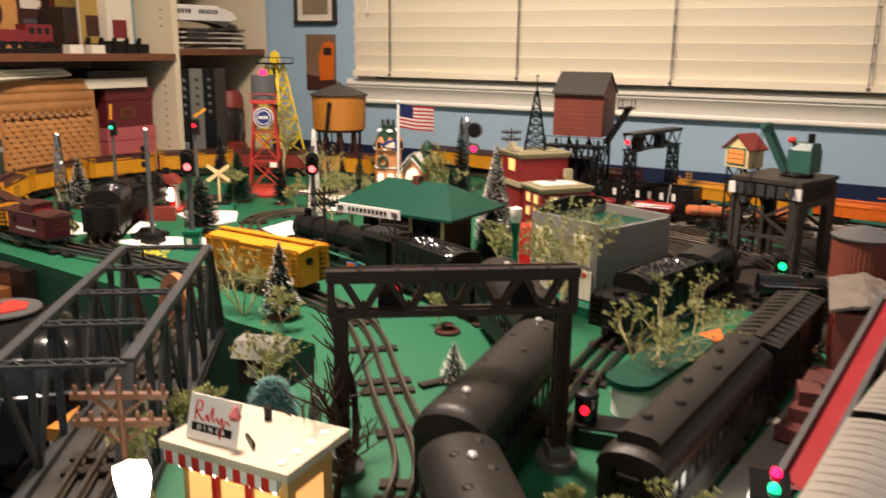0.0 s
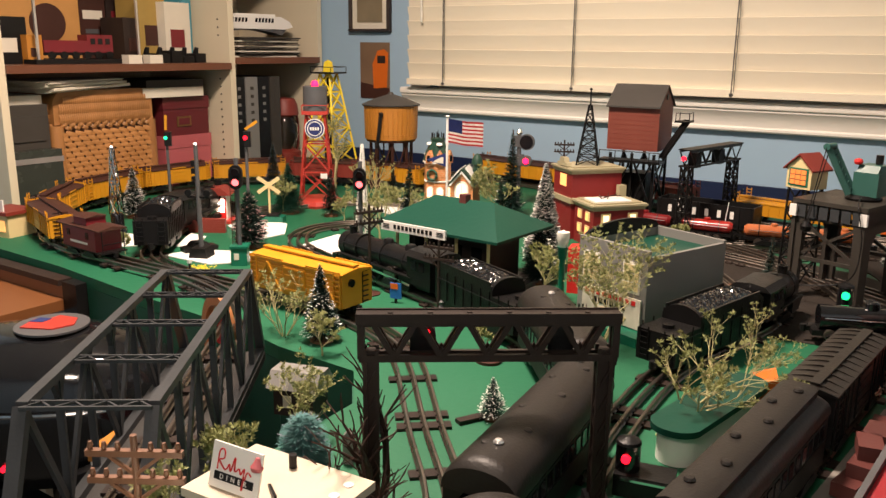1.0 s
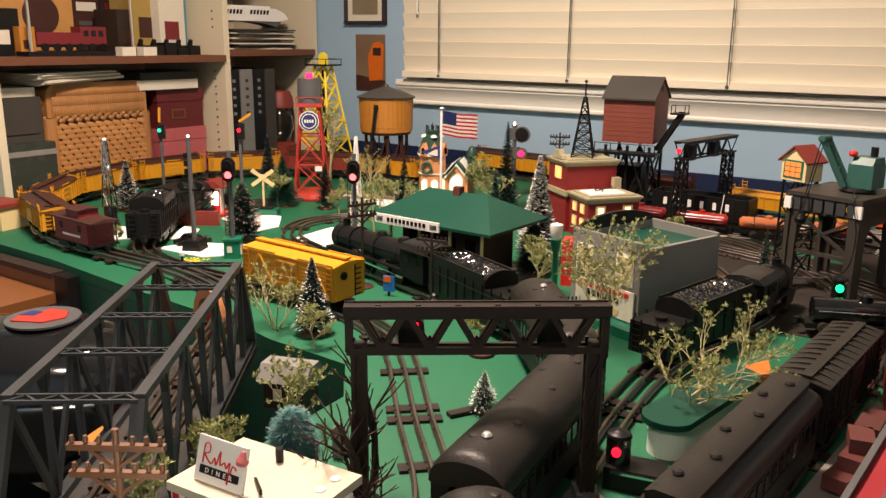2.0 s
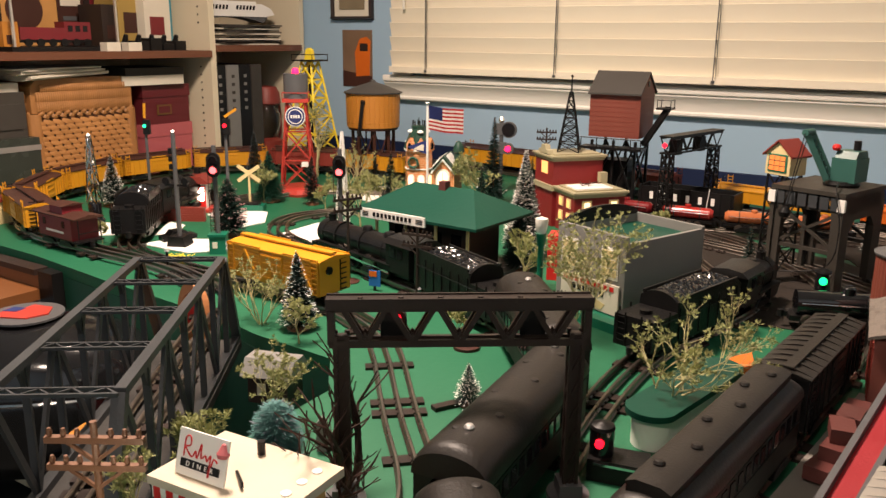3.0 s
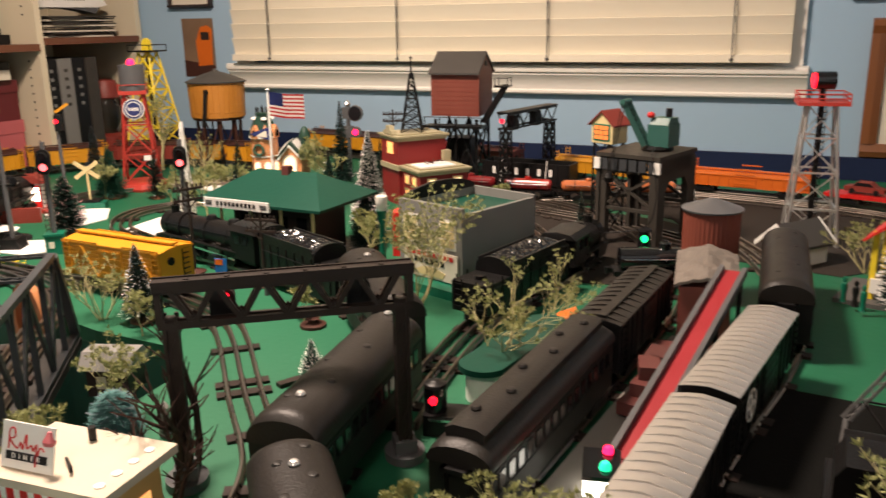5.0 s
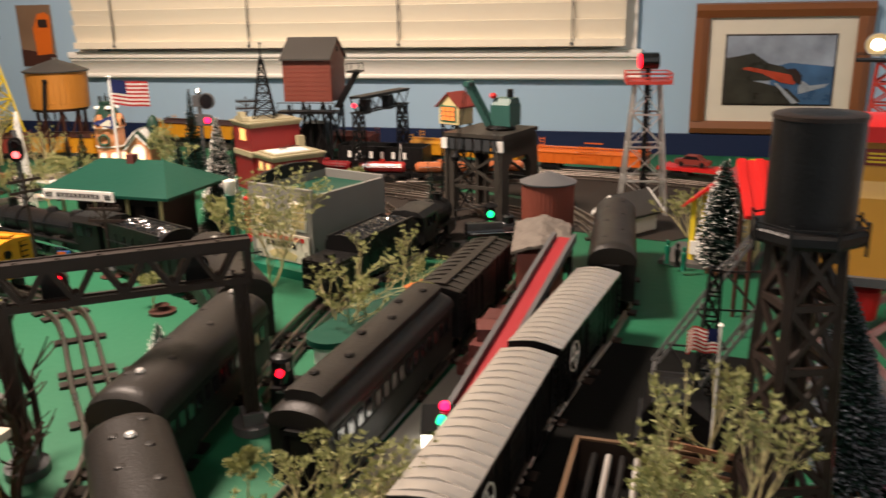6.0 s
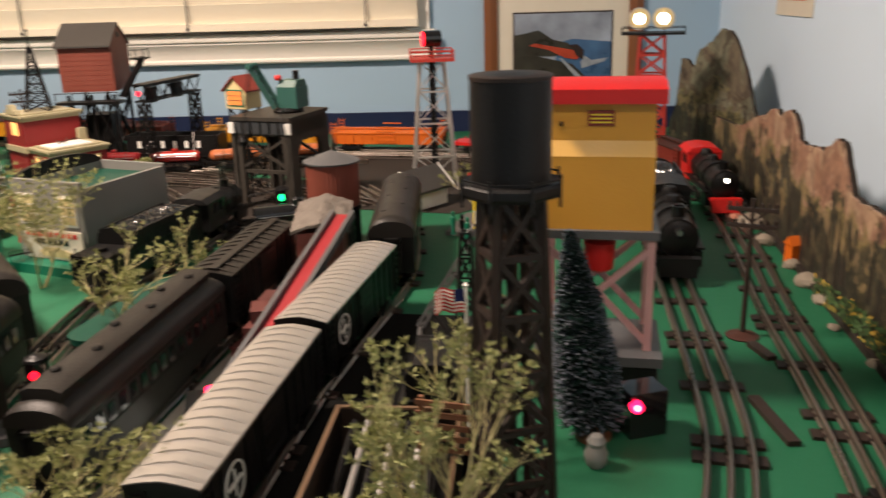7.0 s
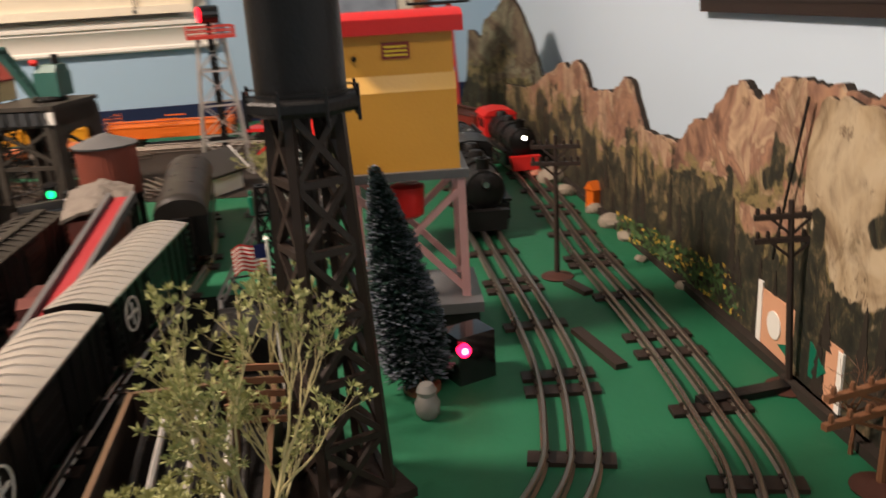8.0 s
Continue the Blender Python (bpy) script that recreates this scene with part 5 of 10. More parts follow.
part("drum", lathe(new_bm(), [(0.0, 0), (0.006, 0.002), (0.0075, 0.006), (0.006, 0.010), (0, 0.012)], 16, (0.008, -0.008, ph + 0.061)), RED, cr, "round red drum")
part("stack", cyl(new_bm(), (0.030, 0.020, ph + 0.058), (0.030, 0.020, ph + 0.078), 0.006, n=12), BLACK, cr)
bm = new_bm()
cyl(bm, (-0.027, -0.052, ph + 0.091), (-0.030, -0.088, ph - 0.03), 0.0009, n=5)
cyl(bm, (-0.027, -0.040, ph + 0.091), (-0.027, -0.088, ph - 0.03), 0.0009, n=5)
pt = smooth_line([(0.03, -0.03, ph + 0.01), (0.05, -0.080, ph + 0.004), (0.064, -0.083, ph - 0.06), (0.05, -0.088, ph - 0.12), (-0.03, -0.095, 0.03)], 0.006)
for a, b in zip(pt, pt[1:]):
    cyl(bm, a, b, 0.0011, n=5, caps=False)
part("cable", bm, BLACK, cr)
part("hook_block", lathe(new_bm(), [(0, 0), (0.008, 0.004), (0.010, 0.012), (0.006, 0.02), (0, 0.022)], 12, (-0.029, -0.088, ph - 0.052)), IRON, cr)

# tiny cabin with a glowing orange window, up on a stand by the crane
hu = thing("watch_cabin", "cream tinplate cabin with a brown roof and orange window", "toy cabin", 0.110, 1.694, 0, -27.5, size=0.97)
part("stand", lattice_leg(new_bm(), (0, 0, 0), (0, 0, 0.176), 0.022, 0.020, 0.003, 4), IRON, hu)
bm = box(new_bm(), -0.026, -0.022, 0.176, 0.026, 0.022, 0.214)
prism(bm, [(-0.026, 0.214), (0.026, 0.214), (0, 0.235)], -0.022, 0.022, "y")
part("wall", bm, CREAM, hu)
bm = new_bm()
for s in (-1, 1):
    prism(bm, [(s * 0.032, 0.2085), (0, 0.2365), (0, 0.2395), (s * 0.032, 0.2115)], -0.027, 0.027, "y")
part("roof", bm, BRICKR, hu, smooth=False)
wn = part("window", box(new_bm(), -0.020, -0.0235, 0.181, 0.020, -0.0218, 0.213), LAMPG, hu, "green window frame")
OWIN = glow("orange_pane", (0.9, 0.22, 0.05), 0.5)
for i in range(3):
    for k in range(3):
        part("pane", box(new_bm(), -0.0165 + i * 0.0115, -0.0246, 0.184 + k * 0.0092, -0.0065 + i * 0.0115, -0.0232, 0.1915 + k * 0.0092), OWIN, wn)


# water towers and masts
wt = thing("water_tower", "red lattice water tower with a round blue emblem", "water tower", -1.079, 1.728, 0, 38.0, size=1.06)
part("base", soften(lathe(new_bm(), [(0.062, 0), (0.064, 0.006), (0.057, 0.016), (0.050, 0.018)], 8), 0.001), TOWERR, wt)
part("lattice", lattice_leg(new_bm(), (0, 0, 0.016), (0, 0, 0.222), 0.039, 0.0215, 0.0040, 3), TOWERR, wt)
bm = soften(box(new_bm(), -0.031, -0.031, 0.222, 0.031, 0.031, 0.230), 0.001)
for i in range(4):
    a, b = [((-0.03, -0.03), (0.03, -0.03), (0.03, 0.03), (-0.03, 0.03))[k % 4] for k in (i, i + 1)]
    cyl(bm, (*a, 0.244), (*b, 0.244), 0.001, n=5)
    cyl(bm, (*a, 0.230), (*a, 0.245), 0.001, n=5)
part("gallery", bm, TOWERR, wt)
part("tank", soften(cyl(new_bm(), (0, 0, 0.230), (0, 0, 0.288), 0.029, n=28), 0.002), GREY, wt)
part("beacon", lathe(new_bm(), [(0.008, 0), (0.009, 0.004), (0.007, 0.011), (0.0, 0.014)], 14, (0, 0, 0.288)), LIT_M, wt, "glowing magenta beacon")
part("emblem_post", box(new_bm(), -0.003, -0.0366, 0.170, 0.003, -0.028, 0.210), TOWERR, wt)
em = part("emblem", cyl(new_bm(), (0, -0.0365, 0.190), (0, -0.0385, 0.190), 0.0235, n=28), WHITE, wt, "round white and navy emblem")
part("emblem_disc", cyl(new_bm(), (0, -0.0385, 0.190), (0, -0.0392, 0.190), 0.0215, n=28), BLUEP, em)
bm = new_bm()
for k in range(24):
    a0, a1 = 2 * math.pi * k / 24, 2 * math.pi * (k + 1) / 24
    prism(bm, [(r * math.cos(q), 0.190 + r * math.sin(q)) for r, q in ((0.0155, a0), (0.0175, a0), (0.0175, a1), (0.0155, a1))], -0.0402, -0.0390, "y")
for i in range(4):
    box(bm, -0.011 + i * 0.0058, -0.0402, 0.1865, -0.0070 + i * 0.0058, -0.0390, 0.1935)
part("emblem_ring", bm, WHITE, em)
part("white_plate", box(new_bm(), 0.012, -0.048, 0.072, 0.028, -0.0465, 0.084), WHITE, wt)

yt = thing("oil_derrick", "yellow lattice oil derrick with a black crown platform", "oil derrick", -1.326, 2.055, 0, 4.5, size=1.08)
part("lattice", lattice_leg(new_bm(), (0, 0, 0), (0, 0, 0.300), 0.062, 0.017, 0.005, 6), YELLOWB, yt)
bm = box(new_bm(), -0.036, -0.036, 0.300, 0.036, 0.036, 0.304)
for i in range(4):
    a, b = [((-0.035, -0.035), (0.035, -0.035), (0.035, 0.035), (-0.035, 0.035))[k % 4] for k in (i, i + 1)]
    cyl(bm, (*a, 0.318), (*b, 0.318), 0.0012, n=5)
    cyl(bm, (*a, 0.304), (*a, 0.319), 0.0012, n=5)
part("crown_platform", bm, BLACK, yt)
bm = prism(new_bm(), [(-0.014, 0.304), (0.014, 0.304), (0.010, 0.330), (0, 0.336), (-0.010, 0.330)], -0.006, 0.006, "y")
part("crown_block", soften(bm, 0.001), YELLOWB, yt)
part("sign", box(new_bm(), -0.02, -0.042, 0.235, 0.012, -0.040, 0.262), YELLOWB, yt)
part("drill_pipe", cyl(new_bm(), (0, 0, 0), (0, 0, 0.29), 0.005, n=10), BLACK, yt)
bm = new_bm()
box(bm, 0.02, -0.05, 0.0, 0.05, -0.02, 0.1)
part("ladder", bm, BLACK, yt)

ot = thing("water_tank", "orange wooden water tank with a dark conical roof", "water tank", -1.079, 2.043, 0, -3.6, size=1.06)
part("tank", lathe(new_bm(), [(0.068, 0.138), (0.070, 0.142), (0.072, 0.226), (0.072, 0.230)], 32), TANKO, ot)
bm = new_bm()
for z in (0.152, 0.172, 0.192, 0.212):
    lathe(bm, [(0.0705, z), (0.0722, z + 0.0004), (0.0722, z + 0.0012), (0.0705, z + 0.0016)], 32)
part("hoop", bm, TANKO, ot)
for i in range(36):
    t = 2 * math.pi * i / 36
    x, y = math.cos(t), math.sin(t)
    part("stave", beam(new_bm(), (0.0695 * x, 0.0695 * y, 0.140), (0.0722 * x, 0.0722 * y, 0.228), 0.0105, 0.0022), TANKO, ot)
part("roof", lathe(new_bm(), [(0.078, 0.228), (0.079, 0.231), (0.04, 0.247), (0.008, 0.257), (0.006, 0.262), (0.0, 0.264)], 32), GREY2, ot)
bm = new_bm()
for i in range(8):
    t = 2 * math.pi * i / 8
    x, y = 0.055 * math.cos(t), 0.055 * math.sin(t)
    beam(bm, (x, y, 0), (x, y, 0.138), 0.006)
    x2, y2 = 0.055 * math.cos(t + math.pi / 4), 0.055 * math.sin(t + math.pi / 4)
    beam(bm, (x, y, 0.02), (x2, y2, 0.135), 0.003)
lathe(bm, [(0.066, 0.132), (0.068, 0.138)], 24)
part("leg_frame", bm, BROWN, ot)
bm = new_bm()
beam(bm, (0.028, -0.074, 0.205), (0.022, -0.082, 0.120), 0.008)
cyl(bm, (0.028, -0.072, 0.204), (0.030, -0.074, 0.212), 0.006, n=10)
part("spout", bm, BLACK, ot)

# ---- east side ----
bt = thing("black_water_tower", "tall matt black water tower on a dark lattice stand", "water tower", 0.586, 0.645, 0, 20.6, size=0.93)
bm = lathe(new_bm(), [(0.0, 0.278), (0.0278, 0.278), (0.0277, 0.281), (0.0277, 0.345), (0.0278, 0.348), (0.012, 0.3505), (0.0, 0.351)], 40)
tk = part("tank", bm, BLACK, bt)
part("rim", lathe(new_bm(), [(0.0270, 0.346), (0.0284, 0.3465), (0.0284, 0.3490), (0.0270, 0.3496)], 40), UMBER, tk)
bm = lathe(new_bm(), [(0.0, 0.268), (0.034, 0.268), (0.0365, 0.271), (0.0365, 0.276), (0.035, 0.278), (0.0, 0.278)], 8)
gal = part("gallery", bm, BLACK, bt)
for i in range(8):
    t, u = 2 * math.pi * i / 8, 2 * math.pi * (i + 1) / 8
    part("post", cyl(new_bm(), (0.036 * math.cos(t), 0.036 * math.sin(t), 0.262), (0.036 * math.cos(t), 0.036 * math.sin(t), 0.284), 0.0012, n=6), BLACK, gal)
    part("hand_rail", beam(new_bm(), (0.036 * math.cos(t), 0.036 * math.sin(t), 0.281), (0.036 * math.cos(u), 0.036 * math.sin(u), 0.281), 0.0012), BLACK, gal)
part("lattice", lattice_leg(new_bm(), (0, 0, 0.006), (0, 0, 0.270), 0.0245, 0.0160, 0.0058, 6), UMBER, bt)
part("riser_pipe", cyl(new_bm(), (0, 0, 0.0), (0, 0, 0.27), 0.004, n=10), UMBER, bt)
part("base", soften(box(new_bm(), -0.038, -0.038, 0, 0.038, 0.038, 0.007), 0.001), UMBER, bt)

yh = thing("switch_tower", "ochre yellow signal cabin with a bright red roof on pale legs", "toy cabin", 0.676, 0.886, 0, -8.0, size=0.965)
part("lower_wall", soften(box(new_bm(), -0.052, -0.030, 0.168, 0.050, 0.042, 0.238), 0.0006), HOUSEY, yh)
part("skirt", prism(new_bm(), [(-0.0302, 0.238), (0.0422, 0.238), (0.036, 0.252), (-0.024, 0.252)], -0.0522, 0.0502), stuff("house_ochre_skirt", (0.70, 0.40, 0.08), 0.4, var=0.06), yh, "paler sloping skirt")
part("upper_wall", soften(box(new_bm(), -0.051, -0.024, 0.252, 0.049, 0.036, 0.291), 0.0006), HOUSEY, yh)
bm = prism(new_bm(), [(-0.036, 0.287), (0.048, 0.287), (0.048, 0.291), (0.030, 0.305), (-0.018, 0.305), (-0.036, 0.300)], -0.060, 0.058)
part("roof", soften(bm, 0.001), RED, yh)
sgn = part("sign_board", box(new_bm(), -0.012, -0.0262, 0.266, 0.012, -0.0243, 0.280), BRICKR, yh, "small dark red sign with pale bars")
bm = new_bm()
for i in range(3):
    box(bm, -0.010, -0.0270, 0.2685 + i * 0.0035, 0.010, -0.0260, 0.2700 + i * 0.0035)
part("lettering", bm, YELLOWB, sgn)
part("lamp_peg", cyl(new_bm(), (-0.036, -0.024, 0.268), (-0.036, -0.032, 0.268), 0.002, n=8), BLACK, yh)
part("floor_plate", soften(box(new_bm(), -0.058, -0.036, 0.160, 0.057, 0.048, 0.168), 0.001), GREY, yh)
bm = new_bm()
for x in (-0.048, 0.050):
    for y in (-0.028, 0.040):
        beam(bm, (x, y, 0.045), (x, y, 0.160), 0.0075, 0.0075)
for y in (-0.028, 0.040):
    beam(bm, (-0.048, y, 0.150), (0.001, y, 0.105), 0.0055)
    beam(bm, (0.050, y, 0.150), (0.001, y, 0.105), 0.0055)
    beam(bm, (0.001, y, 0.105), (0.050, y, 0.052), 0.0055)
    beam(bm, (0.001, y, 0.105), (-0.048, y, 0.052), 0.0055)
for x in (-0.048, 0.050):
    beam(bm, (x, -0.028, 0.150), (x, 0.040, 0.052), 0.005)
part("leg_frame", bm, PINKL, yh, "pale pink steel leg frame")
part("plinth", soften(box(new_bm(), -0.056, -0.046, 0.0, 0.060, 0.048, 0.036), 0.0015), BLACK, yh)
part("plinth_slab", soften(box(new_bm(), -0.060, -0.050, 0.0362, 0.064, 0.050, 0.046), 0.0012), GREY, yh, "grey slab on a black plinth")
part("fire_bucket", lathe(new_bm(), [(0.010, 0.118), (0.014, 0.121), (0.016, 0.148), (0.012, 0.150)], 18, (0.002, 0.0, 0)), RED, yh)

rl = thing("signal_lantern", "black box lantern with a glowing red lens", "signal lamp", 0.704, 0.771, 0, 18.3, size=0.92)
part("case", soften(box(new_bm(), -0.016, -0.004, 0.0, 0.022, 0.026, 0.046), 0.002), GLOSS, rl)
ll = part("lens", cyl(new_bm(), (-0.012, -0.0085, 0.035), (-0.011, -0.003, 0.035), 0.0062, n=18), LIT_M, rl)
part("bulb", cyl(new_bm(), (-0.0123, -0.0098, 0.0352), (-0.0121, -0.0086, 0.0352), 0.0030, n=12), glow("hot_pink", (1.0, 0.42, 0.55), 3.0), ll)


def flag_on_pole(label, x, y, h, w, hgt, rz, r=0.0012, base=True):
    f = thing("flag", label, "flag", x, y, 0, rz, "flags")
    part("pole", cyl(new_bm(), (0, 0, 0), (0, 0, h), r, n=8), WHITE, f)
    part("finial", lathe(new_bm(), [(0, -0.002), (r * 2, 0), (0, 0.003)], 10, (0, 0, h)), WHITE, f)
    bm = new_bm()
    nx, nz = 20, 13
    g = [[bm.verts.new((r + w * i / nx, 0.006 * math.sin(i * 0.55) * i / nx, h - 0.004 - hgt + hgt * k / nz - 0.06 * w * math.sin(i / nx * 2.2))) for i in range(nx + 1)] for k in range(nz + 1)]
    for k in range(nz):
        for i in range(nx):
            fc = bm.faces.new((g[k][i], g[k][i + 1], g[k + 1][i + 1], g[k + 1][i]))
            fc.material_index = 2 if (i < 8 and k >= 6) else (0 if k % 2 == 0 else 1)
    bmesh.ops.solidify(bm, geom=bm.faces[:], thickness=0.0004)
    part("cloth", bm, [FLAGR, WHITE, BLUEP], f, "striped red and white cloth with a blue corner")
    return f


flag_on_pole("small striped flag on a thin pole", 0.552, 0.774, 0.140, -0.028, 0.021, 8)
bigf = flag_on_pole("striped flag on a white pole behind the station", -0.542, 1.533, 0.270, 0.080, 0.048, 6, 0.0026)
bm = prism(new_bm(), [(-0.002, 0.196), (-0.002, 0.168), (-0.048, 0.180)], -0.0006, 0.0006, "y")
pn = part("pennant", bm, BLUEP, bigf, "navy blue pennant")
part("pennant_mark", prism(new_bm(), [(-0.008, 0.174), (-0.008, 0.187), (-0.013, 0.187), (-0.030, 0.178), (-0.030, 0.176)], -0.0012, 0.0012, "y"), PAPER, pn)


def telegraph_pole(label, x, y, h, rz, material=DARKP, w=0.026, bases=True):
    p = thing("telegraph_pole", label, "telegraph pole", x, y, 0, rz, "telegraph poles")
    part("pole", cyl(new_bm(), (0, 0, 0), (0, 0, h), 0.0030, 0.0022, 8), material, p)
    for z in (h - 0.012, h - 0.030):
        bm = box(new_bm(), -w, -0.0022, z - 0.002, w, 0.0022, z + 0.002)
        beam(bm, (0, -0.001, z - 0.014), (w * 0.6, -0.001, z), 0.002)
        beam(bm, (0, -0.001, z - 0.014), (-w * 0.6, -0.001, z), 0.002)
        arm = part("cross_arm", bm, material, p)
        for i in (-0.9, -0.62, -0.34, 0.34, 0.62, 0.9):
            part("insulator", lathe(new_bm(), [(0.0012, 0), (0.0019, 0.002), (0.0012, 0.0052)], 8, (w * i, 0, z + 0.002)), material, arm)
    if bases:
        part("foot", lathe(new_bm(), [(0.017, 0), (0.018, 0.0015), (0.010, 0.003), (0.004, 0.006)], 18), BROWN, p)
    return p


telegraph_pole("dark brown toy telegraph pole between the tracks", 0.851, 0.983, 0.157, -22.3)
tpb = telegraph_pole("dark brown toy telegraph pole beside the billboard", 0.934, 0.682, 0.151, -19.6)
tpb.matrix_basis = pose(0.934, 0.682, 0, 0, -3, -19.6)
telegraph_pole("dark toy telegraph pole in front of the locomotive", -0.459, 1.181, 0.152, 67.8)
telegraph_pole("dark toy telegraph pole beside the tender", -0.305, 1.160, 0.118, 7.9)
telegraph_pole("dark toy telegraph pole beyond the red building", -0.553, 2.095, 0.174, 25.7)
telegraph_pole("dark toy telegraph pole by the orange tank", -1.186, 2.144, 0.214, 16.0)
telegraph_pole("light brown toy telegraph pole near the diner", -0.025, 0.423, 0.174, 32.3, WOODP, 0.030)
telegraph_pole("brown toy telegraph pole at the table edge", 0.909, 0.549, 0.086, 8.7, WOODP, 0.05)
bm = box(new_bm(), -0.07, -0.006, 0, 0.02, 0.006, 0.006)
o = tagged(part("trackside_beam", bm, BLACK), "black wooden strip lying beside the track", "strip")
o.matrix_basis = pose(0.926, 0.680, 0, 0, 0, 2.4)
for x, y, r, l in ((0.822, 0.794, -84, 0.042), (0.858, 0.939, -76, 0.020), (-0.060, 0.869, 62, 0.018), (0.016, 0.891, 40, 0.02)):
    pk = tagged(part("plank", soften(box(new_bm(), -l, -0.0055, 0, l, 0.0055, 0.005), 0.0008), TIE), "dark wooden strip lying on the green table", "plank", "planks")
    pk.matrix_basis = pose(x, y, 0, 0, 0, r)

# printed mountain backdrop, a flat cut-out standing along the east edge
def rock_print(name="printed_mountains", tint=(1, 1, 1), forest=0.085, slopes=0.03, pale=False):
    """A colour print of sunlit rock with dark woods along its lower part."""
    mt = bpy.data.materials.new(name)
    mt.use_nodes = True
    n, l = mt.node_tree.nodes, mt.node_tree.links
    p = n["Principled BSDF"]
    co = n.new("ShaderNodeTexCoord")
    sep = n.new("ShaderNodeSeparateXYZ")
    l.new(co.outputs["Object"], sep.inputs[0])

    def grain(scale, detail, stretch=(1, 1, 1), turn=0.0, rough=0.6, dist=0.0, shift=0.0):
        m = n.new("ShaderNodeMapping")
        m.inputs["Scale"].default_value, m.inputs["Rotation"].default_value, m.inputs["Location"].default_value = stretch, (0, turn, 0), (shift, 0, shift)
        l.new(co.outputs["Object"], m.inputs[0])
        t = n.new("ShaderNodeTexNoise")
        t.inputs["Scale"].default_value, t.inputs["Detail"].default_value, t.inputs["Roughness"].default_value, t.inputs["Distortion"].default_value = scale, detail, rough, dist
        l.new(m.outputs[0], t.inputs["Vector"])
        return t.outputs["Fac"]

    def ramp(fac, stops):
        r = n.new("ShaderNodeValToRGB")
        for i, (pos, c) in enumerate(stops):
            e = r.color_ramp.elements[i] if i < 2 else r.color_ramp.elements.new(pos)
            e.position, e.color = pos, (c[0] * tint[0], c[1] * tint[1], c[2] * tint[2], 1)
        l.new(fac, r.inputs[0])
        return r.outputs[0]

    def mixed(f, a, b, blend="MIX"):
        m = n.new("ShaderNodeMix")
        m.data_type, m.blend_type = "RGBA", blend
        if isinstance(f, float):
            m.inputs[0].default_value = f
        else:
            l.new(f, m.inputs[0])
        l.new(a, m.inputs[6])
        l.new(b, m.inputs[7])
        return m.outputs[2]

    def math_(op, a, b, c=None):
        m = n.new("ShaderNodeMath")
        m.operation = op
        for k, v in enumerate((a, b, c)):
            if v is None:
                continue
            if isinstance(v, float):
                m.inputs[k].default_value = v
            else:
                l.new(v, m.inputs[k])
        return m.outputs[0]

    def step(v, a, b):
        m = n.new("ShaderNodeMapRange")
        m.interpolation_type = "SMOOTHSTEP"
        m.inputs[1].default_value, m.inputs[2].default_value = a, b
        l.new(v, m.inputs[0])
        return m.outputs[0]

    tones = [(0.30, (0.095, 0.052, 0.038)), (0.40, (0.22, 0.122, 0.085)), (0.455, (0.35, 0.205, 0.130)), (0.50, (0.25, 0.140, 0.10)), (0.545, (0.47, 0.345, 0.225)), (0.61, (0.29, 0.180, 0.125)), (0.70, (0.41, 0.31, 0.21))]
    if pale:
        tones = [(0.30, (0.22, 0.150, 0.095)), (0.42, (0.45, 0.355, 0.23)), (0.50, (0.55, 0.45, 0.31)), (0.62, (0.60, 0.51, 0.37))]
    rock = ramp(grain(16, 3, (1, 1, 0.8), 0.65, 0.58, 1.5), tones)
    streak = ramp(grain(36, 5, (1.0, 1, 0.5), 0.55, 0.7, 0.8), [(0.36, (0.58, 0.54, 0.50)), (0.47, (0.92, 0.90, 0.88)), (0.58, (1.10, 1.09, 1.06))])
    crack = ramp(grain(20, 6, (1.0, 1, 0.7), -0.45, 0.72, 1.8, 3.0), [(0.37, (0.24, 0.19, 0.16)), (0.42, (0.95, 0.94, 0.92))])
    rock = mixed(0.8, mixed(1.0, rock, streak, "MULTIPLY"), crack, "MULTIPLY")
    olive = ramp(grain(34, 5, (1, 1, 0.8), 0.6, 0.72, 1.0, 7.0), [(0.36, (0.030, 0.026, 0.013)), (0.44, (0.115, 0.090, 0.038)), (0.51, (0.24, 0.185, 0.080)), (0.57, (0.16, 0.105, 0.060)), (0.65, (0.36, 0.29, 0.15))])
    woods = ramp(grain(46, 6, (1.2, 1, 0.7), 0.0, 0.8, 0.9, 5.0), [(0.38, (0.010, 0.010, 0.007)), (0.50, (0.026, 0.025, 0.016)), (0.58, (0.075, 0.062, 0.032)), (0.66, (0.19, 0.135, 0.080))])
    edge = math_("MULTIPLY_ADD", grain(12, 4, (1, 1, 0.9), 0.5, 0.6, 0.8, 2.0), 0.34, math_("MULTIPLY", sep.outputs["Z"], -1.0))
    patch = math_("MULTIPLY_ADD", grain(26, 3, (1.0, 1, 0.55), 0.2, 0.55, 0.5, 9.0), 0.30, edge)
    spiky = math_("MULTIPLY_ADD", grain(55, 3, (1.0, 1, 0.22), 0.0, 0.5), 0.060, patch)
    slope = mixed(step(edge, slopes, slopes + 0.015), rock, olive)
    l.new(mixed(step(spiky, 0.350 - forest - 0.008, 0.350 - forest + 0.008), slope, woods), p.inputs["Base Color"])
    p.inputs["Roughness"].default_value = 0.6
    return mt


PRINT = rock_print(tint=(0.98, 0.97, 0.97), forest=0.100, slopes=0.036)
PRINTG = rock_print("printed_grey_crag", (0.72, 0.82, 0.84), 0.075)
PINEP = stuff("printed_pine_ink", (0.030, 0.024, 0.019), 0.6, var=0.6, scale=45)
CARD = stuff("card_edge", (0.026, 0.020, 0.016), 0.8)


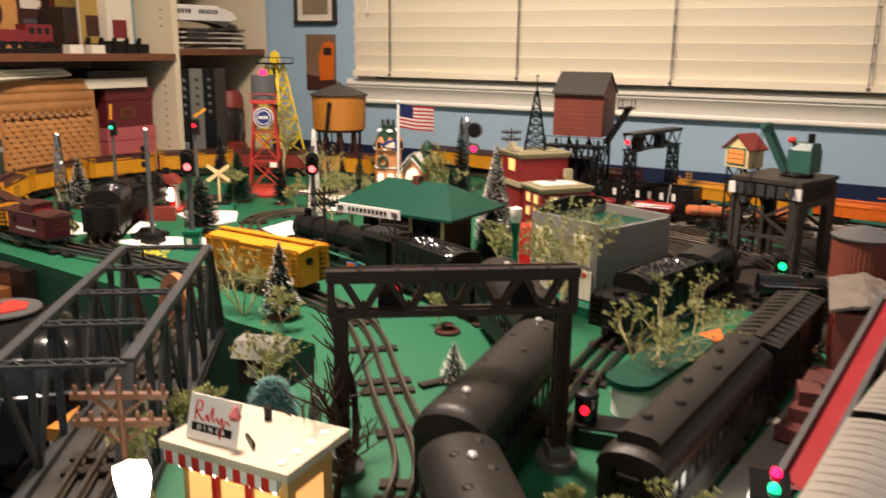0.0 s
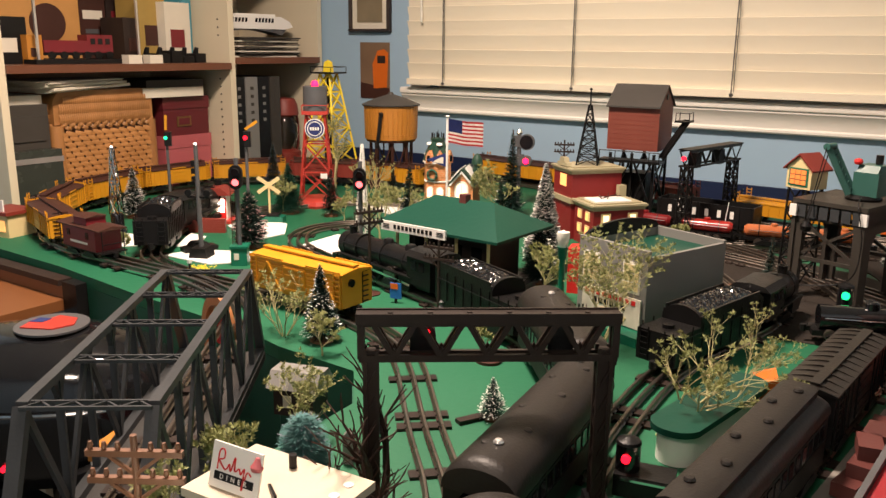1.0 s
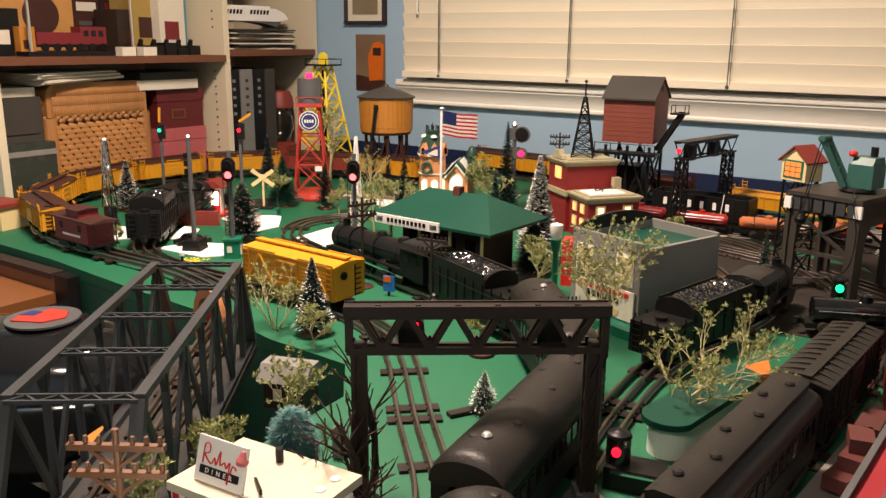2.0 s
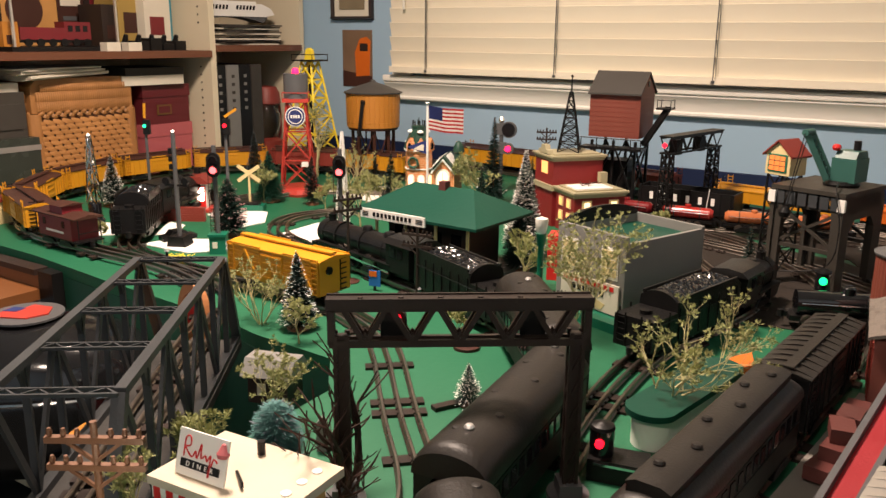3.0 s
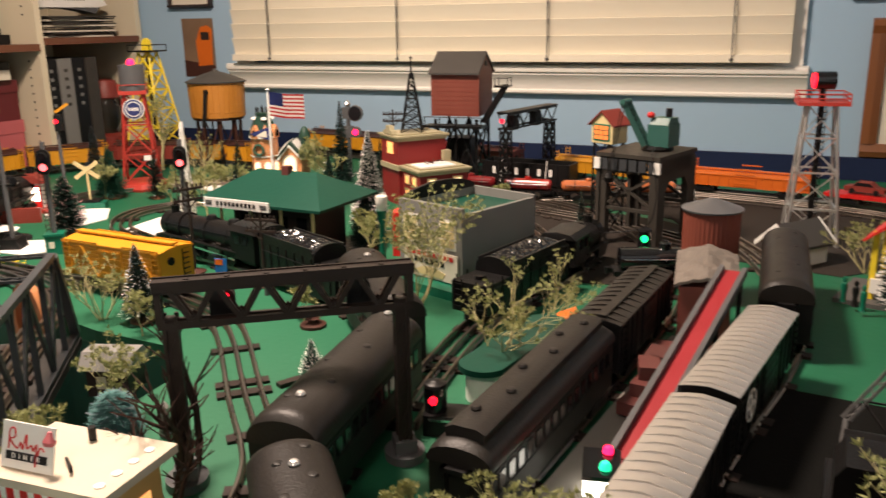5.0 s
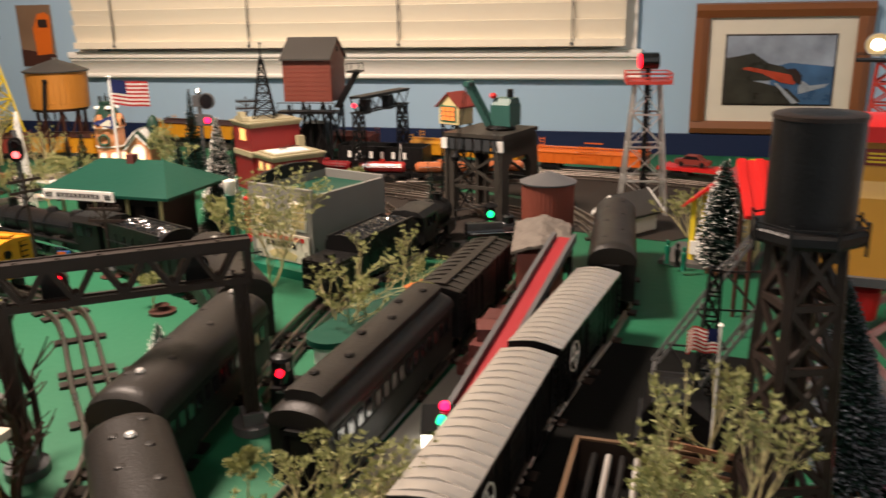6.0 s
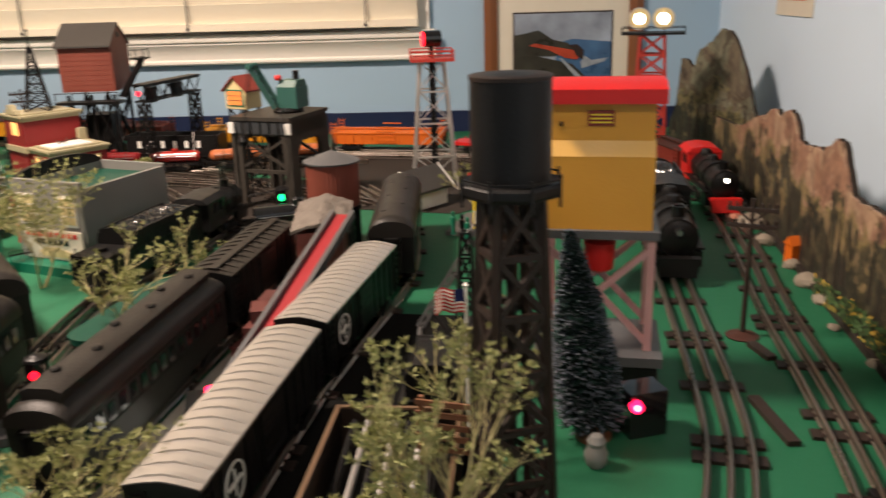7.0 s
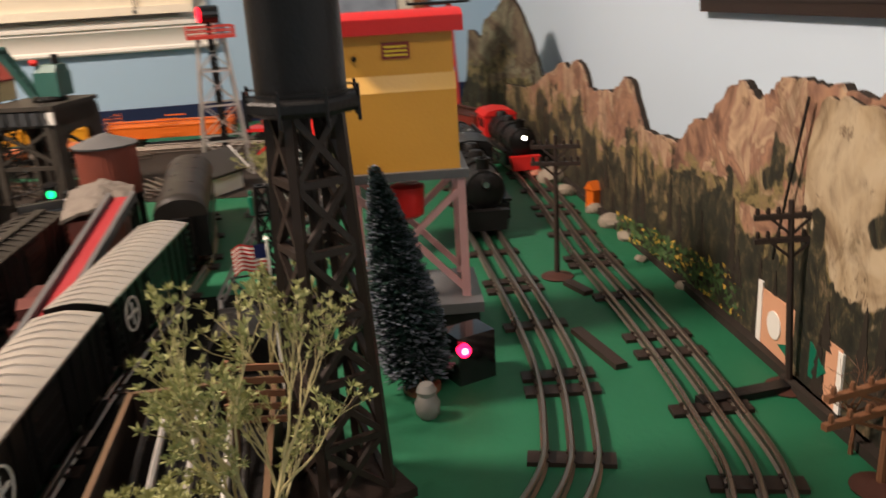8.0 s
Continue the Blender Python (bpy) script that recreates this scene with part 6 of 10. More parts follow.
CLIFF = rock_print("printed_pale_cliff", (0.90, 0.89, 0.88), 0.110, 0.060, True)


def cutout(label, pts, a, b, ink=None):
    """A flat standing board along the line from a to b on the plan; pts: (share of the line, height)."""
    d = Vector((b[0] - a[0], b[1] - a[1], 0))
    L = d.length
    ob = thing("mountain_backdrop", label, "backdrop", a[0], a[1], 0, math.degrees(math.atan2(d.y, d.x)), "mountain backdrops")
    outline = [(0, 0)] + [(f * L, h + random.uniform(-0.002, 0.002)) for f, h in pts] + [(L, 0)]
    fine = []
    for p, q in zip(outline[1:-1], outline[2:-1]):
        for k in range(4):
            f = k / 4
            fine.append((p[0] + (q[0] - p[0]) * f, p[1] + (q[1] - p[1]) * f + (random.uniform(-0.003, 0.003) if k else 0)))
    bm = prism(new_bm(), [outline[0]] + fine + outline[-2:], -0.0015, 0.0015, "y")
    part("printed_board", bm, ink or PRINT, ob, smooth=False)
    part("board_core", prism(new_bm(), [outline[0]] + fine + outline[-2:], -0.0085, -0.0016, "y"), CARD, ob, "dark cut edge of the board", smooth=False)
    k = random.Random(len(label))
    tops = [0.0] + [p[1] for p in outline[1:-1]]
    for i in range(int(L / 0.026)):
        x = 0.02 + i * 0.026 + k.uniform(-0.02, 0.02)
        f = x / L
        if not 0.02 < f < 0.97:
            continue
        z0, hh, w = k.uniform(0.0, 0.05), k.choice((0.035, 0.05, 0.06, 0.075, 0.09)) * k.uniform(0.85, 1.15), k.uniform(0.007, 0.015)
        if k.random() < 0.3:
            continue
        near = min(pts, key=lambda q: abs(q[0] - f))[1]
        hh = min(hh, near - z0 - 0.03)
        if hh < 0.03:
            continue
        left, right = [], []
        for j in range(6):
            g = j / 6
            ww = w * (1 - g) * k.uniform(0.75, 1.1)
            left.append((x - ww, z0 + hh * g))
            left.append((x - ww * 0.55, z0 + hh * (g + 0.12)))
            right.append((x + ww, z0 + hh * g))
            right.append((x + ww * 0.55, z0 + hh * (g + 0.12)))
        part("printed_pine", prism(new_bm(), right + [(x, z0 + hh)] + left[::-1], 0.0008, 0.0021, "y"), PINEP, ob, smooth=False)
    part("board_foot", box(new_bm(), 0.0, 0.0015, 0, L, 0.010, 0.008), CARD, ob)
    return ob


cutout("flat printed cut-out of brown rocky peaks and pines", [(0.0, 0.229), (0.02, 0.229), (0.031, 0.229), (0.048, 0.229), (0.062, 0.229), (0.077, 0.23), (0.093, 0.231), (0.107, 0.23), (0.114, 0.225), (0.121, 0.215), (0.133, 0.208), (0.147, 0.213), (0.153, 0.219), (0.166, 0.215), (0.188, 0.195), (0.198, 0.178), (0.213, 0.175), (0.225, 0.17), (0.238, 0.153), (0.25, 0.14), (0.29, 0.143), (0.319, 0.142), (0.336, 0.167), (0.35, 0.189), (0.365, 0.194), (0.375, 0.185), (0.395, 0.169), (0.42, 0.168), (0.456, 0.162), (0.475, 0.163), (0.485, 0.176), (0.505, 0.195), (0.526, 0.192), (0.547, 0.178), (0.566, 0.187), (0.585, 0.185), (0.612, 0.166), (0.654, 0.154), (0.701, 0.132), (0.77, 0.115), (0.74, 0.115), (1.0, 0.09)], (0.938, 0.585), (1.075, 2.05))
cutout("flat printed cut-out of a tall grey-green crag", [(0.0, 0.06), (0.10, 0.12), (0.20, 0.20), (0.30, 0.25), (0.38, 0.276), (0.46, 0.282), (0.55, 0.252), (0.68, 0.235), (0.74, 0.19), (0.80, 0.205), (0.88, 0.21), (0.92, 0.11), (1.0, 0.06)], (1.125, 1.80), (1.004, 2.10), PRINTG)
cutout("flat printed cut-out of pale tan cliffs close to the billboard", [(0.0, 0.195), (0.3, 0.214), (0.6, 0.221), (0.85, 0.226), (0.95, 0.222), (1.0, 0.19)], (0.918, 0.43), (0.942, 0.690), CLIFF)
# The seam's shadow is built as a thin black bar.
tagged(part("seam_shadow_strip", beam(new_bm(), (0.9430, 0.728, 0.090), (0.9410, 0.694, 0.222), 0.0012, 0.0022), BLACK), "shadow at the seam of two boards, laid in as a thin black strip", "strip")

bd = thing("billboard", "small peach billboard with a green and brown motif", "billboard", 0.944, 0.690, 0, -98, size=0.91)
part("board", soften(box(new_bm(), -0.072, -0.0015, 0.006, 0.072, 0.0015, 0.062), 0.0008), stuff("billboard_peach", (0.62, 0.33, 0.20), 0.5, var=0.1), bd)
part("border", box(new_bm(), -0.075, -0.0022, 0.0, -0.066, 0.002, 0.068), WHITE, bd)
part("border", box(new_bm(), 0.068, -0.0022, 0.0, 0.075, 0.002, 0.060), WHITE, bd)
part("motif", prism(new_bm(), [(-0.03, 0.022), (0.0, 0.014), (0.036, 0.020), (0.052, 0.034), (0.03, 0.050), (0.004, 0.052), (0.024, 0.038), (0.016, 0.028), (-0.010, 0.030)], -0.0026, -0.0012, "y"), LAMPG, bd, "dark green shape")
part("motif_disc", cyl(new_bm(), (-0.040, -0.0012, 0.036), (-0.040, -0.0026, 0.036), 0.013, n=20), WHITE, bd)

fl = thing("printed_flowers", "strip of yellow flowers and leaves along the backdrop foot", "flowers", kind="stuff")
k = random.Random(5)
for nm, mt, cnt in (("leaf_strip", stuff("printed_leaf", (0.05, 0.10, 0.03), 0.7, var=0.5), 700), ("flower_strip", stuff("printed_flower", (0.55, 0.36, 0.05), 0.7, var=0.3), 110)):
    bm = new_bm()
    for i in range(cnt):
        f = k.random() ** 1.3
        x, y = 0.9569 + 0.0189 * f, 0.767 + 0.340 * f
        z, s, q = k.uniform(0.004, 0.055) * (1 - 0.5 * f), k.uniform(0.002, 0.005), k.uniform(0, 6.28)
        bm.faces.new([bm.verts.new((x - 0.003 * k.random(), y + s * math.cos(q + j * 2.1), z + s * math.sin(q + j * 2.1))) for j in range(3)])
    part(nm, bm, mt, fl, smooth=False)

# rocks and little figures along the backdrop
def stone(x, y, r, material):
    bm = new_bm()
    bmesh.ops.create_icosphere(bm, subdivisions=2, radius=r)
    for v in bm.verts:
        v.co = v.co * (1 + 0.28 * noise.noise(v.co * 60 / max(r * 40, 0.3) + Vector((x * 9, y * 9, 0))))
        v.co.z *= 0.7
    o = tagged(part("stone", bm, material), "rough pale stone at the foot of the backdrop", "stone", "stones")
    o.location = (x, y, r * 0.35)


ROCKM = stuff("stone_grey", (0.26, 0.22, 0.17), 0.8, var=0.35, bump=0.5)
for x, y, r in ((0.960, 0.905, 0.008), (0.975, 1.080, 0.012), (0.980, 1.143, 0.016), (0.985, 1.214, 0.012), (0.982, 1.323, 0.016), (0.991, 1.413, 0.022), (0.983, 1.486, 0.014), (0.957, 1.000, 0.007)):
    stone(x, y, r, ROCKM)
ROCKP = stuff("stone_pink", (0.42, 0.17, 0.11), 0.8, var=0.35, bump=0.5)
for x, y, r in ((0.975, 1.542, 0.018), (0.979, 1.460, 0.014), (0.971, 1.606, 0.016)):
    stone(x, y, r, ROCKP)
hb = thing("birdhouse", "tiny orange-yellow hut at the foot of the mountains", "hut", 0.988, 1.225, 0, -72.7, size=1.0)
part("wall", box(new_bm(), -0.008, -0.006, 0, 0.008, 0.006, 0.030), ORANGE, hb)
part("roof", prism(new_bm(), [(-0.010, 0.030), (0.010, 0.030), (0, 0.042)], -0.008, 0.008, "y"), ORANGE, hb)
for x, y in ((-0.02, 0), (0.05, 0.0)):
    bk = tagged(part("crumb", box(new_bm(), -0.004, -0.002, 0, 0.004, 0.002, 0.001), BLACK), "small black scrap on the table", "scrap", "scraps")
    bk.location = (0.768 + x * 0.2, 0.564 + x * 0.2, 0)

# beacon tower and floodlight tower
be = thing("beacon_tower", "silver lattice beacon tower with a red gallery", "beacon", 0.469, 1.740, 0, 6.1, size=0.94)
bm = new_bm()
for sx in (-1, 1):
    for sy in (-1, 1):
        beam(bm, (sx * 0.046, sy * 0.046, 0), (sx * 0.024, sy * 0.024, 0.264), 0.0044)
for z in (0.070, 0.138, 0.202):
    r = 0.046 - 0.022 * z / 0.264
    for a, b in (((-r, -r), (r, -r)), ((r, -r), (r, r)), ((r, r), (-r, r)), ((-r, r), (-r, -r))):
        beam(bm, (*a, z), (*b, z), 0.0034)
for z0, z1 in ((0.0, 0.070), (0.070, 0.138), (0.138, 0.202), (0.202, 0.262)):
    ra, rb = 0.046 - 0.022 * z0 / 0.264, 0.046 - 0.022 * z1 / 0.264
    for sy in (-1, 1):
        beam(bm, (-ra, sy * ra, z0), (rb, sy * rb, z1), 0.0020)
        beam(bm, (ra, sy * ra, z0), (-rb, sy * rb, z1), 0.0020)
        beam(bm, (sy * ra, -ra, z0), (sy * rb, rb, z1), 0.0020)
part("lattice", bm, SILVER, be)
part("centre_pipe", cyl(new_bm(), (0, 0, 0), (0, 0, 0.264), 0.0055, n=10), BLACK, be)
bm = soften(box(new_bm(), -0.044, -0.044, 0.262, 0.044, 0.044, 0.268), 0.001)
for i in range(4):
    a, b = [((-0.043, -0.043), (0.043, -0.043), (0.043, 0.043), (-0.043, 0.043))[k % 4] for k in (i, i + 1)]
    for z in (0.275, 0.283):
        cyl(bm, (*a, z), (*b, z), 0.0013, n=5)
    for f in (0, 0.5):
        cyl(bm, (a[0] + (b[0] - a[0]) * f, a[1] + (b[1] - a[1]) * f, 0.268), (a[0] + (b[0] - a[0]) * f, a[1] + (b[1] - a[1]) * f, 0.284), 0.0013, n=5)
part("gallery", bm, TOWERR, be)
bm = new_bm()
for sx in (-1, 1):
    cyl(bm, (sx * 0.006, -0.03, 0.01), (sx * 0.006, -0.026, 0.262), 0.001, n=5)
for i in range(18):
    z = 0.02 + i * 0.0135
    cyl(bm, (-0.007, -0.0295, z), (0.007, -0.0295, z), 0.0013, n=5)
part("ladder", bm, BLACK, be)
hd = part("lamp_head", soften(cyl(new_bm(), (0.018, 0.000, 0.305), (-0.016, -0.006, 0.305), 0.0165, n=24), 0.002), GLOSS, be)
cyl(bm := new_bm(), (0, 0, 0.268), (0, 0, 0.294), 0.005, n=10)
part("lamp_stem", bm, BLACK, be)
part("lens", cyl(new_bm(), (-0.0155, -0.0059, 0.305), (-0.0185, -0.0064, 0.305), 0.0140, n=24), LIT_R, hd, "glowing red beacon lens")
ft = thing("floodlight_tower", "red lattice tower with two bright floodlights", "floodlight", 0.912, 1.871, 0, -12.3, size=0.91)
part("lattice", lattice_leg(new_bm(), (0, 0, 0), (0, 0, 0.304), 0.040, 0.026, 0.005, 7), TOWERR, ft)
part("gallery", soften(box(new_bm(), -0.068, -0.032, 0.304, 0.070, 0.032, 0.309), 0.001), BLACK, ft)
bm = new_bm()
for sy in (-1, 1):
    cyl(bm, (-0.068, sy * 0.031, 0.319), (0.07, sy * 0.031, 0.319), 0.001, n=5)
    for x in (-0.067, -0.02, 0.025, 0.069):
        cyl(bm, (x, sy * 0.031, 0.309), (x, sy * 0.031, 0.32), 0.001, n=5)
part("railing", bm, BLACK, ft)
for x in (-0.030, 0.022):
    bm = new_bm()
    cyl(bm, (x, 0.022, 0.338), (x, -0.012, 0.338), 0.010, 0.0245, 24)
    hs = part("lamp_housing", bm, SILVER, ft)
    # Cream stands in for the bulb's warm light on the silver dish.
    part("reflector", cyl(new_bm(), (x, -0.0118, 0.338), (x, -0.0128, 0.338), 0.0225, 0.0215, 24), CREAM, hs, "reflector dish with the bulb's warm light put into its colour")
    part("bulb", cyl(new_bm(), (x, -0.0126, 0.338), (x, -0.0155, 0.338), 0.0125, 0.008, 20), LIT_B, hs, "bright white bulb")

# brown round tank, small white house, red-roofed shack, loading ramp
rt = thing("round_tank", "rust-brown corrugated round tank with a shallow grey roof", "tank", 0.338, 1.342, 0, size=0.95)
bm = new_bm()
ring = []
for z in (0.070, 0.105, 0.142):
    ring.append([bm.verts.new(((0.041 + 0.0005 * math.cos(i * math.pi)) * math.cos(2 * math.pi * i / 80), (0.041 + 0.0005 * math.cos(i * math.pi)) * math.sin(2 * math.pi * i / 80), z)) for i in range(80)])
for a, b in zip(ring, ring[1:]):
    for i in range(80):
        bm.faces.new((a[i], a[(i + 1) % 80], b[(i + 1) % 80], b[i]))
part("shell", bm, COALR, rt, smooth=False)
part("roof", lathe(new_bm(), [(0.0445, 0.140), (0.0450, 0.1425), (0.022, 0.151), (0.004, 0.157), (0.0, 0.158)], 40), GREY, rt)
part("floor_ring", lathe(new_bm(), [(0.0, 0.064), (0.043, 0.064), (0.0435, 0.067), (0.043, 0.071), (0.0, 0.071)], 40), IRON, rt)
for i in range(10):
    t = 2 * math.pi * i / 10
    part("leg", beam(new_bm(), (0.038 * math.cos(t), 0.038 * math.sin(t), 0), (0.038 * math.cos(t), 0.038 * math.sin(t), 0.065), 0.006), IRON, rt)
wh = thing("white_shed", "small white shed with a dark pitched roof", "toy shed", 0.450, 1.585, 0, -38.4, size=0.95)
part("wall", box(new_bm(), -0.03, -0.045, 0, 0.03, 0.045, 0.040), WHITE, wh)
bm = new_bm()
prism(bm, [(-0.03, 0.040), (0.03, 0.040), (0, 0.068)], -0.0445, 0.0445, "y")
part("gable", bm, WHITE, wh)
bm = new_bm()
for s in (-1, 1):
    prism(bm, [(s * 0.040, 0.0335), (0, 0.070), (0, 0.0745), (s * 0.040, 0.038)], -0.052, 0.052, "y")
part("roof", bm, GREY2, wh, smooth=False)
for y in (-0.054, 0.053):
    bm = new_bm()
    for s in (-1, 1):
        prism(bm, [(s * 0.041, 0.0300), (0, 0.0680), (0, 0.0760), (s * 0.041, 0.0385)], y - 0.0015, y + 0.0015, "y")
    part("bargeboard", bm, WHITE, wh, smooth=False)
rs = thing("farm_stand", "yellow timber stand with a red roof and white posts", "toy stand", 0.604, 1.436, 0, -15.2, size=0.93)
part("wall", box(new_bm(), -0.03, -0.02, 0, 0.05, 0.045, 0.105), CREAM, rs)
part("corner_post", box(new_bm(), -0.048, -0.05, 0.0, -0.040, -0.042, 0.112), YELLOWB, rs)
part("corner_post", box(new_bm(), -0.048, 0.03, 0.0, -0.040, 0.038, 0.112), YELLOWB, rs)
part("roof", prism(new_bm(), [(-0.062, 0.098), (-0.058, 0.098), (0.004, 0.148), (0.06, 0.105), (0.066, 0.107), (0.004, 0.156)], -0.06, 0.055, "y"), RED, rs)
part("counter", box(new_bm(), -0.045, -0.055, 0.018, -0.01, -0.02, 0.040), WHITE, rs)
part("deck", box(new_bm(), -0.090, -0.075, 0, 0.055, 0.055, 0.007), ROAD, rs)
rf2 = thing("red_canopy", "slanting red corrugated canopy on dark posts", "canopy", 0.640, 1.144, 0, 5.4, size=0.93)
sh_ = part("sheet", beam(new_bm(), (0.001, -0.04, 0.1595), (0.001, 0.045, 0.2165), 0.104, 0.003), RED, rf2)
for i in range(5):
    part("rib", beam(new_bm(), (-0.045 + i * 0.023, -0.04, 0.162), (-0.045 + i * 0.023, 0.045, 0.219), 0.010, 0.003), RED, sh_)
for x in (-0.04, 0.045):
    for y, z in ((-0.035, 0.160), (0.04, 0.211)):
        part("post", cyl(new_bm(), (x, y, 0), (x, y, z), 0.003, n=8), BROWN, rf2)
ra_ = thing("loading_ramp", "long red conveyor ramp with grey side rails", "ramp")
A, Bp = Vector((0.333, 0.790, 0.026)), Vector((0.385, 1.150, 0.100))
d = (Bp - A).normalized()
sd = d.cross(Vector((0, 0, 1))).normalized()
bm = new_bm()
beam(bm, A, Bp, 0.020, 0.004)
part("belt", bm, BELT, ra_)
for s in (-1, 1):
    part("side_rail", beam(new_bm(), A + sd * s * 0.0132 + Vector((0, 0, 0.003)), Bp + sd * s * 0.0132 + Vector((0, 0, 0.003)), 0.0055, 0.010), GREY, ra_)
for f in (0.02, 0.35, 0.68, 0.97):
    p = A.lerp(Bp, f)
    for s in (-1, 1):
        part("trestle", beam(new_bm(), (p + sd * s * 0.0115).to_tuple()[:2] + (0,), p + sd * s * 0.0115, 0.005), IRON, ra_)
hp = thing("coal_hopper", "dusty red loading hopper with a weathered tan-grey roof", "hopper", 0.356, 1.180, 0, 6.5, size=0.95)
part("bin", soften(box(new_bm(), -0.036, -0.055, 0.0, 0.026, 0.06, 0.088), 0.001), stuff("hopper_pink_red", (0.26, 0.075, 0.058), 0.55, var=0.25, scale=40), hp)
bm = new_bm()
bmesh.ops.create_grid(bm, x_segments=14, y_segments=18, size=1)
for v in bm.verts:
    u, w = v.co.x, v.co.y
    v.co = Vector((0.040 * u - 0.004, 0.003 + 0.066 * w, 0.097 + 0.012 * (1 - abs(u)) + 0.004 * w + 0.004 * noise.noise(Vector((u * 3, w * 5, 0.3)))))
sk_ = [f for f in bm.faces]
bmesh.ops.solidify(bm, geom=sk_, thickness=0.004)
part("roof", bm, stuff("hopper_weathered_roof", (0.14, 0.118, 0.098), 0.8, var=0.4, scale=45, bump=0.6), hp, "weathered tan-grey roof", smooth=False)
for i in range(6):
    part("rib", box(new_bm(), -0.0375, -0.05 + i * 0.02, 0.005, -0.0355, -0.046 + i * 0.02, 0.076), BRICKR, hp)
pf = tagged(part("grey_platform", soften(box(new_bm(), -0.026, -0.30, 0, 0.026, 0.30, 0.006), 0.002), stuff("platform_pale_grey", (0.24, 0.22, 0.195), 0.6, var=0.18, scale=18, bump=0.25)), "long grey platform slab between the trains", "platform")
pf.matrix_basis = pose(0.307, 0.859, 0, 0, 0, -6.8)
rnd = random.Random(11)
for i, (x, y, z, r) in enumerate(((0.314, 0.925, 0.010, -12), (0.322, 0.953, 0.010, 4), (0.325, 0.990, 0.010, -6), (0.326, 1.028, 0.010, 10), (0.322, 0.943, 0.024, -8), (0.325, 0.976, 0.024, 3), (0.327, 1.009, 0.024, -10), (0.323, 0.957, 0.038, 12), (0.326, 0.990, 0.038, -4), (0.326, 1.042, 0.024, 0))):
    bk = tagged(part("block", soften(box(new_bm(), -0.011, -0.017, 0, 0.011, 0.017, 0.0138), 0.001), BRICK), "brick-red block in an untidy pile by the ramp", "block", "stacked blocks")
    bk.matrix_basis = pose(x, y, z, 0, 0, r)
dw = thing("dwarf_signal", "white lamp house under a black plate with two coloured lenses", "signal", 0.316, 0.772, 0.006, 12)
part("lamp_box", soften(box(new_bm(), -0.014, -0.012, 0.0, 0.014, 0.014, 0.016), 0.002), LIT_L, dw, "glowing white lamp box")
fp_ = part("face_plate", soften(prism(new_bm(), [(-0.014, 0.016), (0.018, 0.026), (0.018, 0.030), (-0.014, 0.020)], -0.015, 0.017), 0.0008), GLOSS, dw)
part("green_lens", lathe(new_bm(), [(0.0052, 0.0), (0.0048, 0.004), (0.003, 0.0065), (0.0, 0.0075)], 14, (0.004, -0.004, 0.023)), LIT_G, fp_)
part("magenta_lens", lathe(new_bm(), [(0.0048, 0.0), (0.0044, 0.004), (0.003, 0.006), (0.0, 0.007)], 14, (0.006, 0.013, 0.029)), LIT_M, fp_)
# tray, derrick and thin black sheet
tr_ = thing("wooden_tray", "shallow wooden tray of steel rails beside the boxcars", "tray", 0.492, 0.648, 0, -2.4, size=0.94)
TANRIM = stuff("tray_rim_tan", (0.115, 0.066, 0.034), 0.5, var=0.2)
for a, b in (((-0.056, -0.10), (-0.053, 0.096)), ((0.053, -0.10), (0.056, 0.096)), ((-0.053, 0.093), (0.053, 0.096)), ((-0.053, -0.10), (0.053, -0.097))):
    sd_ = part("side", box(new_bm(), *a, 0.0, *b, 0.048), UMBER, tr_)
    part("rim", box(new_bm(), a[0] - 0.0006, a[1] - 0.0006, 0.048, b[0] + 0.0006, b[1] + 0.0006, 0.0500), TANRIM, sd_, "thin tan rim")
part("bottom", box(new_bm(), -0.053, -0.097, 0, 0.053, 0.093, 0.008), BLACK, tr_)
for i in range(7):
    part("rail", cyl(new_bm(), (-0.042 + i * 0.013, -0.09, 0.012), (-0.038 + i * 0.012, 0.085, 0.040), 0.003, n=8), SILVER if i % 2 else IRON, tr_)
# Thin sheet added to turn the green table black beside the boxcars.
cb = tagged(part("black_mat", soften(box(new_bm(), -0.095, -0.235, 0, 0.085, 0.215, 0.002), 0.0006), stuff("mat_black", (0.007, 0.007, 0.0065), 0.85, var=0.3, bump=0.4)), "thin black sheet that darkens the green table beside the boxcars", "mat")
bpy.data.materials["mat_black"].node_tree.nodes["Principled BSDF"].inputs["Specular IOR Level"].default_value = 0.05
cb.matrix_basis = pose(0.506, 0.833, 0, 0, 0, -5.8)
dk = thing("derrick", "dark derrick with a slanting grey lattice boom", "derrick", 0.524, 0.832, 0.004, -1.8, size=0.94)
bm = soften(box(new_bm(), -0.036, -0.045, 0, 0.036, 0.040, 0.020), 0.002)
part("base", bm, IRON, dk)
part("engine_house", soften(prism(new_bm(), [(-0.030, 0.020), (0.030, 0.020), (0.030, 0.042), (0.012, 0.056), (-0.022, 0.056), (-0.030, 0.044)], -0.040, 0.018, "y"), 0.0015), IRON, dk)
part("winch_drum", soften(cyl(new_bm(), (-0.024, 0.028, 0.046), (0.020, 0.028, 0.046), 0.011, n=18), 0.001), BLACK, dk)
GREYB = stuff("boom_grey", (0.15, 0.145, 0.14), 0.45, var=0.2, wear=0.15, wear_rgb=(0.3, 0.3, 0.29))
low = (Vector((-0.023, 0.044, 0.060)), Vector((0.018, 0.012, 0.054)))
up = Vector((0.084, -0.006, 0.142))
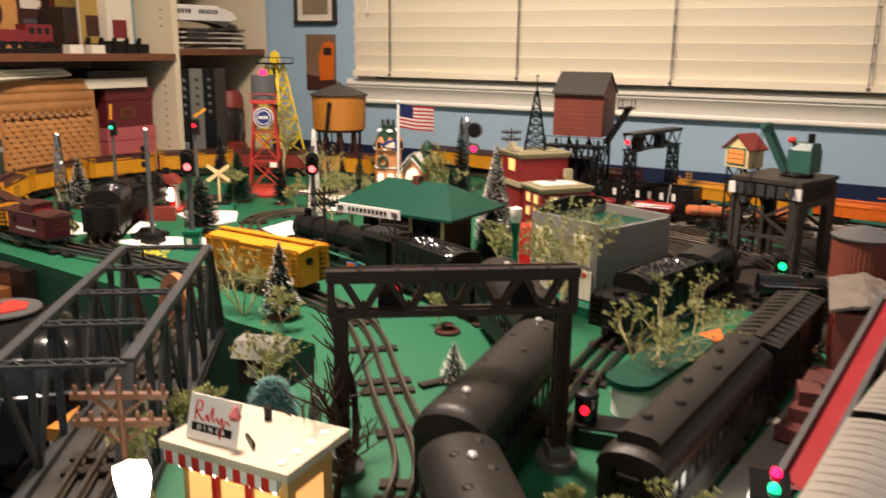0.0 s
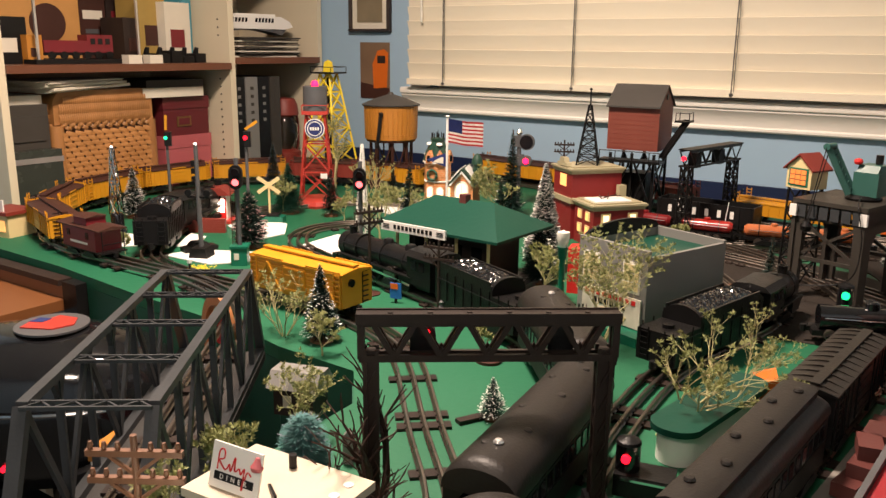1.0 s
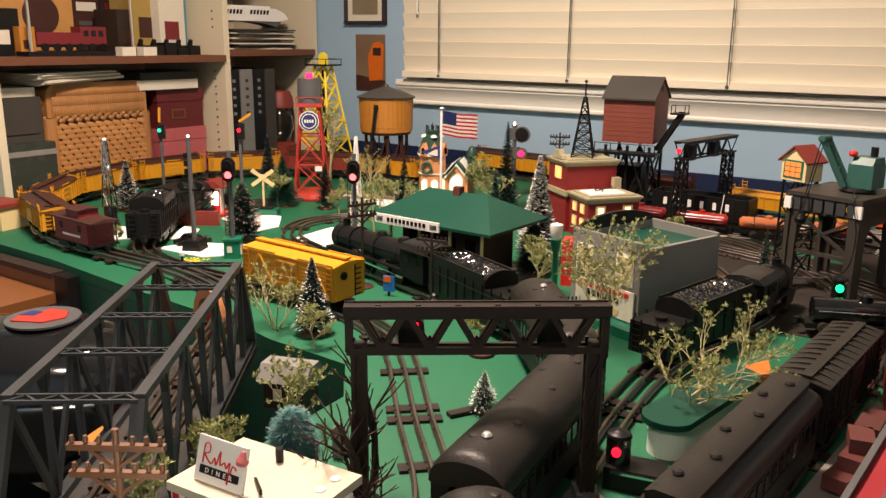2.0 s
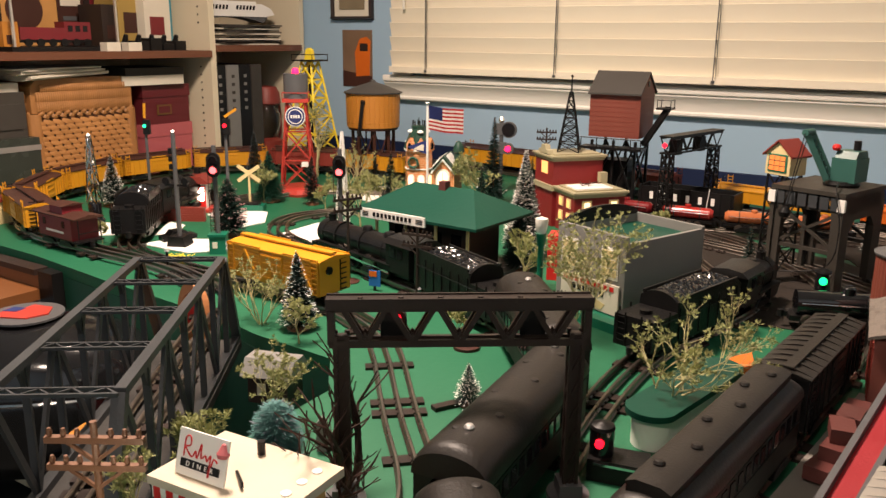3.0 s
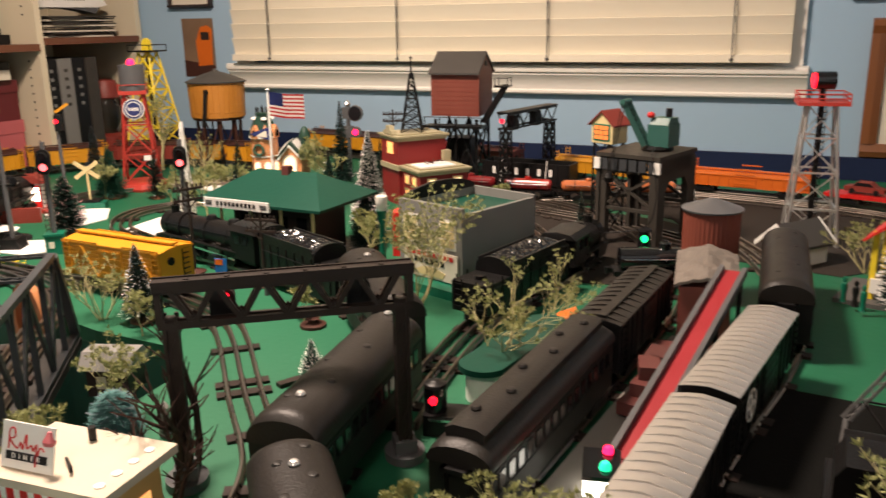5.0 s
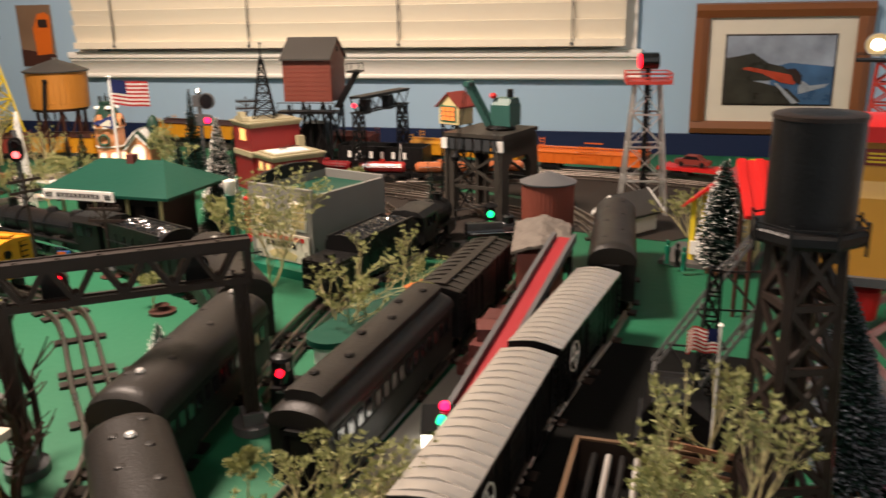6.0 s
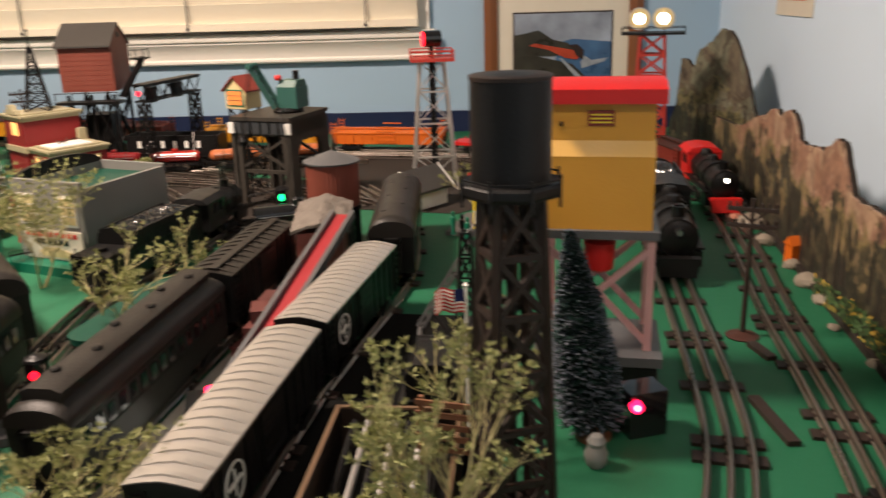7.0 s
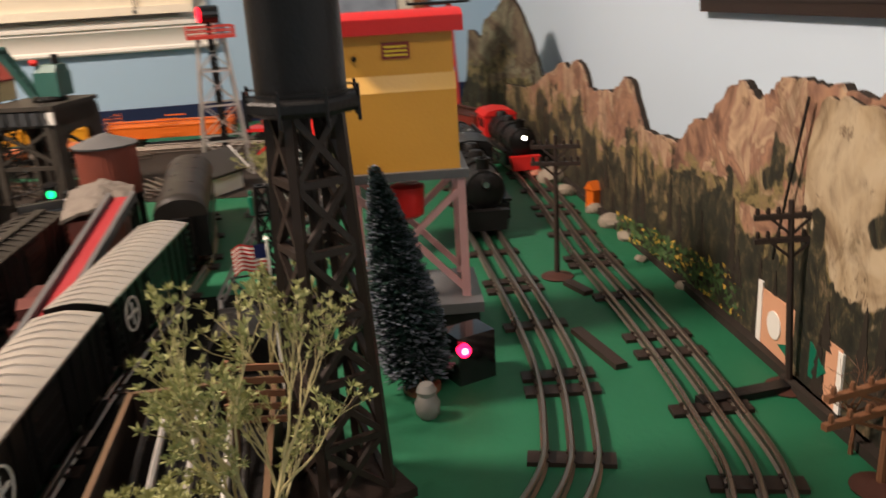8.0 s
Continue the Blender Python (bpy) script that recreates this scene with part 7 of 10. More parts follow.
for q in low:
    side = Vector((0.006, -0.0045, 0))
    bm = new_bm()
    for s in (-1, 1):
        beam(bm, q + side * s * 0.5, q + side * s * 0.5 + up, 0.0022, 0.003)
    for i in range(16):
        s = 1 if i % 2 else -1
        beam(bm, q + side * s * 0.5 + up * (i / 16), q - side * s * 0.5 + up * ((i + 1) / 16), 0.0012)
    part("boom_rail", bm, GREYB, dk, "grey lattice rail")
for i in range(7):
    f0, f1 = i / 7, (i + 1) / 7
    a_, b_ = (low if i % 2 else low[::-1])
    part("brace", beam(new_bm(), a_ + up * f0, b_ + up * f1, 0.0018), IRON, dk)
part("mast", lattice_leg(new_bm(), (0.024, 0.02, 0.020), (0.028, 0.02, 0.17), 0.010, 0.005, 0.0022, 6), IRON, dk)
part("stay", cyl(new_bm(), (0.028, 0.02, 0.168), low[0] + up * 0.95, 0.0008, n=5), IRON, dk)
part("foot_strut", beam(new_bm(), (-0.026, 0.030, 0.018), (-0.023, 0.044, 0.060), 0.004), GREYB, dk)
fe_ = thing("rail_fence", "reddish-brown toy rail fence behind the ferns", "fence", 0.540, 0.667, 0, -13.4, size=0.93)
for x in (-0.022, 0.022):
    part("post", box(new_bm(), x - 0.002, -0.002, 0, x + 0.002, 0.002, 0.098), WOODP, fe_)
for i in range(5):
    part("rail", box(new_bm(), -0.026, -0.0045, 0.052 + i * 0.010, 0.026, -0.0022, 0.0565 + i * 0.010), WOODP, fe_)
orn = tagged(part("ornament", lathe(new_bm(), [(0.006, 0), (0.009, 0.004), (0.010, 0.012), (0.007, 0.019), (0.008, 0.023), (0.005, 0.028), (0, 0.030)], 14), PALE), "small pale grey ornament at the foot of the tree", "ornament")
orn.location = (0.657, 0.723, 0)
for i, (x, y) in enumerate(((0.532, 1.359), (0.518, 1.375), (0.541, 1.340))):
    fg = tagged(part("figurine", lathe(new_bm(), [(0.005, 0), (0.004, 0.002), (0.003, 0.012), (0.0045, 0.02), (0.0042, 0.027), (0.0018, 0.029), (0.0032, 0.032), (0.0026, 0.036), (0, 0.0375)], 10), LAMPG if i else BLACK), "tiny dark painted figurine standing by the stand", "figurine", "figurines")
    fg.location = (x, y, 0.007)

# pictures on the walls
def picture(label, x0, x1, z0, z1, wood, border, mat_w, flat):
    p = thing("framed_picture", label, "picture", (x0 + x1) / 2, YB, (z0 + z1) / 2, 0, "framed pictures")
    w, h = (x1 - x0) / 2, (z1 - z0) / 2
    bm = new_bm()
    for a, b in (((-w, h - border), (w, h)), ((-w, -h), (w, -h + border))):
        prism(bm, [(-0.001, a[1]), (-0.016, a[1] + (0 if a[1] > 0 else 0.004)), (-0.022, (a[1] + b[1]) / 2), (-0.016, b[1] - (0.004 if a[1] > 0 else 0)), (-0.001, b[1])], a[0], b[0])
    for s in (-1, 1):
        a, b = sorted((s * w, s * (w - border)))
        prism(bm, [(a, -0.001), (a, -0.016), ((a + b) / 2, -0.0225), (b, -0.016), (b, -0.001)], -h + border, h - border, "z")
    part("frame", bm, wood, p)
    part("mat", box(new_bm(), -w + border, -0.008, -h + border, w - border, -0.002, h - border), PAPER, p, "cream mat")
    return p, w - border - mat_w, h - border - mat_w


SKYP = stuff("print_sky", (0.25, 0.29, 0.35), 0.3, var=0.95, scale=34, bump=0.0)
SEAP = stuff("print_sea", (0.045, 0.11, 0.22), 0.3, var=0.8, scale=45, bump=0.0)
PRED = stuff("print_red", (0.38, 0.05, 0.02), 0.3, var=0.6, scale=60, bump=0.0)
PSURF = stuff("print_surf", (0.30, 0.34, 0.38), 0.3, var=0.5, scale=60, bump=0.0)
HILLP = stuff("print_hill", (0.035, 0.034, 0.026), 0.3, var=0.9, scale=55, bump=0.0)
pic, iw, ih = picture("wood-framed print of a red streamliner on a rocky coast", 0.570, 0.988, 0.056, 0.388, FRAMEW, 0.036, 0.045, None)
part("inner_line", box(new_bm(), -iw - 0.004, -0.0095, -ih - 0.004, iw + 0.004, -0.0075, ih + 0.004), DARKW, pic)
part("print", box(new_bm(), -iw, -0.0105, -ih, iw, -0.009, ih), SKYP, pic, "printed cloudy sky")
def flatshape(nm, pts, material, k):
    part(nm, prism(new_bm(), [(x * iw, z * ih) for x, z in pts], -0.0105 - 0.0006 * k, -0.0100 - 0.0006 * k, "y"), material, pic)
flatshape("printed_sea", [(-0.2, -1), (1, -1), (1, 0.1), (0.2, 0.22), (-0.1, 0.1)], SEAP, 1)
flatshape("printed_surf", [(0.40, -0.7), (0.85, -0.5), (0.95, -0.38), (0.6, -0.45), (0.45, -0.3), (0.38, -0.5)], PSURF, 2)
flatshape("printed_hill", [(-1, -0.3), (-1, 0.35), (-0.75, 0.42), (-0.5, 0.5), (-0.2, 0.2), (0.1, 0.1), (0.3, -0.2), (-0.2, -0.3)], HILLP, 3)
flatshape("printed_cliff", [(-1, -1), (-1, -0.2), (-0.5, -0.3), (0.2, -0.55), (0.45, -0.9), (0.4, -1)], HILLP, 4)
flatshape("printed_train", [(-0.70, 0.03), (-0.58, 0.10), (0.20, -0.12), (0.36, -0.28), (0.30, -0.42), (0.05, -0.36), (-0.3, -0.10)], PRED, 5)
flatshape("printed_nose", [(0.1, 0.02), (0.3, 0.06), (0.44, -0.15), (0.42, -0.42), (0.28, -0.3), (0.22, -0.08)], DARKW, 6)
flatshape("printed_track", [(-0.08, -0.36), (0.0, -0.38), (0.40, -0.95), (0.3, -1.0)], PSURF, 7)
p2, a_, b_ = picture("dark-framed picture above the coastal print", 0.52, 0.95, 0.428, 0.736, DARKW, 0.02, 0.03, None)
part("print", box(new_bm(), -a_, -0.0105, -b_, a_, -0.0085, b_), SKYP, p2)
p3, a_, b_ = picture("small black-framed sketch beside the window", -1.533, -1.357, 0.450, 0.662, DARKW, 0.012, 0.022, None)
part("print", box(new_bm(), -a_, -0.0105, -b_, a_, -0.0085, b_), stuff("print_sepia", (0.20, 0.16, 0.10), 0.5, var=0.6, scale=18), p3)
ps = thing("photo_print", "unframed photo of an orange diesel engine pinned to the wall", "photo", -1.430, YB, 0.324)
part("paper", box(new_bm(), -0.064, -0.0022, -0.094, 0.064, -0.0004, 0.094), stuff("photo_dull", (0.19, 0.12, 0.075), 0.35, var=0.5, scale=14), ps)
part("printed_engine", prism(new_bm(), [(-0.005, -0.06), (0.052, -0.055), (0.058, 0.06), (0.04, 0.072), (0.012, 0.066), (-0.010, 0.02)], -0.0030, -0.0021, "y"), ORANGE, ps)
part("printed_windows", box(new_bm(), 0.012, -0.0036, 0.025, 0.046, -0.0029, 0.050), DARKW, ps)
part("printed_ground", prism(new_bm(), [(-0.064, -0.094), (0.064, -0.094), (0.064, -0.058), (-0.064, -0.04)], -0.0029, -0.0021, "y"), BROWN, ps)
ep = thing("framed_picture", "dark poster with a yellow figure shape on the east wall", "picture", XR, 0.962, 0.430, -90, "framed pictures")
part("frame", soften(box(new_bm(), -0.33, -0.014, -0.175, 0.33, -0.001, 0.175), 0.003), DARKW, ep)
part("print", box(new_bm(), -0.315, -0.016, -0.16, 0.315, -0.0135, 0.16), stuff("print_dark", (0.03, 0.022, 0.02), 0.3, var=0.4, scale=10), ep)
for x, w, z in ((-0.240, 0.010, 0.020), (-0.205, 0.030, 0.010), (-0.160, 0.008, 0.014), (-0.075, 0.008, 0.060), (-0.030, 0.022, 0.012), (0.040, 0.010, 0.050)):
    part("printed_shape", box(new_bm(), x, -0.0172, -0.154, x + w, -0.0158, -0.150 + z), YELLOWB, ep)
part("printed_shape", prism(new_bm(), [(-0.20, -0.13), (-0.09, -0.132), (-0.10, -0.09), (-0.14, -0.05), (-0.19, -0.06)], -0.0172, -0.0158, "y"), BROWN, ep)
e2 = thing("photo_print", "small cream print pinned to the east wall", "photo", XR, 1.87, 0.365, -90)
part("paper", box(new_bm(), -0.10, -0.003, -0.06, 0.10, -0.0008, 0.10), PAPER, e2)
part("printed_patch", box(new_bm(), -0.05, -0.0040, -0.03, 0.06, -0.0028, 0.06), ORANGE, e2)

# ---- trees ----
def fern_tree(label, x, y, h, spread, rz=0, seed=1, leaf=MOSS, twig=TWIG, leaves=True, lean=(0, 0), depth=4, size=0.0042, z=0.0, stems=1, thick=1.0):
    """A dried air-fern tree: thin forking twigs with small leaf clumps."""
    rnd = random.Random(seed)
    t = thing("fern_tree" if leaves else "bare_tree", label, "tree", x, y, z, rz, "model trees")
    tb, lb = new_bm(), new_bm()
    def clump(p, d):
        for _ in range(rnd.randint(6, 9)):
            o = (d * 0.7 + Vector((rnd.uniform(-1, 1), rnd.uniform(-1, 1), rnd.uniform(-0.5, 1)))).normalized()
            a = o.cross(Vector((rnd.uniform(-1, 1), rnd.uniform(-1, 1), rnd.uniform(-1, 1)))).normalized()
            s = size * rnd.uniform(0.5, 1.15)
            c = p + o * s * 0.1
            v = [lb.verts.new(q) for q in (c - a * s * 0.05, c + o * s * 0.55 + a * s * 0.17, c + o * s * 1.25, c + o * s * 0.6 - a * s * 0.17)]
            lb.faces.new(v)
    def grow(p, d, length, r, k):
        n = 4
        for i in range(n):
            q = p + d * length / n
            cyl(tb, p, q, r, r * 0.88, 5, caps=False)
            r *= 0.88
            p = q
            d = (d + Vector((rnd.uniform(-1, 1), rnd.uniform(-1, 1), rnd.uniform(-0.6, 0.9))) * 0.16).normalized()
            if leaves and (k == 0 and i >= 2 or k == 1 and i == 3):
                clump(p, d)
            if k > 0 and i >= 1 and rnd.random() < 0.7:
                e = (d + Vector((rnd.uniform(-1, 1) * spread, rnd.uniform(-1, 1) * spread, rnd.uniform(-0.3, 0.5)))).normalized()
                grow(p, e, length * rnd.uniform(0.55, 0.85), r * 0.7, k - 1)
        if k > 0:
            for _ in range(2):
                e = (d + Vector((rnd.uniform(-1, 1) * spread, rnd.uniform(-1, 1) * spread, rnd.uniform(-0.2, 0.5)))).normalized()
                grow(p, e, length * rnd.uniform(0.6, 0.85), r * 0.75, k - 1)
        elif leaves:
            clump(p, d)
    if stems == 1:
        grow(Vector((0, 0, 0)), Vector((lean[0], lean[1], 1)).normalized(), h * 0.42, thick * 0.0027 * h / 0.1, depth - 1)
    for j in range(stems if stems > 1 else 0):
        a = 2 * math.pi * (j + rnd.random()) / stems
        tilt = rnd.uniform(0.1, 0.75) * spread
        grow(Vector((math.cos(a) * 0.006, math.sin(a) * 0.006, 0)), Vector((lean[0] + math.cos(a) * tilt, lean[1] + math.sin(a) * tilt, 1)).normalized(), h * rnd.uniform(0.45, 0.75), thick * 0.0021 * h / 0.1, depth - 1)
    zs = [v.co.z for v in tb.verts]
    for v in tb.verts:
        v.co.z = max(v.co.z, 0.0)
    k = h / max(zs)
    for b in (tb, lb):
        bmesh.ops.scale(b, vec=(k, k, k), verts=b.verts)
    part("branchwork", tb, twig, t)
    if leaves:
        part("foliage", lb, leaf, t, smooth=False)
    else:
        lb.free()
    return t


def brush_tree(label, x, y, h, r, seed, material=BRUSH, snow=0.3, rz=0, z=0.0, n=1500, round_top=False, stand=True, frost=SNOW, bullet=False):
    """A bottle-brush tree: short stiff bristles round a wire, with frosted tips."""
    rnd = random.Random(seed)
    t = thing("bottle_brush_tree", label, "tree", x, y, z, rz, "bottle-brush trees")
    bm, sb = new_bm(), new_bm()
    for i in range(n):
        f = rnd.random() ** 0.72
        zz = h * (0.10 + 0.88 * (1 - f)) if not round_top else h * (0.06 + 0.92 * rnd.random())
        g = (h - zz) / (h * 0.9)
        rr = r * (math.sqrt(max(0.02, 1 - (1 - 1.15 * min(1, g)) ** 2)) if round_top else (0.06 + 0.94 * (min(1.0, g * 1.5) ** 0.75 if bullet else g))) * rnd.uniform(0.75, 1.08)
        a = rnd.uniform(0, 2 * math.pi)
        d = Vector((math.cos(a), math.sin(a), rnd.uniform(-0.25, 0.35)))
        s = Vector((-math.sin(a), math.cos(a), rnd.uniform(-0.5, 0.5))) * h * 0.008
        p0, p1 = Vector((0, 0, zz)), Vector((0, 0, zz)) + d * rr
        m = p0.lerp(p1, 0.45)
        bm.faces.new([bm.verts.new(q) for q in (m - s * 0.7, m + s * 0.7, p1 + s * 0.4, p1 - s * 0.4)])
        bm.faces.new([bm.verts.new(q) for q in (p0, m + s, m - s)])
        if rnd.random() < snow:
            w = s * 0.9
            e = p0.lerp(p1, rnd.uniform(0.72, 0.9))
            up = Vector((0, 0, h * 0.004))
            sb.faces.new([sb.verts.new(q + up * 0.4) for q in (e - w, e + w, p1 + w + up, p1 - w + up)])
    part("brush", bm, material, t, smooth=False)
    part("frosting", sb, frost, t, "pale frosted tips", smooth=False)
    bm = cyl(new_bm(), (0, 0, 0), (0, 0, h * 0.97), h * 0.012, h * 0.005, 6)
    if stand:
        lathe(bm, [(r * 0.55, 0), (r * 0.55, h * 0.03), (r * 0.3, h * 0.05), (h * 0.012, h * 0.07)], 14)
    part("stem", bm, WOODP, t)
    return t


bt_ = brush_tree("tall dark bottle-brush tree with frosted tips by the tower", 0.661, 0.768, 0.193, 0.028, 1, snow=0.5, n=7500, frost=FROST, bullet=True)
bt_.matrix_basis = pose(0.661, 0.768, 0, 0, -7.5, -1.7)
brush_tree("dark bottle-brush tree beside the yellow stock car", -0.370, 0.964, 0.113, 0.030, 2, snow=0.2, n=2400)
brush_tree("snow-flecked bottle-brush tree beside the station", -0.294, 1.488, 0.205, 0.041, 3, snow=0.9, n=4200)
brush_tree("dark red-flecked bottle-brush tree behind the signal", -0.862, 1.290, 0.122, 0.036, 4, snow=0.18, n=2600, frost=PINKL, bullet=True)
brush_tree("small frosted bottle-brush tree on the green", -0.044, 0.887, 0.051, 0.019, 5, snow=0.5, n=1100)
brush_tree("blue-green round bristle tree beside the diner", -0.129, 0.675, 0.062, 0.027, 6, BRUSHB, 0.10, n=5200, round_top=True, frost=FROST)
brush_tree("green bottle-brush pine near the red tower", -1.058, 1.601, 0.128, 0.045, 7, material=BRUSHG, snow=0.0, n=2600)
brush_tree("grey-tipped bottle-brush pine on the west side", -1.310, 1.340, 0.124, 0.034, 8, snow=0.6, n=2400)
brush_tree("frosted bottle-brush pine before the shelves", -1.329, 1.816, 0.140, 0.028, 9, snow=0.8, n=1800, frost=FROST)
brush_tree("dark tall pine behind the lit village house", -0.580, 1.871, 0.221, 0.035, 10, snow=0.03, n=1500)
brush_tree("dark small pine by the signal", -0.508, 1.934, 0.123, 0.022, 11, snow=0.03, n=1000)
brush_tree("dark small pine by the black locomotive", 0.087, 1.589, 0.102, 0.018, 12, snow=0.05, n=900)
brush_tree("dark pine at the corner of the station", -0.262, 1.410, 0.110, 0.036, 13, snow=0.03, n=2400)
brush_tree("snow-speckled bristle tree by the farm stand", 0.592, 1.363, 0.174, 0.034, 14, snow=0.4, n=3200, bullet=True)
brush_tree("grey little pine near the back wall", 0.241, 1.881, 0.096, 0.019, 15, snow=0.4, n=900)
brush_tree("dark pine by the orange tank", -0.945, 1.876, 0.089, 0.025, 16, snow=0.03, n=1200)
brush_tree("dark bristle pine beside the lit house", -0.799, 1.753, 0.130, 0.031, 61, snow=0.04, n=1600)
brush_tree("dark bristle pine behind the station roof", -0.485, 1.655, 0.137, 0.029, 62, snow=0.05, n=1600)
brush_tree("dark green pine before the red tower", -0.948, 1.634, 0.121, 0.029, 63, snow=0.05, n=1500)
fern_tree("olive fern tree between the pines", -0.729, 1.626, 0.109, 0.9, 20, 64, size=0.0068, depth=3, stems=4)
fern_tree("dense olive fern by the orange tank", -0.967, 1.816, 0.126, 0.9, 50, 65, size=0.0075, depth=3, stems=4)
fern_tree("olive fern spray beside the red building", -0.164, 1.518, 0.074, 1.1, 0, 66, size=0.006, depth=3, stems=4)
fern_tree("sprawling olive fern tree by the green tank", 0.118, 0.956, 0.125, 0.95, 0, 21, lean=(0.55, 0.25), size=0.0055, depth=4, stems=2, thick=1.2)
fern_tree("forked olive fern tree beyond the coach", 0.161, 1.155, 0.101, 0.6, 40, 22, lean=(0.7, 0.0), size=0.006, depth=3, stems=3)
fern_tree("bushy fern tree against the grey building", -0.040, 1.165, 0.178, 0.95, 10, 23, lean=(0.38, 0), size=0.0085, depth=4, stems=4, thick=0.9)
fern_tree("pale fern tree beside the stock car", -0.426, 0.947, 0.089, 0.9, 0, 24, size=0.006, depth=3, stems=6)
fern_tree("pale fern spray by the gantry", -0.330, 0.921, 0.060, 1.1, 70, 25, size=0.004)
fern_tree("spreading fern tree over the little house", -0.198, 0.743, 0.091, 1.1, 30, 26, size=0.006, lean=(-0.25, 0.1), depth=4, stems=2)
fern_tree("low fern tree with yellow flecks near the bridge", -0.193, 0.634, 0.049, 1.1, 110, 27, size=0.0045)
fern_tree("thin fern tree by the diner", -0.100, 0.509, 0.093, 0.6, 0, 28, size=0.0045)
fern_tree("thin fern tree at the bridge end", -0.103, 0.567, 0.096, 0.7, 60, 29, size=0.0045)
fern_tree("thick green fern tree before the black tower", 0.540, 0.585, 0.182, 0.40, 0, 30, size=0.0078, depth=4, stems=4, thick=1.2)
fern_tree("thick green fern shrub beside the tray", 0.486, 0.565, 0.078, 1.05, 60, 31, size=0.0062, lean=(-0.45, 0.0), depth=4, stems=3, thick=1.3)
fern_tree("tall thin fern sprig by the flag", 0.564, 0.728, 0.140, 0.5, 0, 32, size=0.007, depth=3, stems=3)
fern_tree("green fern shrub at the end of the coach", 0.275, 0.566, 0.100, 1.1, 0, 33, size=0.0056, depth=4, stems=5, thick=1.4)
fern_tree("small fern sprig under the gantry foot", 0.185, 0.657, 0.048, 0.7, 0, 34, size=0.005)
fern_tree("fern sprig between the gantry and tender", -0.157, 1.043, 0.054, 1.0, 20, 35, size=0.005)
fern_tree("olive fern tree by the lamp post", -0.194, 1.298, 0.094, 0.9, 0, 36, size=0.0055)
fern_tree("olive fern bush before the lit house", -0.792, 1.648, 0.094, 0.9, 0, 37, size=0.0065)
fern_tree("low olive fern bush by the lit house", -0.872, 1.594, 0.084, 0.9, 40, 38, size=0.0065)
fern_tree("tall olive fern tree beside the lit house", -0.520, 1.742, 0.160, 0.7, 0, 39, size=0.0075)
fern_tree("tall pale fern tree by the yellow derrick", -1.220, 1.955, 0.204, 0.7, 0, 40, size=0.0075)
fern_tree("olive fern bush under the crossing sign", -1.059, 1.582, 0.095, 1.0, 0, 41, size=0.0065)
fern_tree("olive fern behind the signal", -0.666, 1.469, 0.113, 0.9, 0, 42, size=0.006)
fern_tree("pale fern at the west table edge", -1.465, 1.007, 0.092, 0.9, 0, 43, size=0.006)
fern_tree("thin pale weed by the parked coach", -1.018, 1.105, 0.042, 0.8, 0, 44, size=0.0045)
fern_tree("tangle of olive fern near the back line", 0.556, 1.554, 0.089, 1.1, 0, 45, size=0.007, depth=3, stems=6)
fern_tree("dry fern tangle behind the grey building", -0.107, 1.730, 0.069, 1.1, 0, 46, size=0.006)
fern_tree("dark bare twig bush by the gantry", -0.034, 0.666, 0.152, 0.8, 0, 50, twig=BARE, leaves=False, depth=3, stems=3, thick=1.9)
fern_tree("dark bare twig bush behind the diner", -0.005, 0.612, 0.107, 0.9, 70, 51, twig=BARE, leaves=False, depth=3, stems=3, thick=2.0)
fern_tree("bare brown twig tree at the table edge", 0.918, 0.589, 0.073, 1.0, 70, 52, twig=WOODP, leaves=False, depth=4)

# ---- snow cloth on the green ----
def cloth(label, pts):
    bm = prism(new_bm(), pts, 0.0006, 0.0026, "z")
    return tagged(part("snow_cloth", soften(bm, 0.0008), SNOW), label, "cloth", "snow cloths")


cloth("strip of white snow cloth beside the west track", [(-1.343, 1.144), (-1.077, 1.135), (-1.019, 1.204), (-1.102, 1.227), (-1.246, 1.206), (-1.394, 1.228)])
cloth("strip of white snow cloth by the signals", [(-0.948, 1.141), (-0.822, 1.147), (-0.754, 1.230), (-0.800, 1.275), (-0.926, 1.213)])
cloth("scrap of white snow cloth beside the parked tender", [(-0.990, 1.205), (-0.955, 1.228), (-1.010, 1.300), (-1.062, 1.300)])
cloth("patch of white snow cloth inside the curve", [(-0.789, 1.347), (-0.665, 1.335), (-0.643, 1.426), (-0.711, 1.505), (-0.796, 1.482)])
cloth("patch of white snow cloth by the red tower", [(-1.057, 1.402), (-0.904, 1.326), (-0.893, 1.419), (-0.964, 1.499), (-1.082, 1.489)])
cloth("wide white snow cloth under the lit house", [(-0.991, 1.776), (-0.804, 1.723), (-0.623, 1.691), (-0.535, 1.783), (-0.760, 1.947), (-0.969, 1.922)])

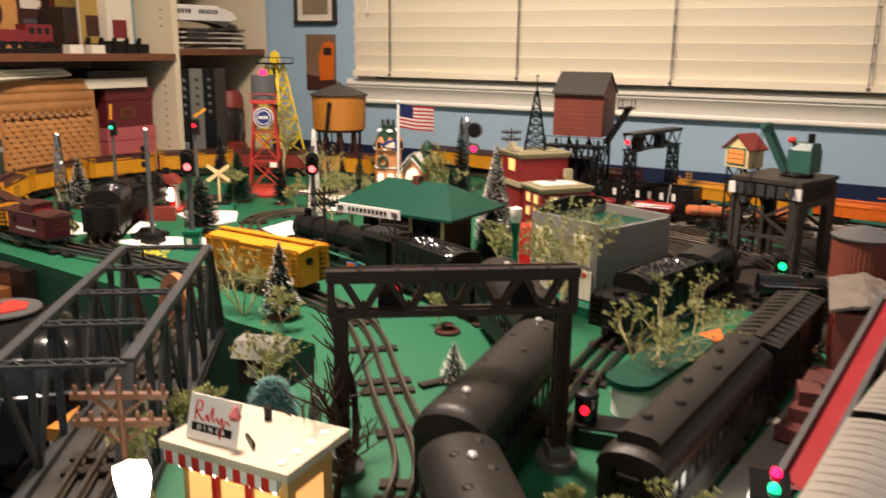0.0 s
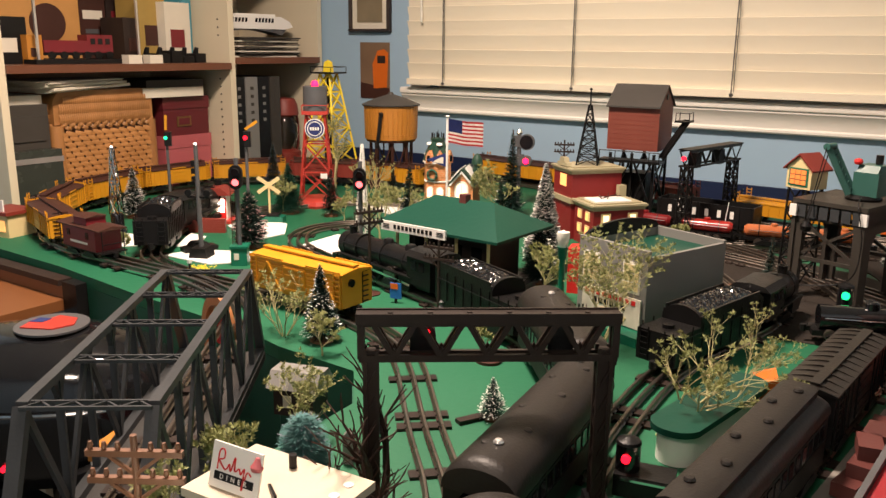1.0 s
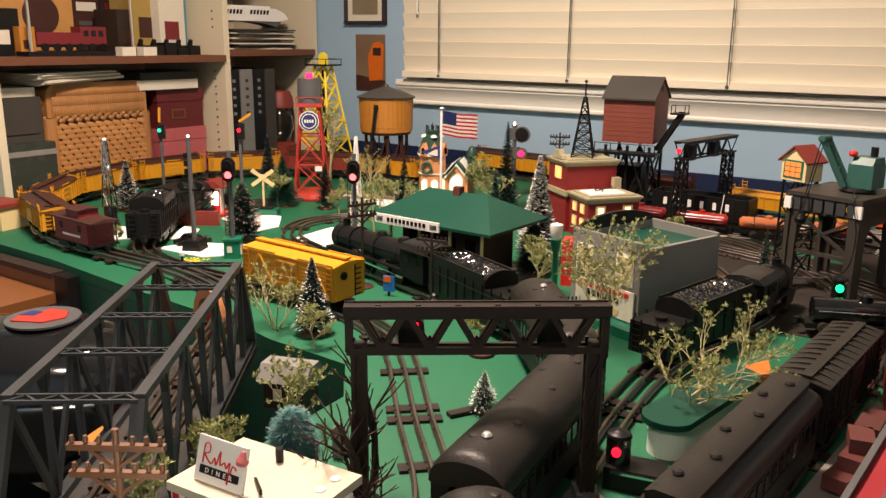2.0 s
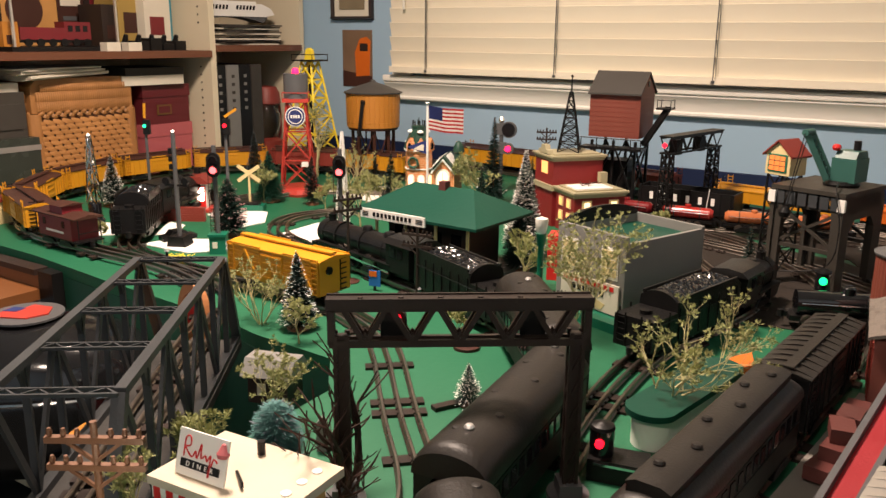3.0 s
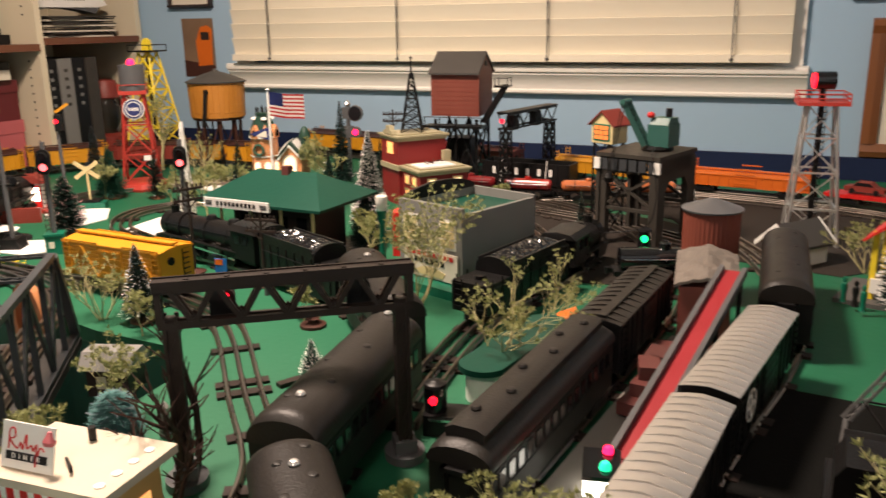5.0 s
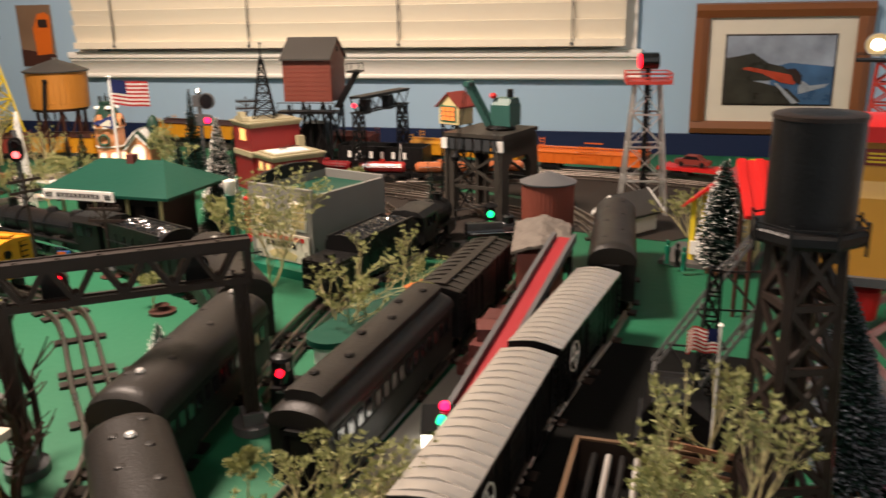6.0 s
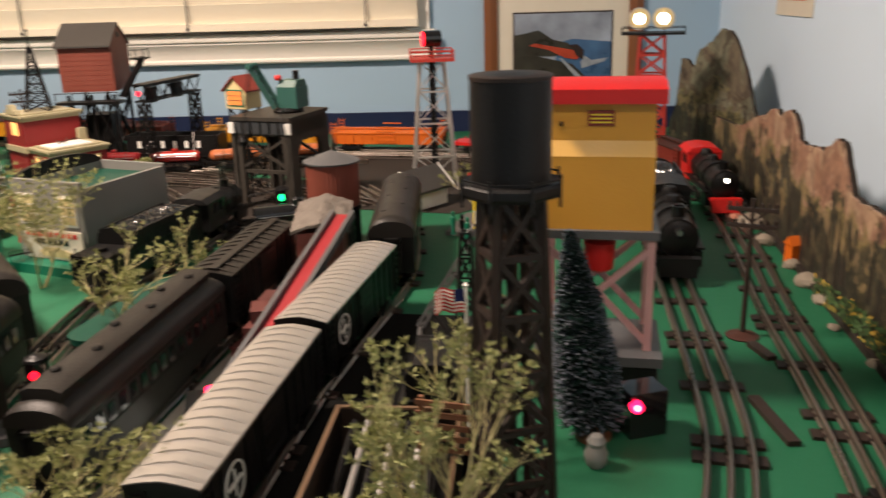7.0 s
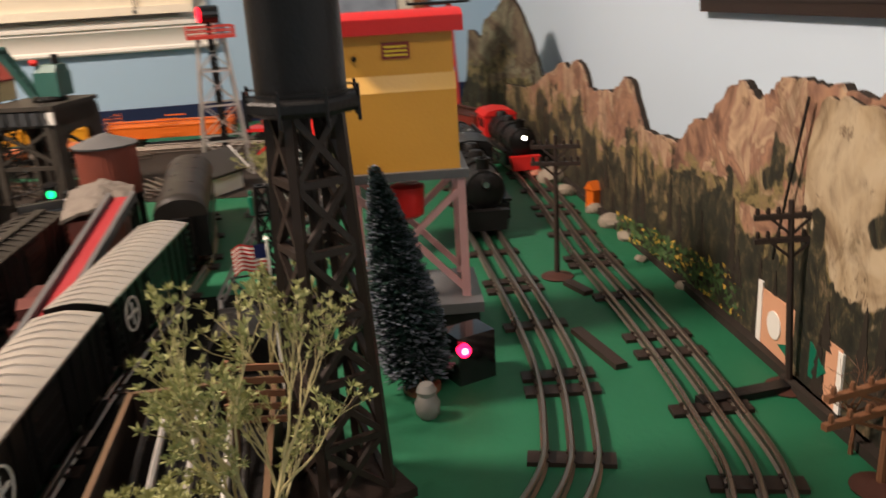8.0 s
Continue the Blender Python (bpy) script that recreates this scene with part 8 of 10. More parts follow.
# ---- signals and small things on the west side ----
def block_signal(label, x, y, h, rz, lamps, base_mat, box_h=0.034):
    s = thing("block_signal", label, "signal", x, y, 0, rz, "block signals")
    part("base_box", soften(box(new_bm(), -0.015, -0.015, 0, 0.015, 0.015, box_h), 0.002), base_mat, s)
    part("base_cap", soften(box(new_bm(), -0.0172, -0.0172, box_h, 0.0172, 0.0172, box_h + 0.004), 0.001), base_mat, s)
    part("label_plate", box(new_bm(), -0.009, -0.0158, 0.012, 0.0, -0.0148, 0.024), PAPER, s)
    part("post", cyl(new_bm(), (0, 0, box_h), (0, 0, h), 0.0042, n=12), GREY, s)
    zc = h - 0.034
    bm = new_bm()
    for dz in (-0.010, 0.010):
        cyl(bm, (0, -0.006, zc + dz), (0, -0.014, zc + dz), 0.0125, n=22)
    box(bm, -0.0125, -0.0135, zc - 0.010, 0.0125, -0.0062, zc + 0.010)
    hd = part("signal_head", bm, BLACK, s)
    for dz, m in ((-0.009, lamps[1]), (0.009, lamps[0])):
        bm = new_bm()
        cyl(bm, (0, -0.0142, zc + dz), (0, -0.0172, zc + dz), 0.0065, n=16)
        part("lens", bm, m, hd)
        bm = new_bm()
        for k in range(9):
            a0, a1 = math.pi * k / 9, math.pi * (k + 1) / 9
            prism(bm, [(0.0076 * math.cos(a0), zc + dz + 0.0076 * math.sin(a0)), (0.0084 * math.cos(a0), zc + dz + 0.0084 * math.sin(a0)), (0.0084 * math.cos(a1), zc + dz + 0.0084 * math.sin(a1)), (0.0076 * math.cos(a1), zc + dz + 0.0076 * math.sin(a1))], -0.024, -0.014, "y")
        part("hood", bm, BLACK, hd)
    bm = new_bm()
    for sx in (-0.008, 0.0):
        cyl(bm, (sx - 0.006, 0.005, 0.03), (sx - 0.006, 0.005, h - 0.05), 0.0007, n=5)
    for i in range(int((h - 0.09) / 0.008)):
        cyl(bm, (-0.014, 0.005, 0.035 + i * 0.008), (-0.006, 0.005, 0.035 + i * 0.008), 0.0006, n=5)
    part("ladder", bm, BROWN, s)
    return s


OFF = stuff("dark_lens", (0.03, 0.012, 0.012), 0.1, bump=0.0)
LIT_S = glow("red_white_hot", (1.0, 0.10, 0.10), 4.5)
block_signal("grey block signal with a glowing red lamp and green base", -0.780, 1.188, 0.202, 37.8, (OFF, LIT_S), LAMPG)
block_signal("grey block signal with a glowing red lamp behind the engine", -0.643, 1.380, 0.187, 32.3, (OFF, LIT_S), GREY)
px = thing("crossing_sign", "cream wooden crossbuck railway crossing sign", "crossing sign", -1.017, 1.496, 0, 32.2, size=1.06)
part("post", cyl(new_bm(), (0, 0, 0), (0, 0, 0.090), 0.0026, n=8), CREAM, px)
for s in (-1, 1):
    part("board", beam(new_bm(), (-0.024 * s, -0.003, 0.066), (0.024 * s, -0.003 - 0.0012 * s, 0.100), 0.002, 0.008), CREAM, px)
part("base", soften(box(new_bm(), -0.032, -0.016, 0, 0.032, 0.018, 0.014), 0.001), LAMPG, px, "green base box")
part("base_cap", soften(box(new_bm(), -0.022, -0.011, 0.0135, 0.022, 0.013, 0.020), 0.001), BLACK, px)
wf = thing("white_frame_mast", "white lit lattice mast behind the engine", "mast", -0.690, 1.440, 0, 17.3, size=1.03)
part("lattice", lattice_leg(new_bm(), (0, 0, 0), (0.002, 0, 0.205), 0.012, 0.0015, 0.0020, 8), WHITE, wf)
for x, y, h, lab in ((-1.354, 1.478, 0.211, "silver semaphore post with a green lamp"), (-1.050, 1.462, 0.233, "dark semaphore post with a small red lamp")):
    g = thing("semaphore", lab, "semaphore", x, y, 0, 40, "semaphores")
    part("post", cyl(new_bm(), (0, 0, 0), (0, 0, h - 0.02), 0.0040, 0.0036, 10), GREY, g)
    part("lamp_case", soften(box(new_bm(), -0.004, -0.010, h - 0.055, 0.012, 0.004, h - 0.020), 0.002), BLACK, g)
    part("lens", cyl(new_bm(), (0.0, -0.012, h - 0.034), (0.0, -0.009, h - 0.034), 0.0045, n=12), LIT_G if x < -1.2 else LIT_R, g)
    part("blade", beam(new_bm(), (0.0, -0.004, h - 0.015), ((0.002, -0.004, h + 0.022) if x < -1.2 else (0.027, -0.004, h + 0.003)), 0.002, 0.006), YELLOW, g)
    part("base", soften(box(new_bm(), -0.014, -0.014, 0, 0.014, 0.014, 0.016), 0.001), BLACK, g)
for x, y, h, lab in ((-1.178, 1.202, 0.190, "chrome lattice light mast on a black drum base"), (-0.878, 1.178, 0.220, "grey crossing flasher post on a black base")):
    g = thing("light_mast", lab, "light mast", x, y, 0, 25, "light masts")
    if x < -1:
        part("base", lathe(new_bm(), [(0.018, 0), (0.019, 0.010), (0.014, 0.014), (0.014, 0.045), (0.011, 0.050)], 18), GLOSS, g)
        part("lattice", lattice_leg(new_bm(), (0, 0, 0.048), (0, 0, h), 0.011, 0.003, 0.0022, 4), CHROME, g)
    else:
        part("base", soften(prism(new_bm(), [(-0.020, 0), (0.020, 0), (0.014, 0.022), (-0.014, 0.022)], -0.018, 0.018, "y"), 0.002), IRON, g)
        part("post", cyl(new_bm(), (0, 0, 0.02), (0, 0, h), 0.0048, 0.004, 10), GREY, g)
        bm = box(new_bm(), -0.022, -0.003, 0.118, 0.022, 0.003, 0.122)
        for sx in (-0.019, 0.019):
            cyl(bm, (sx, -0.005, 0.128), (sx, 0.005, 0.128), 0.007, n=14)
        for z in (0.150, 0.165, 0.180):
            box(bm, -0.010, -0.0045, z, -0.003, 0.0045, z + 0.010)
        part("flasher_arm", bm, IRON, g)
    part("tip_lamp", lathe(new_bm(), [(0.002, 0), (0.003, 0.002), (0, 0.005)], 10, (0, 0, h)), LIT_L, g)
rh = thing("gateman_hut", "white crossing hut with a lit window and red door frame", "hut", -1.123, 1.435, 0, 35.3, size=1.14)
part("wall", box(new_bm(), -0.022, -0.020, 0.006, 0.022, 0.020, 0.058), WHITE, rh)
part("base", box(new_bm(), -0.034, -0.036, 0, 0.034, 0.030, 0.006), TOWERR, rh)
part("roof", prism(new_bm(), [(-0.030, 0.057), (0.030, 0.057), (0.012, 0.072), (-0.012, 0.072)], -0.028, 0.028, "y"), BRICKR, rh)
dr_ = part("door", box(new_bm(), -0.004, -0.0215, 0.008, 0.020, -0.0198, 0.052), RED, rh)
part("lit_window", box(new_bm(), -0.001, -0.0228, 0.022, 0.017, -0.0212, 0.049), glow("hut_lamp_pane", (1.0, 0.80, 0.62), 9.0), dr_)
part("window_bar", box(new_bm(), 0.0073, -0.0236, 0.022, 0.0087, -0.0226, 0.049), RED, dr_)
for i in range(6):
    bn = tagged(part("stacked_board", box(new_bm(), -0.045, -0.006, 0, 0.045, 0.006, 0.005), BRICKR), "dark red board in a neat stack by the hut", "board", "stacked boards")
    bn.matrix_basis = pose(-1.050, 1.333, 0.0052 * i, 0, 0, 33)
pb = tagged(part("bronze_bell", lathe(new_bm(), [(0.040, 0.0), (0.039, 0.006), (0.028, 0.022), (0.012, 0.032), (0.0, 0.036)], 24), stuff("copper_bronze", (0.30, 0.11, 0.04), 0.3, metal=0.8)), "small copper-coloured dome lamp shade", "shade")
pb.location = (-1.714, 2.086, 0.0)
yf = thing("low_flowers", "clump of small yellow flowers by the track", "flowers", -0.793, 1.104, size=1.04)
bm = new_bm()
rnd = random.Random(3)
for i in range(70):
    p = Vector((rnd.gauss(0, 0.014), rnd.gauss(0, 0.009), rnd.uniform(0.002, 0.010)))
    s = 0.003
    bm.faces.new([bm.verts.new(p + Vector(q) * s) for q in ((-1, 0, 0), (0, -1, 0.5), (1, 0, 0), (0, 1, 0.5))])
part("petals", bm, YELLOWB, yf, smooth=False)
ws = thing("whistle_post", "short black post with a white cap by the track", "post", -0.755, 1.050, size=1.03)
part("post", cyl(new_bm(), (0, 0, 0), (0, 0, 0.034), 0.0022, n=8), BLACK, ws)
part("cap", box(new_bm(), -0.003, -0.003, 0.034, 0.003, 0.003, 0.040), WHITE, ws)
part("foot", lathe(new_bm(), [(0.010, 0), (0.009, 0.002), (0.003, 0.004)], 12), BLACK, ws)
# green controller box and the lamp post
lp = thing("street_lamp", "green toy street lamp with a white glass globe", "street lamp", -0.128, 1.224)
part("post", lathe(new_bm(), [(0.012, 0), (0.011, 0.008), (0.005, 0.018), (0.0042, 0.10), (0.0062, 0.104), (0.0075, 0.118), (0.009, 0.121)], 16), LAMPG, lp)
part("globe", lathe(new_bm(), [(0.0062, 0.121), (0.0085, 0.128), (0.0098, 0.140), (0.0092, 0.143), (0.002, 0.145), (0.0, 0.147)], 18), MILK, lp)
ln = thing("street_lamp", "small lantern glowing bright white beside the diner", "street lamp", 0.027, 0.387, 0, 29.4, size=0.97)
part("post", cyl(new_bm(), (0, 0, 0), (0, 0, 0.118), 0.0030, n=10), IRON, ln)
part("lantern", lathe(new_bm(), [(0.006, 0.118), (0.0072, 0.120), (0.0115, 0.142), (0.0112, 0.148), (0.005, 0.151), (0, 0.152)], 6), LIT_B, ln, "glowing white lantern glass", smooth=False)
# red newspaper box and fence near the lamp
rdx = tagged(part("red_tank", soften(box(new_bm(), -0.016, -0.02, 0, 0.016, 0.02, 0.078), 0.003), RED), "red upright fuel tank behind the lamp post", "tank")
rdx.matrix_basis = pose(-0.184, 1.406, 0, 0, 0, 17.2)
fe = thing("picket_fence", "black toy picket fence beside the grey building", "fence", -0.106, 1.254, 0, 37.4, size=0.99)
for i in range(9):
    part("picket", box(new_bm(), -0.024 + i * 0.006, -0.001, 0, -0.022 + i * 0.006, 0.001, 0.030), BLACK, fe)
for z in (0.008, 0.022):
    part("fence_rail", box(new_bm(), -0.026, -0.0008, z, 0.027, 0.0008, z + 0.002), BLACK, fe)
# position-light signal at the back
po = thing("position_light_signal", "grey round-headed signal with a glowing magenta lamp", "signal", -0.648, 2.026, 0, 11.0, size=1.03)
part("post", cyl(new_bm(), (0, 0, 0), (0, 0, 0.185), 0.0055, n=10), GREY, po)
for z, lit in ((0.165, False), (0.118, True)):
    bm = cyl(new_bm(), (0.022, -0.004, z), (0.022, -0.012, z), 0.020 if not lit else 0.014, n=22)
    box(bm, -0.014, -0.008, z - 0.014, 0.012, 0.008, z + 0.014)
    hd = part("signal_head", bm, GREY, po)
    if lit:
        part("lens", cyl(new_bm(), (0.022, -0.0125, z), (0.022, -0.015, z), 0.0075, n=16), LIT_M, hd)
    else:
        part("disc", cyl(new_bm(), (0.022, -0.0125, z), (0.022, -0.0135, z), 0.017, n=20), GLASSD, hd)
part("cap", lathe(new_bm(), [(0.007, 0), (0.008, 0.004), (0.004, 0.012), (0, 0.014)], 12, (0, 0, 0.183)), CHROME, po)

# lit brick village house
def brick_print(name, brick, mortar):
    """Moulded and painted brickwork, too fine to be built brick by brick."""
    mt = bpy.data.materials.new(name)
    mt.use_nodes = True
    n, l = mt.node_tree.nodes, mt.node_tree.links
    co, sep, add, com, tx, bp = [n.new("ShaderNode" + q) for q in ("TexCoord", "SeparateXYZ", "Math", "CombineXYZ", "TexBrick", "Bump")]
    l.new(co.outputs["Object"], sep.inputs[0])
    l.new(sep.outputs[0], add.inputs[0])
    l.new(sep.outputs[1], add.inputs[1])
    l.new(add.outputs[0], com.inputs[0])
    l.new(sep.outputs[2], com.inputs[1])
    l.new(com.outputs[0], tx.inputs["Vector"])
    tx.inputs["Scale"].default_value, tx.inputs["Mortar Size"].default_value = 1.0, 0.0008
    tx.inputs["Brick Width"].default_value, tx.inputs["Row Height"].default_value = 0.0105, 0.0050
    tx.inputs["Color1"].default_value, tx.inputs["Color2"].default_value, tx.inputs["Mortar"].default_value = (*brick, 1), (*[v * 0.7 for v in brick], 1), (*mortar, 1)
    p = n["Principled BSDF"]
    l.new(tx.outputs["Color"], p.inputs["Base Color"])
    l.new(tx.outputs["Fac"], bp.inputs["Height"])
    bp.inputs["Strength"].default_value, bp.inputs["Distance"].default_value, bp.invert = 0.6, 0.001, True
    l.new(bp.outputs[0], p.inputs["Normal"])
    p.inputs["Roughness"].default_value = 0.35
    return mt


def arch(bm, x, z, w, h, y0, y1):
    """A round-headed opening shape, its foot at z, standing in the plane of the wall."""
    pts = [(x - w, z), (x + w, z)] + [(x + w * math.cos(a), z + h - w + w * math.sin(a)) for a in [math.pi * k / 8 for k in range(9)]]
    return prism(bm, pts, y0, y1, "y")


vh = thing("village_house", "lit orange-brick porcelain house with snowy green roofs", "village house", -0.662, 1.735, 0, 22)
VB = brick_print("village_brick", (0.70, 0.235, 0.075), (0.62, 0.36, 0.19))
VROOF = stuff("village_roof_green", (0.018, 0.050, 0.034), 0.4, var=0.3, scale=60)
part("wall", soften(box(new_bm(), -0.056, -0.030, 0, 0.058, 0.045, 0.104), 0.001), VB, vh)
TX, TY = -0.028, -0.032
tw = part("tower", lathe(new_bm(), [(0.031, 0), (0.031, 0.150)], 8, (TX, TY, 0)), VB, vh, smooth=False)
for z, r, h in ((0.0, 0.034, 0.008), (0.056, 0.0335, 0.005), (0.106, 0.0330, 0.004), (0.148, 0.0350, 0.006)):
    part("ledge", lathe(new_bm(), [(r - 0.004, z), (r, z + 0.001), (r, z + h - 0.001), (r - 0.004, z + h)], 8, (TX, TY, 0)), WHITE, tw, smooth=False)
trf = part("tower_roof", lathe(new_bm(), [(0.035, 0.154), (0.031, 0.166), (0.020, 0.190), (0.015, 0.197), (0.017, 0.200), (0.017, 0.204), (0.0, 0.206)], 8, (TX, TY, 0)), VROOF, tw, smooth=False)
bm = new_bm()
for i in range(8):
    t = 2 * math.pi * (i + 0.5) / 8
    cyl(bm, (TX + 0.014 * math.cos(t), TY + 0.014 * math.sin(t), 0.204), (TX + 0.014 * math.cos(t), TY + 0.014 * math.sin(t), 0.216), 0.0012, n=5)
cyl(bm, (TX, TY, 0.204), (TX, TY, 0.222), 0.002, 0.0006, 6)
part("roof_crest", bm, BLACK, trf)
for i in range(8):
    t = 2 * math.pi * (i + 0.5) / 8
    f = 0.030 if i % 2 else 0.019
    part("snow_patch", lathe(new_bm(), [(0.0, -0.002), (0.0075, 0.0), (0.006, 0.004), (0, 0.006)], 8, (TX + f * math.cos(t), TY + f * math.sin(t), 0.164 if i % 2 else 0.190)), SNOW, trf)
for a in (-112.5, -67.5, -22.5):
    dm_ = part("dormer", prism(new_bm(), [(-0.0085, 0.150), (0.0085, 0.150), (0.0085, 0.166), (0, 0.179), (-0.0085, 0.166)], -0.036, -0.018, "y"), VB, tw, smooth=False)
    dm_.matrix_basis = pose(TX, TY, 0, 0, 0, a + 90)
    part("dormer_window", arch(new_bm(), 0, 0.154, 0.0042, 0.014, -0.0372, -0.0358), GLASSD, dm_)
    for z, w, h in ((0.068, 0.0058, 0.026), (0.014, 0.0062, 0.030)):
        fr = part("window_frame", arch(new_bm(), 0, z - 0.002, w + 0.0028, h + 0.005, -0.0312, -0.0278), WHITE, tw)
        fr.matrix_basis = pose(TX, TY, 0, 0, 0, a + 90)
        part("lit_window", arch(new_bm(), 0, z, w, h, -0.0322, -0.0310), LIT_W, fr)
bay = part("gabled_bay", prism(new_bm(), [(0.006, 0), (0.058, 0), (0.058, 0.104), (0.032, 0.134), (0.006, 0.104)], -0.052, 0.040, "y"), VB, vh, smooth=False)
for sx in (-1, 1):
    part("bay_roof", prism(new_bm(), [(0.032, 0.1345), (0.032 + sx * 0.031, 0.0990), (0.032 + sx * 0.031, 0.1035), (0.032, 0.1395)], -0.054, 0.044, "y"), VROOF, bay, smooth=False)
    part("snow_patch", prism(new_bm(), [(0.032 + sx * 0.003, 0.1365), (0.032 + sx * 0.022, 0.1145), (0.032 + sx * 0.021, 0.1185), (0.032 + sx * 0.004, 0.1395)], -0.050 + 0.02 * sx, 0.020, "y"), SNOW, bay)
    part("gable_trim", prism(new_bm(), [(0.032, 0.1340), (0.032 + sx * 0.029, 0.1005), (0.032 + sx * 0.026, 0.0985), (0.032, 0.1285)], -0.0555, -0.0515, "y"), WHITE, bay)
for x, z, w, h in ((0.032, 0.062, 0.0120, 0.044), (0.032, 0.006, 0.0100, 0.038)):
    fr = part("window_frame", arch(new_bm(), x, z - 0.002, w + 0.004, h + 0.007, -0.0545, -0.0515), WHITE, bay)
    part("lit_window", arch(new_bm(), x, z, w, h, -0.0556, -0.0540), LIT_W, fr)
    part("mullion", box(new_bm(), x - 0.0009, -0.0564, z, x + 0.0009, -0.0552, z + h - 0.001), WHITE, fr)
part("ledge", box(new_bm(), 0.004, -0.0560, 0.050, 0.060, -0.0505, 0.055), WHITE, bay)
part("porch", soften(box(new_bm(), -0.060, -0.076, 0.0, 0.060, -0.050, 0.010), 0.002), SNOW, vh, "snowy front step")
part("turret", lathe(new_bm(), [(0.011, 0.095), (0.011, 0.140), (0.014, 0.142), (0.012, 0.154), (0.006, 0.164), (0, 0.168)], 12, (0.056, 0.012, 0)), VROOF, vh)
bm = new_bm()
for k in range(20):
    t0 = 2 * math.pi * k / 20
    lathe(bm, [(0, -0.0035), (0.0038, 0), (0, 0.0035)], 6, (0.011 * math.cos(t0), -0.0330, 0.124 + 0.011 * math.sin(t0)))
wr_ = part("wreath", bm, BRUSHG, vh, "green wreath")
wr_.matrix_basis = pose(TX, TY, 0, 0, 0, -10)

# ---- diner, green tank and switch lanterns in the foreground ----
dn = thing("diner", "small diner with a glowing cream roof and striped awning", "toy diner", -0.022, 0.538, 0, 4.1, size=0.98)
part("wall", soften(box(new_bm(), -0.050, -0.028, 0.004, 0.050, 0.030, 0.083), 0.001), AMBERP, dn)
part("base", box(new_bm(), -0.06, -0.05, 0, 0.06, 0.04, 0.004), ROAD, dn)
part("roof", soften(box(new_bm(), -0.060, -0.041, 0.083, 0.060, 0.041, 0.090), 0.0012), ROOFC, dn)
bm = new_bm()
for i in range(4):
    lathe(bm, [(0.0042, 0), (0.0042, 0.001), (0.002, 0.002), (0, 0.0021)], 10, (0.046, -0.028 + i * 0.018, 0.090))
part("roof_stud", bm, WHITE, dn)
part("vent_pipe", cyl(new_bm(), (-0.008, 0.026, 0.09), (-0.008, 0.026, 0.101), 0.0032, n=10), BLACK, dn)
aw = part("awning", prism(new_bm(), [(-0.0405, 0.083), (-0.0405, 0.073), (-0.0385, 0.073), (-0.030, 0.083)], -0.056, 0.050), WHITE, dn)
for i in range(8):
    part("awning_stripe", prism(new_bm(), [(-0.0412, 0.0828), (-0.0412, 0.0722), (-0.0402, 0.0722), (-0.0402, 0.0828)], -0.054 + i * 0.013, -0.0475 + i * 0.013), RED, aw)
for x in (-0.032, 0.0, 0.032):
    part("lit_window", box(new_bm(), x - 0.011, -0.0295, 0.034, x + 0.011, -0.0275, 0.062), LIT_D, dn)
part("lit_window", box(new_bm(), 0.0495, -0.018, 0.030, 0.0512, 0.016, 0.062), LIT_D, dn)
for i in range(9):
    part("bulb", lathe(new_bm(), [(0, -0.0016), (0.0016, 0), (0, 0.0016)], 8, (-0.046 + i * 0.0112, -0.0345, 0.0685)), LIT_B, dn, "tiny bright eave bulb")
for x in (-0.0165, 0.0155):
    part("mullion", box(new_bm(), x - 0.0022, -0.0315, 0.030, x + 0.0022, -0.0272, 0.066), RED, dn)
for i, x in enumerate((-0.034, -0.012, 0.012, 0.034)):
    part("stool", lathe(new_bm(), [(0.004, 0.004), (0.0015, 0.006), (0.0015, 0.016), (0.0048, 0.017), (0.0048, 0.020), (0, 0.0205)], 10, (x, -0.043, 0)), RED if i % 2 else CHROME, dn)
part("counter", box(new_bm(), -0.045, -0.034, 0.020, 0.045, -0.028, 0.032), WOODP, dn)
sb_ = part("roof_sign", soften(box(new_bm(), -0.024, -0.001, 0.0, 0.024, 0.001, 0.034), 0.0006), WHITE, dn, "white roof sign with red script shapes")
sb_.matrix_basis = pose(-0.020, -0.028, 0.091, -16, 0, 0)
bm = new_bm()
pts = smooth_line([(-0.017, -0.0014, 0.014), (-0.0165, -0.0014, 0.028), (-0.012, -0.0014, 0.029), (-0.0115, -0.0014, 0.023), (-0.016, -0.0014, 0.021), (-0.009, -0.0014, 0.015), (-0.006, -0.0014, 0.020), (-0.004, -0.0014, 0.015), (-0.001, -0.0014, 0.026), (0.0, -0.0014, 0.016), (0.004, -0.0014, 0.019), (0.006, -0.0014, 0.015), (0.009, -0.0014, 0.020), (0.0085, -0.0014, 0.004), (0.012, -0.0014, 0.018), (0.016, -0.0014, 0.016)], 0.0015)
for a, b in zip(pts, pts[1:]):
    cyl(bm, a, b, 0.0006, n=5, caps=False)
part("script", bm, RED, sb_, "red script line")
part("name_bar", box(new_bm(), -0.019, -0.0018, 0.0065, 0.019, -0.0010, 0.0125), BLACK, sb_)
words("D  I  N  E  R", 0.0052, WHITE, sb_, pose(0, -0.0019, 0.0094, 90, 0, 0))
part("pink_shape", lathe(new_bm(), [(0, 0), (0.004, 0.001), (0.005, 0.004), (0.003, 0.008), (0.002, 0.011), (0, 0.012)], 12, (0.020, -0.001, 0.020)), PINK, sb_, "small pink shape")
part("sign_strut", beam(new_bm(), (-0.004, -0.006, 0.0905), (0.016, -0.022, 0.094), 0.0022, 0.004), BLACK, dn)
